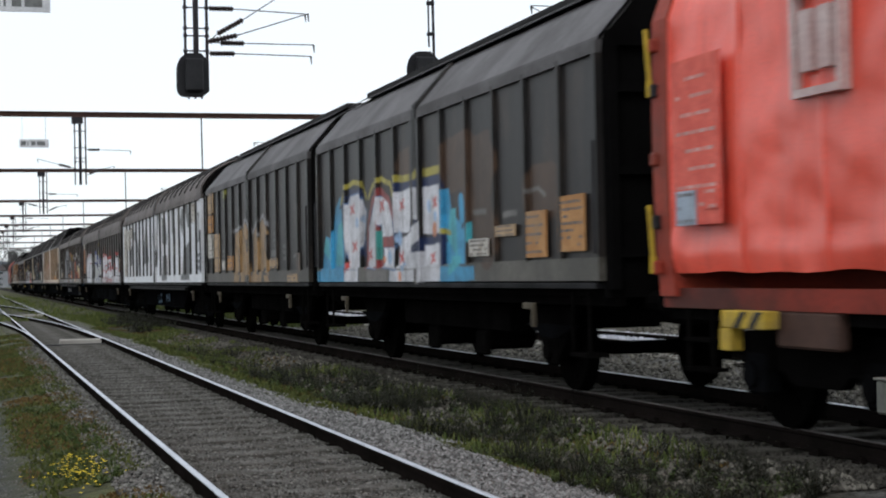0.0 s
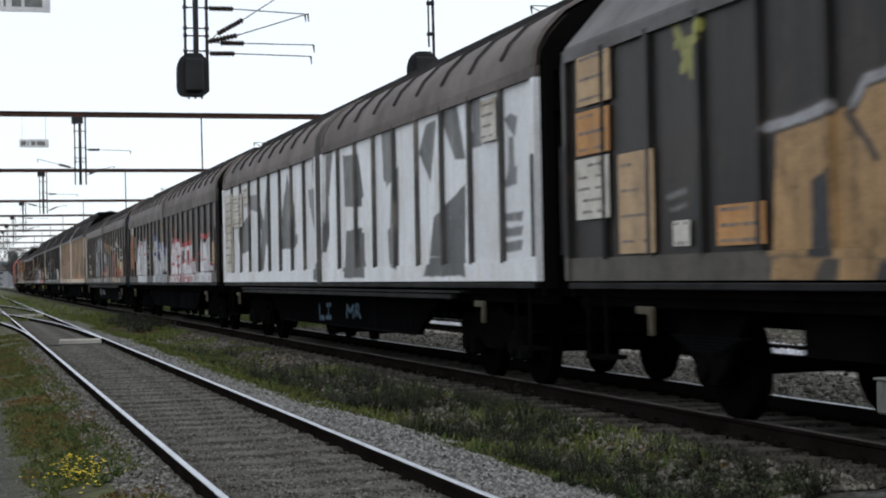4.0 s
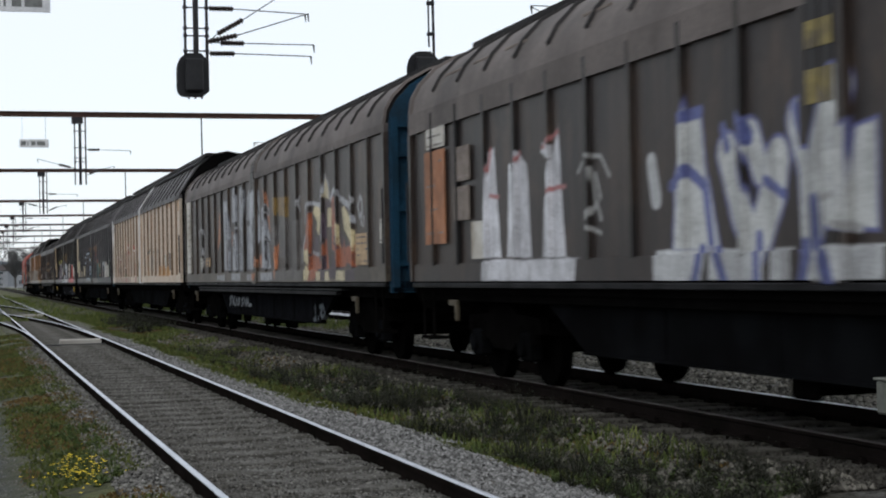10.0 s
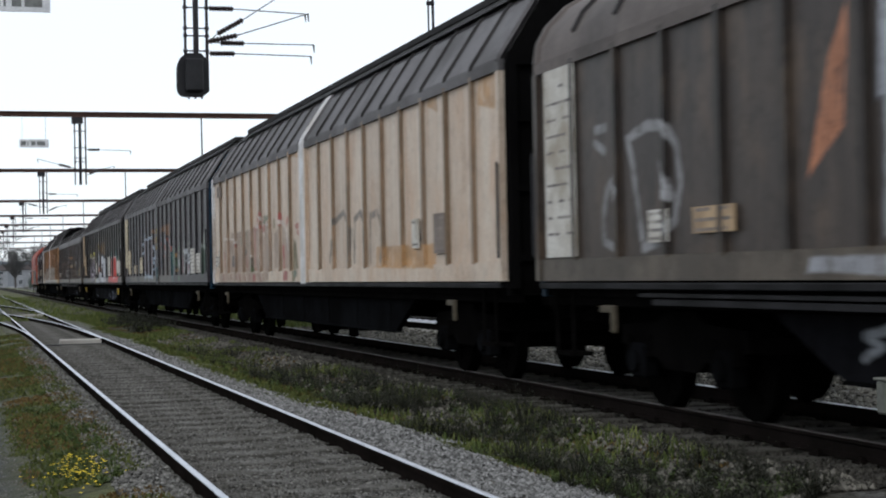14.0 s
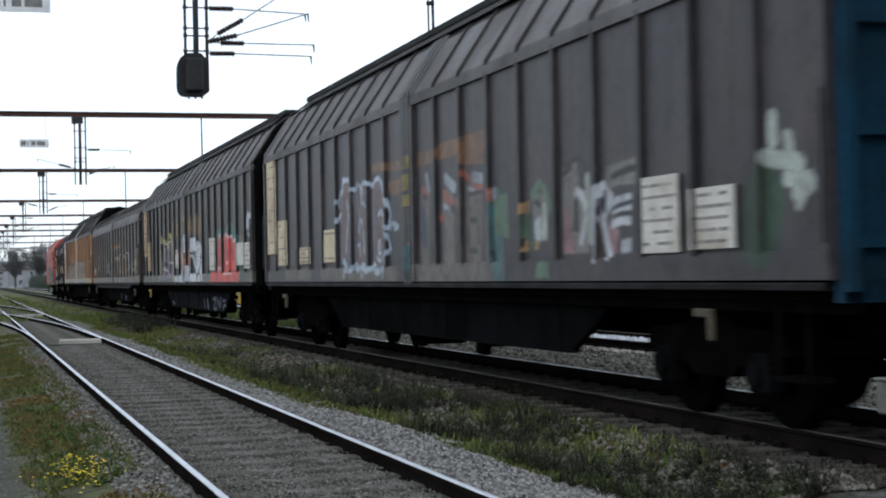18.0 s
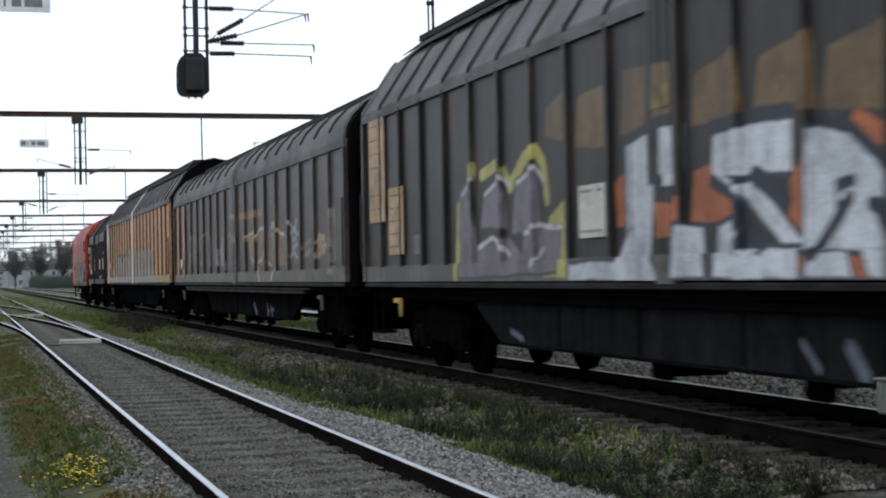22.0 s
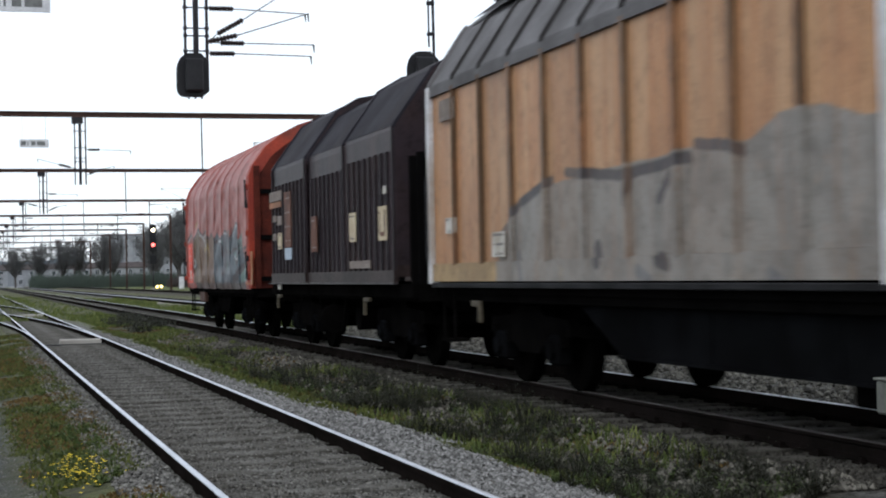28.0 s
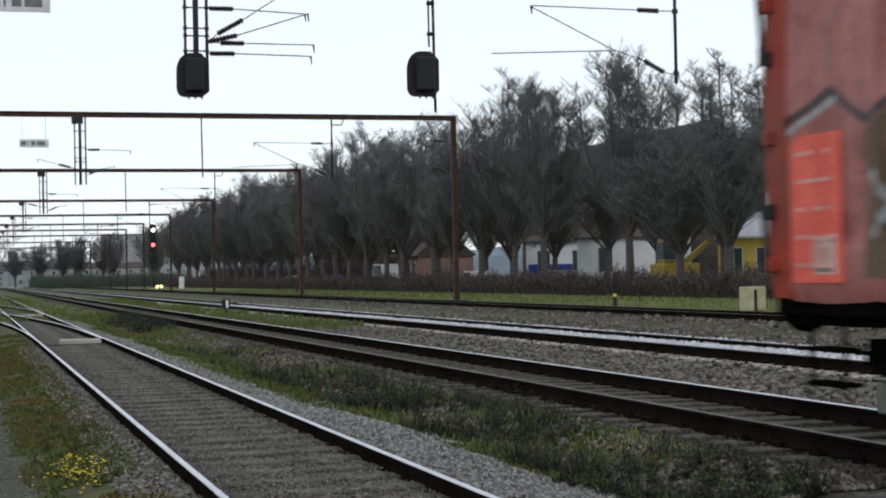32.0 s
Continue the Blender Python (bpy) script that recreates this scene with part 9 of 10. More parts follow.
P4 = wagon_paint("brown_paint_with_white_red_letters", BROWN, BROWN2, BROWN_SOOT, [
    (W4_RUST, (0.13, 0.055, 0.028), None, 0), (W4_PALE, (0.6, 0.61, 0.6), (0.14, 0.15, 0.32), 0.03), (W4_PALE_C, (0.6, 0.61, 0.62), None, 0), (W4_BLUE, (0.12, 0.14, 0.34), None, 0), (W4_PALE_B, SPRAY_WHITE, None, 0), (W4_PINK, (0.5, 0.2, 0.2), None, 0), (W4_SCRAWL, (0.4, 0.4, 0.39), None, 0),
    (W4_WHITE_A, SPRAY_WHITE, (0.4, 0.07, 0.06), 0.025), (W4_WHITE_B, SPRAY_WHITE, None, 0), (W4_WHITE_D, SPRAY_WHITE, None, 0), (W4_GAP, (0.2, 0.17, 0.18), None, 0), (W4_RED, (0.5, 0.08, 0.08), None, 0), (W4_RED_B, (0.45, 0.06, 0.06), None, 0), (W4_RED_C, (0.5, 0.08, 0.08), None, 0), (W4_WHITE_E, SPRAY_WHITE, None, 0), (W4_RED_D, (0.45, 0.06, 0.06), None, 0)], mottle=0.3)
P5 = wagon_paint("brown_paint_with_grey_orange_letters", (0.072, 0.058, 0.05), (0.042, 0.035, 0.032), (0.09, 0.064, 0.045), [
    (W5_DULL, (0.13, 0.12, 0.115), None, 0), (W5_OCHRE, (0.26, 0.165, 0.05), None, 0), (W5_GO, (0.07, 0.06, 0.05), None, 0), (W5_ORANGE, (0.5, 0.2, 0.1), None, 0),
    (W5_GREY, (0.44, 0.46, 0.5), (0.1, 0.1, 0.11), 0.03), (W5_GREY_B, (0.44, 0.46, 0.5), (0.1, 0.1, 0.11), 0.03), (W5_GREY_C, (0.38, 0.39, 0.42), None, 0),
    (W5_MARK, (0.06, 0.065, 0.07), (0.5, 0.51, 0.54), 0.015), (W5_MARK_B, (0.1, 0.1, 0.11), None, 0), (W5_RED, (0.4, 0.125, 0.06), (0.1, 0.08, 0.09), 0.03), (W5_DARK, (0.085, 0.06, 0.08), None, 0), (W5_CREAM, (0.7, 0.6, 0.36), None, 0), (W5_CREAM_B, (0.62, 0.54, 0.36), None, 0),
    (W5_LINE, (0.46, 0.47, 0.5), None, 0), (W5_LINE_B, (0.4, 0.4, 0.41), None, 0), (W5_TAG, (0.36, 0.36, 0.37), None, 0)], sill=(0.13, 0.108, 0.085), fade=0.3)
P6 = wagon_paint("beige_paint_with_faded_scrawl", (0.62, 0.54, 0.45), (0.55, 0.43, 0.33), (0.34, 0.22, 0.14), [
    (W6_RUST, (0.5, 0.29, 0.13), None, 0), (W6_DIRT, (0.33, 0.235, 0.175), None, 0), (W6_ARCS, (0.13, 0.12, 0.1), None, 0), (W6_MAROON, (0.24, 0.06, 0.05), None, 0), (W6_RED, (0.36, 0.075, 0.065), None, 0), (W6_WHITE, (0.66, 0.6, 0.55), None, 0),
    (W6_GREEN, (0.1, 0.14, 0.07), None, 0), (W6_DIRT_B, (0.36, 0.27, 0.21), None, 0), (W6_OLIVE, (0.13, 0.12, 0.05), None, 0), (W6_JADE, (0.1, 0.17, 0.13), None, 0), (W6_RED_B, (0.36, 0.09, 0.075), None, 0), (W6_WHITE_B, (0.66, 0.6, 0.55), None, 0),
    (W6_LOOPS, (0.13, 0.12, 0.105), None, 0)], rust=0.4, fade=0.4, mottle=0.25, rib=(0.2, 0.14, 0.09))
P7 = wagon_paint("blackened_paint_with_pale_letters", (0.058, 0.054, 0.06), (0.04, 0.037, 0.043), (0.058, 0.046, 0.043), [
    (W7_SILL, (0.16, 0.145, 0.125), None, 0), (W7_BAND, (0.2, 0.105, 0.055), None, 0), (W7_GHOST, (0.17, 0.15, 0.135), (0.11, 0.09, 0.085), 0.06),
    (W7_TEAL, (0.07, 0.15, 0.16), None, 0), (W7_BLUE, (0.06, 0.09, 0.17), None, 0), (W7_RED, (0.32, 0.1, 0.075), None, 0), (W7_SKY, (0.32, 0.36, 0.4), None, 0), (W7_INK, (0.04, 0.04, 0.042), None, 0),
    (W7_STONE, (0.21, 0.2, 0.185), (0.06, 0.055, 0.055), 0.04), (W7_ROSE, (0.3, 0.17, 0.18), None, 0), (W7_GREENS, (0.12, 0.2, 0.13), None, 0), (W7_TAN, (0.42, 0.26, 0.12), None, 0), (W7_PALE, (0.5, 0.52, 0.55), None, 0), (W7_BLACK, (0.03, 0.03, 0.034), None, 0), (W7_MOSS, (0.04, 0.075, 0.05), None, 0), (W7_WHITE, (0.42, 0.46, 0.42), None, 0),
    (W7_MAUVE, (0.16, 0.105, 0.105), (0.22, 0.27, 0.34), 0.035), (W7_ICE, (0.48, 0.56, 0.66), None, 0), (W7_ICE_B, (0.48, 0.56, 0.66), None, 0), (W7_ICE_C, (0.44, 0.52, 0.62), None, 0)], fade=0.2)
P8 = wagon_paint("dark_paint_with_many_coloured_letters", (0.034, 0.031, 0.031), (0.022, 0.021, 0.021), (0.05, 0.036, 0.028), [
    (W8_OCHRE, (0.17, 0.11, 0.055), None, 0), (W8_DRIP, (0.16, 0.11, 0.07), None, 0), (W8_TEAL, (0.035, 0.16, 0.15), None, 0), (W8_LEMON, (0.5, 0.46, 0.14), None, 0), (W8_MAUVE, (0.2, 0.17, 0.205), (0.045, 0.04, 0.05), 0.03), (W8_SKETCH, (0.6, 0.58, 0.6), None, 0),
    (W8_ORANGE, (0.45, 0.14, 0.055), None, 0), (W8_WHITE, (0.62, 0.64, 0.68), (0.05, 0.055, 0.07), 0.04), (W8_WHITE_B, (0.62, 0.64, 0.68), (0.05, 0.055, 0.07), 0.04), (W8_OUT, (0.03, 0.035, 0.05), None, 0),
    (W8_RED, (0.64, 0.09, 0.08), None, 0), (W8_GAP, (0.22, 0.035, 0.035), None, 0), (W8_GLINT, (0.75, 0.6, 0.6), None, 0), (W8_BLOB, (0.6, 0.62, 0.68), None, 0)], sill=(0.15, 0.14, 0.125), mottle=0.35)
P9 = wagon_paint("rusty_brown_paint_with_scrawl", (0.062, 0.051, 0.05), (0.036, 0.031, 0.034), (0.085, 0.055, 0.038), [
    (W9_ORANGE, (0.5, 0.22, 0.11), None, 0), (W9_BAND, (0.3, 0.15, 0.06), None, 0), (W9_HAZE, (0.13, 0.1, 0.09), None, 0), (W9_TAN, (0.21, 0.14, 0.085), None, 0), (W9_BLOCK, (0.2, 0.18, 0.145), None, 0),
    (W9_PALE, (0.36, 0.36, 0.4), None, 0), (W9_FERN, (0.2, 0.2, 0.16), None, 0), (W9_FLOWER, (0.42, 0.3, 0.18), None, 0), (W9_WHITE, (0.22, 0.2, 0.205), None, 0),
    (W9_ARCS, (0.3, 0.22, 0.17), None, 0), (W9_LINES, (0.5, 0.42, 0.3), None, 0), (W9_GLOW, (0.6, 0.54, 0.42), None, 0)], sill=(0.14, 0.12, 0.1), fade=0.3)
P10 = wagon_paint("orange_paint_with_grey_cover", (0.43, 0.2, 0.085), (0.5, 0.3, 0.16), (0.27, 0.125, 0.06), [
    (W10_GREY_A, ASH, None, 0), (W10_GREY_B, ASH, None, 0), (W10_GREY_C, ASH, None, 0), (W10_SCUFF, (0.16, 0.17, 0.18), None, 0), (W10_LINE, (0.06, 0.065, 0.075), None, 0)], rust=0.5, rib=(0.13, 0.075, 0.04), sill=(0.5, 0.34, 0.16), mottle=0.4)
P11 = wagon_paint("brown_hood_paint", (0.042, 0.031, 0.036), (0.026, 0.021, 0.025), (0.05, 0.032, 0.029), rib=(0.03, 0.023, 0.027), sill=(0.05, 0.036, 0.034), gloss=0.06)
HOOD_ROOF = plain("dark_hood_roof", (0.02, 0.0175, 0.024), (0.013, 0.0115, 0.016), 0.7, 0, 1.0, 25.0, dirt=(0.028, 0.021, 0.02), gloss=0.1)
BOARD_RED = plain("grimy_red_sole_board", (0.26, 0.03, 0.016), (0.13, 0.02, 0.012), 0.6, 0, 1.5, 20.0, dirt=(0.04, 0.014, 0.01))
END_RED = plain("dark_red_end_wall", (0.1, 0.02, 0.012), (0.05, 0.012, 0.009), 0.7, 0, 1.5, 20.0, dirt=(0.02, 0.011, 0.009), gloss=0.1)
OLD_CLOTH = wagon_paint("faded_red_cloth_with_letters", (0.4, 0.14, 0.125), (0.32, 0.115, 0.1), (0.22, 0.115, 0.1), [
    (quad(-4.35, 1.0, 3.5, 1.0, 3.5, 1.26, -4.35, 1.26), (0.085, 0.085, 0.08), None, 0),
    (W12_OCHRE, (0.125, 0.088, 0.045), None, 0), (W12_OLD, (0.3, 0.22, 0.05), None, 0), (W12_GREY, (0.075, 0.125, 0.15), None, 0), (W12_GREY_B, (0.075, 0.125, 0.15), None, 0),
    (W12_TEAL, (0.13, 0.27, 0.24), None, 0), (W12_DARK, (0.035, 0.04, 0.045), None, 0), (W12_INK, (0.03, 0.034, 0.04), None, 0), (W12_STROKES, (0.028, 0.032, 0.038), None, 0), (W12_LIGHT, (0.42, 0.47, 0.48), None, 0)], rough=0.45, rust=0.3, gloss=0.25)
RED_CLOTH = wagon_paint("bright_red_cloth", (0.9, 0.115, 0.07), (0.84, 0.095, 0.055), (0.7, 0.095, 0.065), (), rough=0.32, rust=0.12, gloss=0.6, mottle=0.05)
RED_FRAME = plain("red_frame", (0.42, 0.06, 0.03), (0.28, 0.045, 0.03), 0.6, 0, 1.0, 20.0, dirt=(0.1, 0.04, 0.03))
WHITE_POST = plain("white_post_paint", (0.68, 0.68, 0.7), (0.5, 0.48, 0.46), 0.6, 0, 2.0, 30.0, dirt=(0.35, 0.3, 0.25))
TRUSS_TAGGED = wagon_paint("truss_with_pale_tag", (0.014, 0.0145, 0.017), (0.009, 0.009, 0.0105), (0.007, 0.0065, 0.006), [(W5_FRAME_TAG, (0.4, 0.42, 0.45), None, 0), (W5_FRAME_TAG_B, (0.4, 0.42, 0.45), None, 0), (W5_FRAME_TAG_C, (0.2, 0.22, 0.24), None, 0)], gloss=0.0)
TRUSS_TAGGED_B = wagon_paint("truss_with_blue_tag", (0.02, 0.021, 0.024), (0.012, 0.012, 0.013), (0.007, 0.0065, 0.006), [(W8_FRAME_TAG, (0.15, 0.16, 0.2), None, 0)], gloss=0.0)
TRUSS_TAGGED_D = wagon_paint("truss_with_pale_scrawl", (0.014, 0.013, 0.014), (0.009, 0.0085, 0.009), (0.007, 0.006, 0.005), [(W9_FRAME_TAG, (0.2, 0.22, 0.27), None, 0)], gloss=0.0)
TRUSS_TAGGED_C = wagon_paint("truss_with_pale_blue_letters", (0.005, 0.005, 0.0058), (0.0035, 0.0035, 0.004), (0.003, 0.0028, 0.0026), [(W3_TAG, (0.12, 0.17, 0.22), None, 0)], gloss=0.0)


def sheeted_wagon(label, length, cloth, frame_mat, eave=3.5, crest=4.75, board=None, folds=1.0, hem=1.08):
    """A bogie coil wagon under a ribbed tarpaulin cover."""
    w = empty("sheeted_coil_wagon", pose(0, 0, 0), label, "freight wagon", "wagons of the train")
    h = length / 2
    r = crest - eave
    prof = [(1.45, eave), (1.36, eave + 0.2 * r), (1.08, eave + 0.52 * r), (0.7, eave + 0.76 * r), (0.35, eave + 0.91 * r), (0.0, crest)]
    half = [(1.42, hem)] + [(1.45 + 0.02 * math.sin(math.pi * k / 26), hem + 0.12 + (eave - hem - 0.12) * k / 26) for k in range(26)] + prof
    full = [(-x, z) for x, z in half] + [(x, z) for x, z in reversed(half[:-1])]
    n = 192
    rows = []
    for i in range(n + 1):
        y = -h + 0.3 + (length - 0.6) * i / n
        f = (i % 24) / 24
        sag = 0.035 * math.sin(math.pi * f) ** 0.6
        rows.append([(x * (1 - sag * (0.6 if z > 1.5 else 0.1)) + folds * 0.035 * (noise.noise((y * 1.6 + z * 1.3, z * 1.9, x)) + 0.45 * noise.noise((y * 3.2 - z * 3.8, z * 2.2 + y, x)) + 0.3 * abs(noise.noise((y * 2.5 + z * 5, z * 6 - y * 2.5, x))) + 0.14 * noise.noise((y * 9 + z * 5, z * 8, x))) * (z > 1.2), y, z - sag * (z > 3.2) * 0.8 + 0.03 * noise.noise((y * 1.5, z * 3, 7)) * (z < 1.4)) for x, z in full])
    cover = None
    for k in range(8):
        bm = bmesh.new()
        bay = [[bm.verts.new(co) for co in row] for row in rows[24 * k:24 * k + 25]]
        for r0, r1 in zip(bay, bay[1:]):
            for i in range(len(full) - 1):
                bm.faces.new((r0[i], r0[i + 1], r1[i + 1], r1[i]))
        ya = -h + 0.3 + (length - 0.6) * k / 8
        bay = part("tarpaulin", bm, cloth.on(ya, ya + (length - 0.6) / 8), w, smooth=True)
        cover = cover or bay
    for k in range(9):
        y = -h + 0.3 + (length - 0.6) * k / 8
        bm = bmesh.new()
        last = None
        for x, z in full:
            ring = [bm.verts.new((x * (1 + e / 1.45), y + dy, z + e * (z > 3.3))) for dy, e in ((-0.035, -0.01), (-0.015, 0.011), (0.015, 0.011), (0.035, -0.01))]
            if last:
                for i in range(3):
                    bm.faces.new((last[i], ring[i], ring[i + 1], last[i + 1]))
            last = ring
        part("hoop", bm, cloth.on(y - 0.1, y + 0.1), cover, smooth=True)
    for s in (-1, 1):
        yo = s * (h - 0.02)
        bm = bmesh.new()
        prism(bm, [(x * 1.015, z + 0.02) for x, z in [(-1.42, 1.08)] + full[2:-2] + [(1.42, 1.08)]], "y", *sorted((yo, yo - s * 0.3)))
        e = part("end_wall", bm, frame_mat, w)
        # Proud dark panel paints the shade of a recessed end wall.
        bm = bmesh.new()
        prism(bm, [(x * 0.9, 1.1 + (z - 1.08) * 0.93) for x, z in [(-1.42, 1.08)] + full[2:-2] + [(1.42, 1.08)]], "y", *sorted((yo + s * 0.003, yo + s * 0.015)))
        part("end_panel", bm, END_RED, e, "dark red panel standing for the shaded end recess")
        for x in (-1.3, -0.45, 0.45, 1.3):
            part("end_rib", boxes((x - 0.06, x + 0.06, *sorted((yo + s * 0.018, yo + s * 0.1)), 1.1, eave + 0.25)), END_RED, e)
        for z in (1.3, 2.2, 3.2):
            part("end_rib", boxes((-1.35, 1.35, *sorted((yo + s * 0.018, yo + s * 0.08)), z - 0.05, z + 0.05)), END_DARK, e)
        for k, z in enumerate((1.35, 1.75, 2.3, 2.9, 3.3)):
            yl = yo - s * 0.08
            bm = boxes((-1.54, -1.46, yl - 0.045, yl + 0.045, z - 0.06, z + 0.06), bevel=0.015)
            part("latch", bm, DARK_STEEL if k % 2 else frame_mat, e)
            if k in (1, 4):
                bm = bmesh.new()
                tube(bm, (-1.53, yl + s * 0.03, z - 0.3), (-1.55, yl + s * 0.05, z + 0.15), 0.022, n=6)
                tube(bm, (-1.53, yl + s * 0.03, z - 0.3), (-1.53, yl + s * 0.03, z - 0.45), 0.03, n=6)
                part("lever", bm, YELLOW_PAINT if board else DARK_STEEL, e, "cover lever")
    for x in (-1.4, 1.32):
        part("side_board", boxes((x, x + 0.08, -h, h, 1.0 if board else 0.98, 1.17 if board else 1.1)), board or UNDER, w)
    part("floor", boxes((-1.32, 1.32, -h, h, 0.9, 1.1), (-0.4, 0.4, -h, h, 0.65, 0.9)), UNDER, w)
    for s in (-1, 1):
        bm = bmesh.new()
        prism(bm, [(s * 1.1, 0.95), (s * 0.6, 0.5), (-s * 0.6, 0.5), (-s * 1.1, 0.95)] if s > 0 else [(-1.1, 0.95), (-0.6, 0.5), (0.6, 0.5), (1.1, 0.95)], "x", *sorted((s * 1.15, s * 1.22)))
        part("truss", bm, UNDER, w)
    bm = boxes((-1.4, -1.3, h - 2.9, h - 2.0, 0.72, 1.0), bevel=0.02)
    part("tool_box", bm, RUSTY, w, "reddish brown box under the floor")
    for y in (-h + 2.0, h - 2.0):
        bogie(w, y)
    for s in (-1, 1):
        end_gear(w, s * h, s)
        bm = bmesh.new()
        for y in (h - 0.9, h - 0.45):
            tube(bm, (-1.38, s * y, 1.0), (-1.38, s * y, 0.45), 0.02, n=6)
        for z in (0.47, 0.72):
            box(bm, -1.42, -1.25, s * (h - 0.68) - 0.25, s * (h - 0.68) + 0.25, z, z + 0.03)
        part("step", bm, UNDER, w, "steel footstep")
    return w


def stripe_bracket(w, y):
    """A yellow bracket with black stripes on the solebar."""
    b = part("bracket", boxes((-1.56, -1.42, y - 0.35, y + 0.35, 0.86, 1.0), bevel=0.01), YELLOW_PAINT, w, "yellow bracket with black stripes")
    part("hook", boxes((-1.56, -1.44, y + 0.2, y + 0.38, 0.68, 0.858), bevel=0.01), YELLOW_PAINT, b)
    for e in (-0.2, 0.05):
        bm = bmesh.new()
        prism(bm, [(y + e, 0.865), (y + e + 0.1, 0.865), (y + e - 0.04, 0.995), (y + e - 0.14, 0.995)], "x", -1.566, -1.561)
        part("stripe", bm, BLACK_PAINT, b)


def emblem(w, y, z):
    """A white framed emblem drawn as plain shapes."""
    x = -1.545
    for b in ((y - 0.34, y + 0.34, z + 0.34, z + 0.4), (y - 0.34, y + 0.34, z - 0.4, z - 0.34), (y - 0.34, y - 0.29, z - 0.34, z + 0.34), (y + 0.29, y + 0.34, z - 0.34, z + 0.34), (y - 0.21, y - 0.04, z - 0.22, z + 0.22), (y + 0.04, y + 0.21, z - 0.22, z + 0.22)):
        part("emblem", boxes((x, x + 0.09, *b)), EMBLEM, w, "faded white emblem")


def hood_wagon(label, length, paint, roof):
    """A brown bogie wagon under three telescopic steel hoods."""
    w = empty("telescopic_hood_wagon", pose(0, 0, 0), label, "freight wagon", "wagons of the train")
    h = length / 2
    part("floor", boxes((-1.3, 1.3, -h - 0.6, h + 0.6, 0.95, 1.2), (-0.4, 0.4, -h - 0.5, h + 0.5, 0.65, 0.95)), UNDER, w)
    third = length / 3
    for k, (ya, yb, grow, top) in enumerate(((-h, -h + third + 0.1, 0.0, 4.62), (-h + third, h - third, -0.05, 4.5), (h - third - 0.1, h, 0.0, 4.62))):
        eave = 3.42
        q = 1.45 + grow
        prof = [(q, eave + grow), (q - 0.02, eave + 0.06), (0.85, top - 0.32), (0.45, top - 0.08), (0.0, top + grow)]
        bm = bmesh.new()
        full = [(-q, 1.3)] + [(-x, z) for x, z in prof] + [(x, z) for x, z in reversed(prof[:-1])] + [(q, 1.3)]
        prism(bm, full, "y", ya, yb)
        d = part("hood", bm, paint.on(ya, yb), w)
        n = 9
        for i in range(n + 1):
            y = ya + 0.06 + (yb - ya - 0.12) * i / n
            bm = boxes((-q - 0.035, -q + 0.01, y - 0.04, y + 0.04, 1.3, eave + grow - (0.0 if i in (0, n) else 0.3)))
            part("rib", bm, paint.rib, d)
        for i in (0, n):
            y = ya + 0.06 + (yb - ya - 0.12) * i / n
            bm = bmesh.new()
            roof_rib(bm, prof, y, 0.06, 0.03)
            part("roof_rib", bm, roof, d)
        bm = bmesh.new()
        shell(bm, [(x * 1.003, z + 0.006) for x, z in prof[1:]], ya, yb)
        part("roof_skin", bm, roof, d)
        part("rail_shoe", boxes((-q - 0.05, -q + 0.02, ya, yb, 1.22, 1.4)), paint.on(ya, yb), d)
    for s in (-1, 1):
        yo = s * (h + 0.35)
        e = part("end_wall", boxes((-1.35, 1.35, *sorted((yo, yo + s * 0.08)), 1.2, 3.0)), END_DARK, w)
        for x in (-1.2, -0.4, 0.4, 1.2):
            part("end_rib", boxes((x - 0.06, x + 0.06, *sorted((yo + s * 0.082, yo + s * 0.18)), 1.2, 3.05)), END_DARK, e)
    part("guide_rail", boxes((-1.535, -1.46, -h - 0.1, h + 0.1, 1.195, 1.218), bevel=0.006), PLATE_BROWN_EDGE, w, "lighter steel guide edge")
    part("sole_bar", boxes((-1.38, -1.28, -h - 0.6, h + 0.6, 1.0, 1.2), (1.28, 1.38, -h - 0.6, h + 0.6, 1.0, 1.2)), UNDER, w)
    for y in (-h + 1.3, h - 1.3):
        bogie(w, y)
    part("handbrake_wheel", tube(bmesh.new(), (-1.25, 0.2, 0.6), (-1.25, 0.28, 0.6), 0.25, n=14), UNDER, w)
    part("brake_cylinder", tube(bmesh.new(), (-1.1, -0.9, 0.62), (-0.2, -0.9, 0.62), 0.2, n=12), UNDER, w)
    for y in (-0.5, 0.5):
        part("hanger", tube(bmesh.new(), (-1.2, y, 0.95), (-1.2, y * 0.4, 0.45), 0.03, n=6), UNDER, w)
    for y in (-h + 1.9, h - 0.4):
        stripe = boxes((-1.46, -1.41, y - 0.25, y + 0.12, 0.93, 0.99), (-1.46, -1.41, y + 0.06, y + 0.12, 0.72, 0.99), bevel=0.008)
        part("brake_handle", stripe, HANDLE, w, "pale yellow brake handle")
    for s in (-1, 1):
        end_gear(w, s * (h + 0.6), s)
    return w


# ---- the row of wagons ----
w0 = sheeted_wagon("coil wagon under a bright red tarpaulin, heading the wagons", 10.9, RED_CLOTH, RED_FRAME, board=BOARD_RED, folds=1.0, hem=1.3)
place(w0, -237.0, 10.9)
emblem(w0, 2.55, 2.95)
stripe_bracket(w0, 3.7)
w1 = sliding_wagon("short dark sliding-wall wagon with blue and white sprayed letters", 12.8, P1, "angular", 3.55, 4.5, 6, axles=2, roof_ribs=False, mid=0.2)
place(w1, -222.9, 12.8)
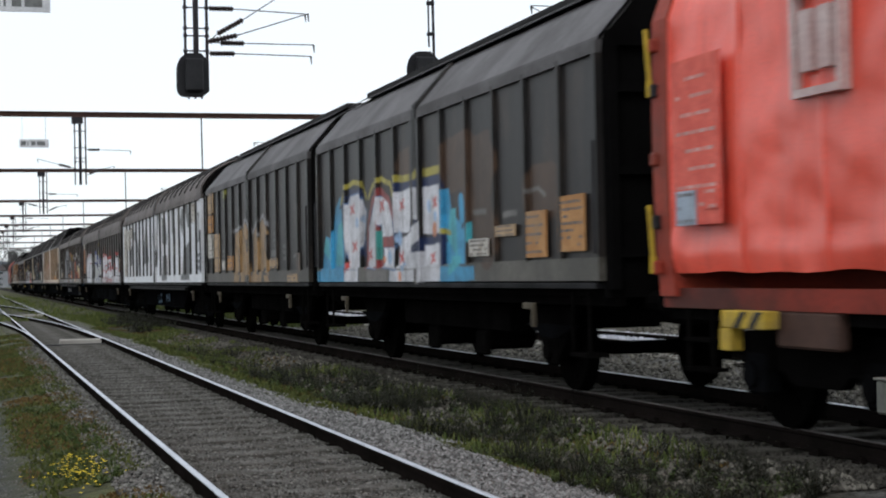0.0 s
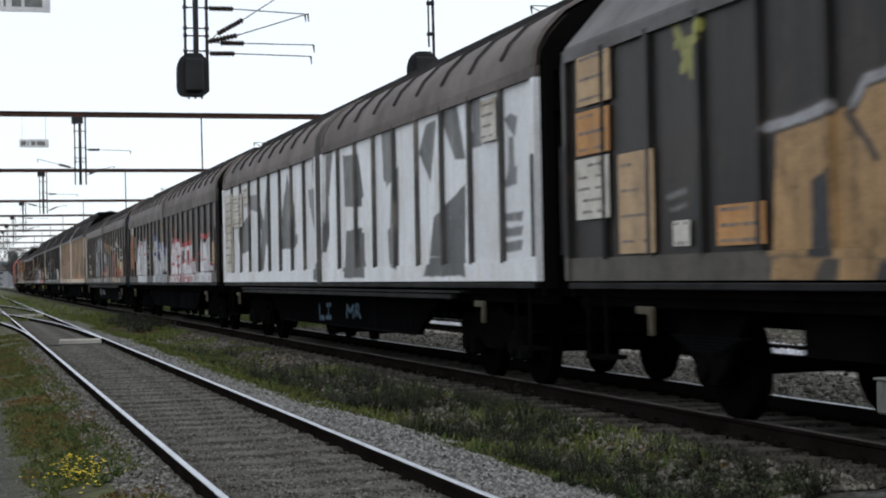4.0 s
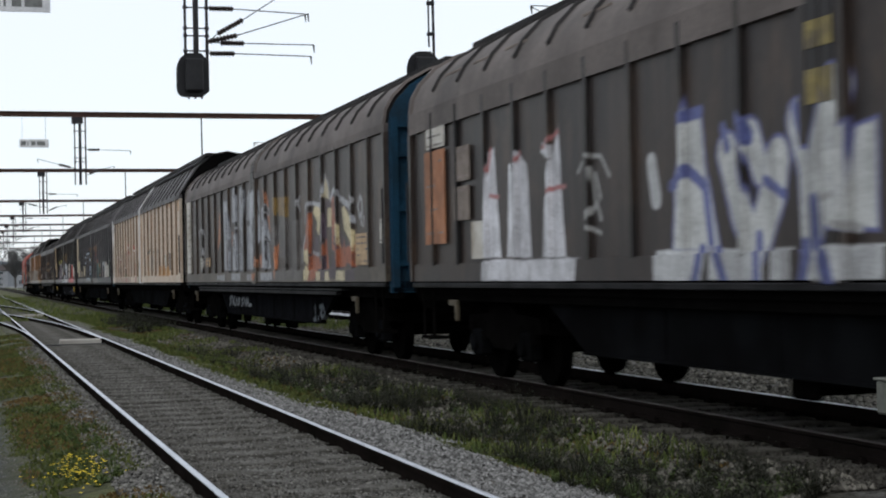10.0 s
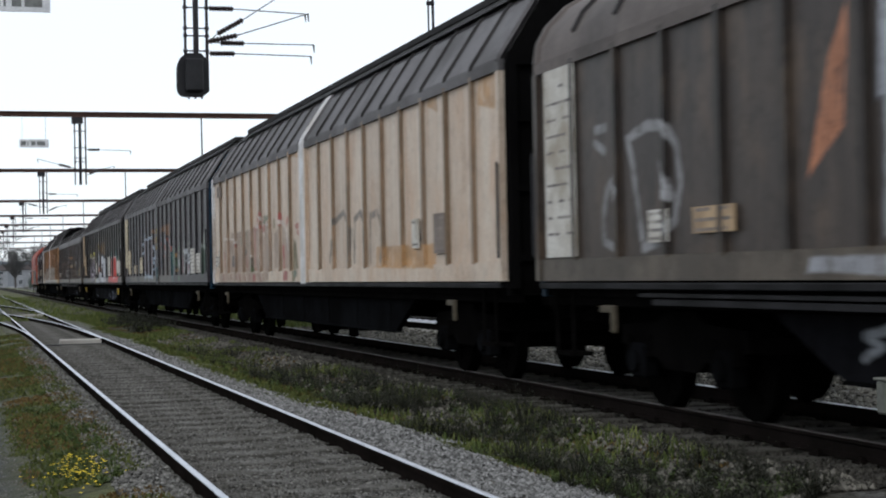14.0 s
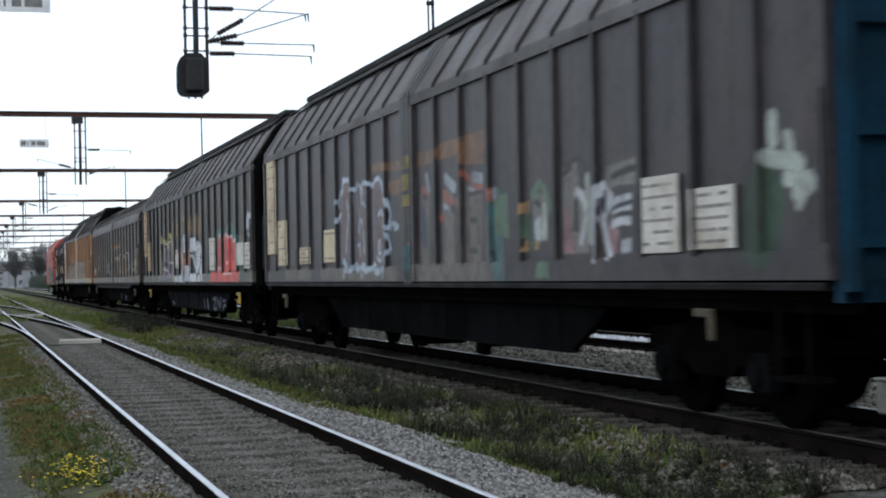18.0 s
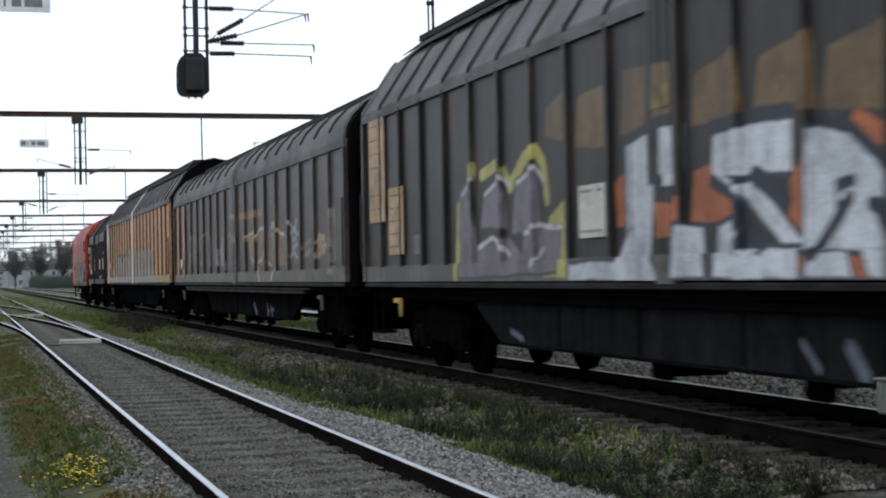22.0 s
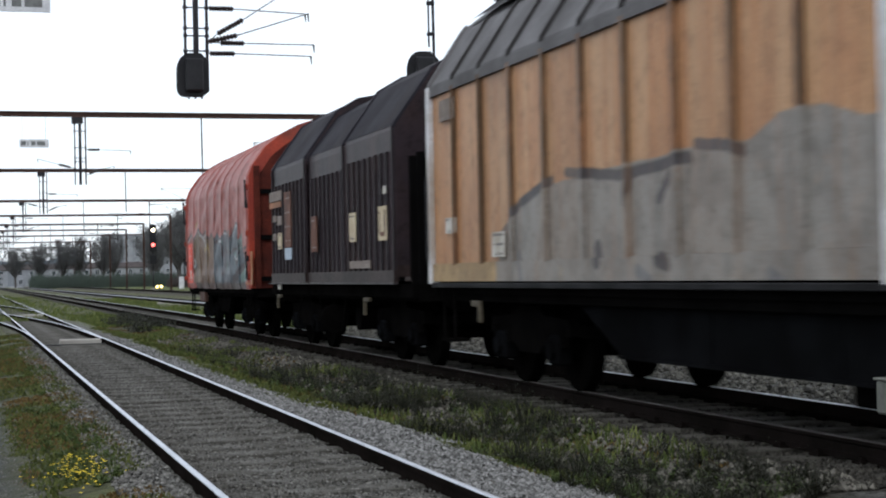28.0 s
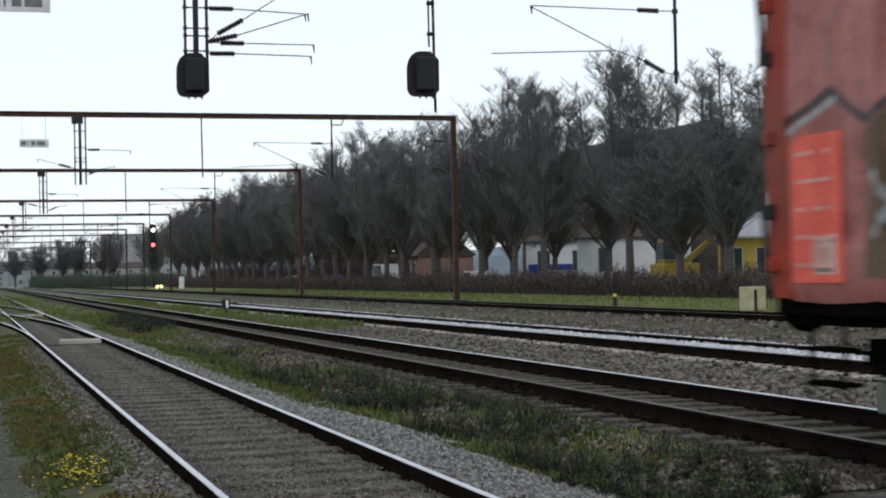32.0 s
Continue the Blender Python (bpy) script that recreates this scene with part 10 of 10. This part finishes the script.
w2 = sliding_wagon("short dark sliding-wall wagon with ochre sprayed letters", 12.7, P2, "angular", 3.55, 4.5, 6, axles=2, roof_ribs=False, mid=0.2)
place(w2, -209.5, 12.7)
w3 = sliding_wagon("white sliding-wall wagon with large grey sprayed letters", 21.6, P3, "arch", 3.53, 4.5, 9, ROOF_BROWN, rails_out=True, truss=TRUSS_TAGGED_C)
place(w3, -187.1, 21.6)
w4 = sliding_wagon("brown sliding-wall wagon with white and red sprayed letters", 22.1, P4, "arch", 3.5, 4.5, 10, ROOF_BROWN, fascia=0.22)
place(w4, -163.9, 22.1)
# Pale strips paint the light caught along the roof's step.
for k in range(17):
    if k % 5 != 3:
        part("step_glint", boxes((-1.318, -1.3, -10.2 + 1.2 * k, -9.45 + 1.2 * k, 3.9, 3.925)), PLATE_DULL, w4, "pale dash painted for light on the roof step")
w5 = sliding_wagon("brown sliding-wall wagon covered in grey and orange sprayed letters", 22.1, P5, "arch", 3.53, 4.5, 10, ROOF_BROWN, END_BLUE, rails_out=True, truss=TRUSS_TAGGED)
place(w5, -140.5, 22.1)
w6 = sliding_wagon("beige sliding-wall wagon with faded red scrawl", 22.1, P6, "angular", 3.75, 5.0, 10, post=WHITE_POST)
place(w6, -117.3, 22.1)
w7 = sliding_wagon("blackened sliding-wall wagon with a few pale sprayed letters", 22.1, P7, "angular", 3.75, 5.0, 10, ends=END_BLUE)
place(w7, -94.2, 22.1)
w8 = sliding_wagon("dark sliding-wall wagon with red, white and yellow sprayed letters", 22.1, P8, "angular", 3.75, 5.0, 10, truss=TRUSS_TAGGED_B, handle=YELLOW_PAINT)
place(w8, -70.6, 22.1)
w9 = sliding_wagon("rust-stained brown sliding-wall wagon with faint scrawl", 22.1, P9, "arch", 3.53, 4.5, 9, rails_out=True, truss=TRUSS_TAGGED_D)
place(w9, -47.3, 22.1)
w10 = sliding_wagon("orange and beige sliding-wall wagon with grey overpainting", 22.1, P10, "angular", 3.75, 5.0, 10, post=WHITE_POST)
place(w10, -24.1, 22.1)
w11 = hood_wagon("dark brown telescopic hood wagon", 9.4, P11, HOOD_ROOF)
place(w11, -13.0, 9.4)
w12 = sheeted_wagon("last coil wagon, faded red tarpaulin with grey sprayed letters", 10.3, OLD_CLOTH, RED_FRAME)
place(w12, 0.0, 10.3)

# stencilled panels
plate(w1, -2.61, 1.64, 0.74, 0.21, PLATE_WHITE, 3, label="white stencilled panel")
plate(w1, -3.59, 1.81, 0.69, 0.13, PLATE_TAN, 2, label="")
plate(w1, -4.56, 1.74, 0.71, 0.50, PLATE_AMBER, 4, label="amber stencilled panel")
plate(w2, 5.54, 3.22, 0.83, 0.52, PLATE_TAN, 2, label="tall tan stencilled panel")
plate(w2, 5.58, 2.69, 0.82, 0.43, PLATE_AMBER, 2, label="")
plate(w2, 5.61, 2.14, 0.81, 0.60, PLATE_WHITE, 4, label="")
plate(w2, 4.57, 1.95, 0.76, 0.93, PLATE_TAN, 3, label="")
plate(w2, 2.56, 1.68, 0.79, 0.33, PLATE_AMBER, 2, label="")
plate(w2, -2.83, 1.61, 0.77, 0.20, PLATE_TAN, 1, label="tan panel")
plate(w2, -4.73, 1.31, 0.92, 0.16, PLATE_TAN, 2, label="tan panel on the sill")
plate(w2, 3.63, 1.64, 0.30, 0.22, PLATE_WHITE, 1, label="small label holder")
plate(w2, -5.29, 1.60, 0.27, 0.35, PLATE_DULL, 0, label="")
plate(w3, 10.03, 2.38, 1.02, 1.80, PLATE_WHITE, 8, label="tall white stencilled panel")
plate(w3, 8.75, 2.84, 1.17, 0.73, PLATE_WHITE, 6, label="")
plate(w3, 7.63, 3.09, 0.57, 0.40, PLATE_WHITE, 2, label="white panel with a red ring")
plate(w3, -9.18, 3.12, 0.52, 0.49, PLATE_WHITE, 3, label="")
plate(w4, 9.79, 3.13, 0.80, 0.31, PLATE_WHITE, 2, label="")
plate(w4, 9.84, 2.33, 0.89, 1.22, PLATE_RUST, 3, label="orange-brown stencilled panel")
plate(w4, 8.65, 2.69, 0.60, 0.43, PLATE_DULL, 2, label="")
plate(w4, 8.69, 2.20, 0.61, 0.42, PLATE_DULL, 1, label="")
plate(w4, 8.07, 1.73, 0.46, 0.45, PLATE_WHITE, 0, label="")
plate(w5, 10.32, 2.48, 0.83, 2.00, PLATE_WHITE, 9, label="tall white stencilled panel")
plate(w5, 7.95, 1.72, 0.39, 0.29, PLATE_WHITE, 3, label="small label holder")
plate(w5, 6.87, 1.74, 0.74, 0.22, PLATE_TAN, 2, label="")
plate(w5, -9.55, 1.74, 0.82, 0.49, PLATE_TAN, 4, label="tan stencilled panel")
plate(w7, 10.32, 2.78, 0.89, 1.98, PLATE_CREAM, 7, label="tall cream stencilled panel")
plate(w7, 9.23, 1.99, 0.83, 0.87, PLATE_CREAM, 3, label="")
plate(w7, 7.12, 1.71, 0.87, 0.30, PLATE_CREAM, 3, label="")
plate(w7, 5.06, 1.84, 0.86, 0.55, PLATE_CREAM, 1, label="cream panel with a ring mark")
plate(w7, 8.19, 1.69, 0.39, 0.28, INK, 0, label="black label holder")
plate(w8, -5.14, 1.94, 0.95, 0.81, PLATE_WHITE, 2, label="tall white panel with a ring mark")
plate(w8, -9.36, 1.87, 0.91, 0.51, PLATE_WHITE, 0, label="blank white panel")
plate(w8, -10.38, 1.82, 0.89, 0.57, PLATE_WHITE, 4, label="white panel with writing")
plate(w8, 10.18, 2.93, 0.87, 1.63, PLATE_TAN, 6, label="tall tan stencilled panel")
plate(w8, 9.13, 2.10, 0.75, 0.96, PLATE_TAN, 4, label="")
plate(w8, 8.06, 1.74, 0.30, 0.26, INK, 1, label="black label holder")
plate(w8, 1.77, 1.92, 0.69, 0.52, PLATE_WHITE, 1, label="white label with a red ring")
plate(w1, -5.63, 1.82, 0.74, 0.57, PLATE_AMBER, 6, label="")
plate(w4, -10.47, 1.98, 0.46, 0.53, PLATE_TAN, 3, label="")
plate(w5, -10.85, 1.98, 0.34, 0.35, PLATE_WHITE, 1, label="")
plate(w6, 10.07, 3.42, 0.59, 0.26, PLATE_DULL, 2, label="")
plate(w6, 7.97, 1.71, 0.40, 0.26, INK, 0, label="black label holder")
plate(w6, 10.50, 1.74, 0.33, 0.26, PLATE_WHITE, 2, label="")
plate(w6, 10.10, 1.84, 0.26, 0.36, PLATE_WHITE, 2, label="")
plate(w6, -7.38, 1.89, 0.33, 0.40, PLATE_WHITE, 1, label="")
plate(w6, -8.52, 1.86, 0.49, 0.52, PLATE_DULL, 3, label="")
plate(w7, -8.14, 1.82, 0.79, 0.68, PLATE_WHITE, 5, label="white stencilled panel")
plate(w7, -9.16, 1.75, 0.82, 0.51, PLATE_WHITE, 4, label="white panel with writing")
plate(w9, 9.47, 1.75, 0.39, 0.29, PLATE_WHITE, 1, label="small label holder")
plate(w9, 9.40, 1.76, 0.36, 0.27, PLATE_WHITE, 1, label="")
plate(w10, 8.25, 1.66, 0.44, 0.29, PLATE_WHITE, 2, label="small label holder")
plate(w10, 10.10, 1.94, 0.40, 0.20, PLATE_WHITE, 1, label="")
plate(w10, 10.20, 3.42, 0.61, 0.27, PLATE_DULL, 1, label="")
plate(w12, 4.48, 1.75, 0.70, 1.07, PLATE_RED, 4, label="bright red stencilled panel")
plate(w12, 4.36, 1.41, 0.32, 0.27, PLATE_WHITE, 1, label="small label holder")
plate(w12, -4.97, 1.54, 0.74, 0.72, PLATE_RUST, 3, label="faded orange panel")


plate(w0, 4.48, 2.39, 0.88, 1.39, PLATE_RED, 7, label="red stencilled panel", x=-1.53)
plate(w0, 4.66, 1.84, 0.36, 0.29, PLATE_BLUE, 2, label="pale blue label holder", x=-1.545)
plate(w0, 4.2, 1.9, 0.24, 0.16, PLATE_RED, 1, x=-1.545)
# Flat white plate added in place of the brake handle's white cylinder.
plate(w11, 4.12, 1.18, 0.33, 0.18, PLATE_WHITE, 0, label="white plate in place of a brake handle cylinder")
for y, z, wide, high, mat, bars in ((4.22, 2.92, 1.24, 0.19, PLATE_DULL, 1), (4.26, 2.75, 1.17, 0.11, PLATE_RUST, 0), (4.35, 2.48, 0.3, 0.12, PLATE_DULL, 0), (4.35, 2.12, 0.33, 0.13, PLATE_DULL, 0), (3.85, 2.43, 0.47, 0.18, PLATE_DULL, 2),
                                    (3.85, 2.03, 0.34, 0.31, PLATE_CREAM, 1), (3.03, 2.42, 0.62, 1.05, PLATE_BROWN, 3), (3.03, 1.77, 0.62, 0.22, PLATE_BLUE, 0), (0.69, 2.07, 0.45, 0.62, PLATE_BROWN, 1), (-2.2, 2.09, 0.4, 0.46, PLATE_CREAM, 1), (-4.23, 2.57, 0.17, 0.11, PLATE_WHITE, 0), (-2.65, 1.5, 1.32, 0.12, PLATE_DULL, 2)):
    plate(w11, y, z, wide, high, mat, bars, x=-1.488)
letter_panel = plate(w11, -4.09, 2.09, 0.47, 0.5, PLATE_CREAM, 0, label="cream panel with a dark letter U", x=-1.488)
part("letter", boxes((-1.5, -1.4965, -3.97, -3.92, 1.95, 2.28), (-1.5, -1.4965, -4.26, -4.21, 1.95, 2.28), (-1.5, -1.4965, -4.21, -3.97, 1.9, 1.96)), PLATE_BROWN, letter_panel)


# ---- small marks on the wagons ----
DULL_YELLOW = plain("dull_yellow_spray", (0.3, 0.24, 0.09), (0.2, 0.16, 0.07), 0.7, 0, 6.0, 40.0, dirt=(0.08, 0.07, 0.06))
DULL_TEAL = plain("dull_teal_spray", (0.06, 0.13, 0.14), (0.05, 0.08, 0.09), 0.7, 0, 6.0, 40.0, dirt=(0.05, 0.045, 0.045))


def post_marks(w, marks):
    """Sprayed bars across the two middle posts."""
    for z0, z1, mat in marks:
        for yy in (0.0, 0.2):
            part("paint_mark", boxes((-1.487, -1.4805, yy - 0.085, yy + 0.085, z0, z1)), mat, w, "sprayed bar on the post")


post_marks(w7, ((2.8, 2.98, DULL_YELLOW), (2.5, 2.72, DULL_YELLOW), (2.28, 2.44, DULL_YELLOW), (1.27, 1.74, DULL_TEAL)))
post_marks(w4, ((2.5, 2.75, DULL_YELLOW), (2.9, 3.1, DULL_YELLOW)))
post_marks(w8, ((2.75, 2.95, DULL_YELLOW),))




# ---- what moves ----
def motions():
    times = [float(t) for t in range(33)]
    for wagon, ahead in WAGONS:
        walk(wagon, [(t, pose(TRACK_X, tail_at(t) + ahead, 0)) for t in times])
    start = tail_at(0.0)
    steps = [k / 15 for k in range(481)]
    turns = [math.degrees((start - tail_at(t)) / WHEEL_R) for t in steps]
    for k, (w, y) in enumerate(WHEELSETS):
        walk(w, [(t, pose(0, y, WHEEL_R, a + 17 * k)) for t, a in zip(steps, turns)])


motions()
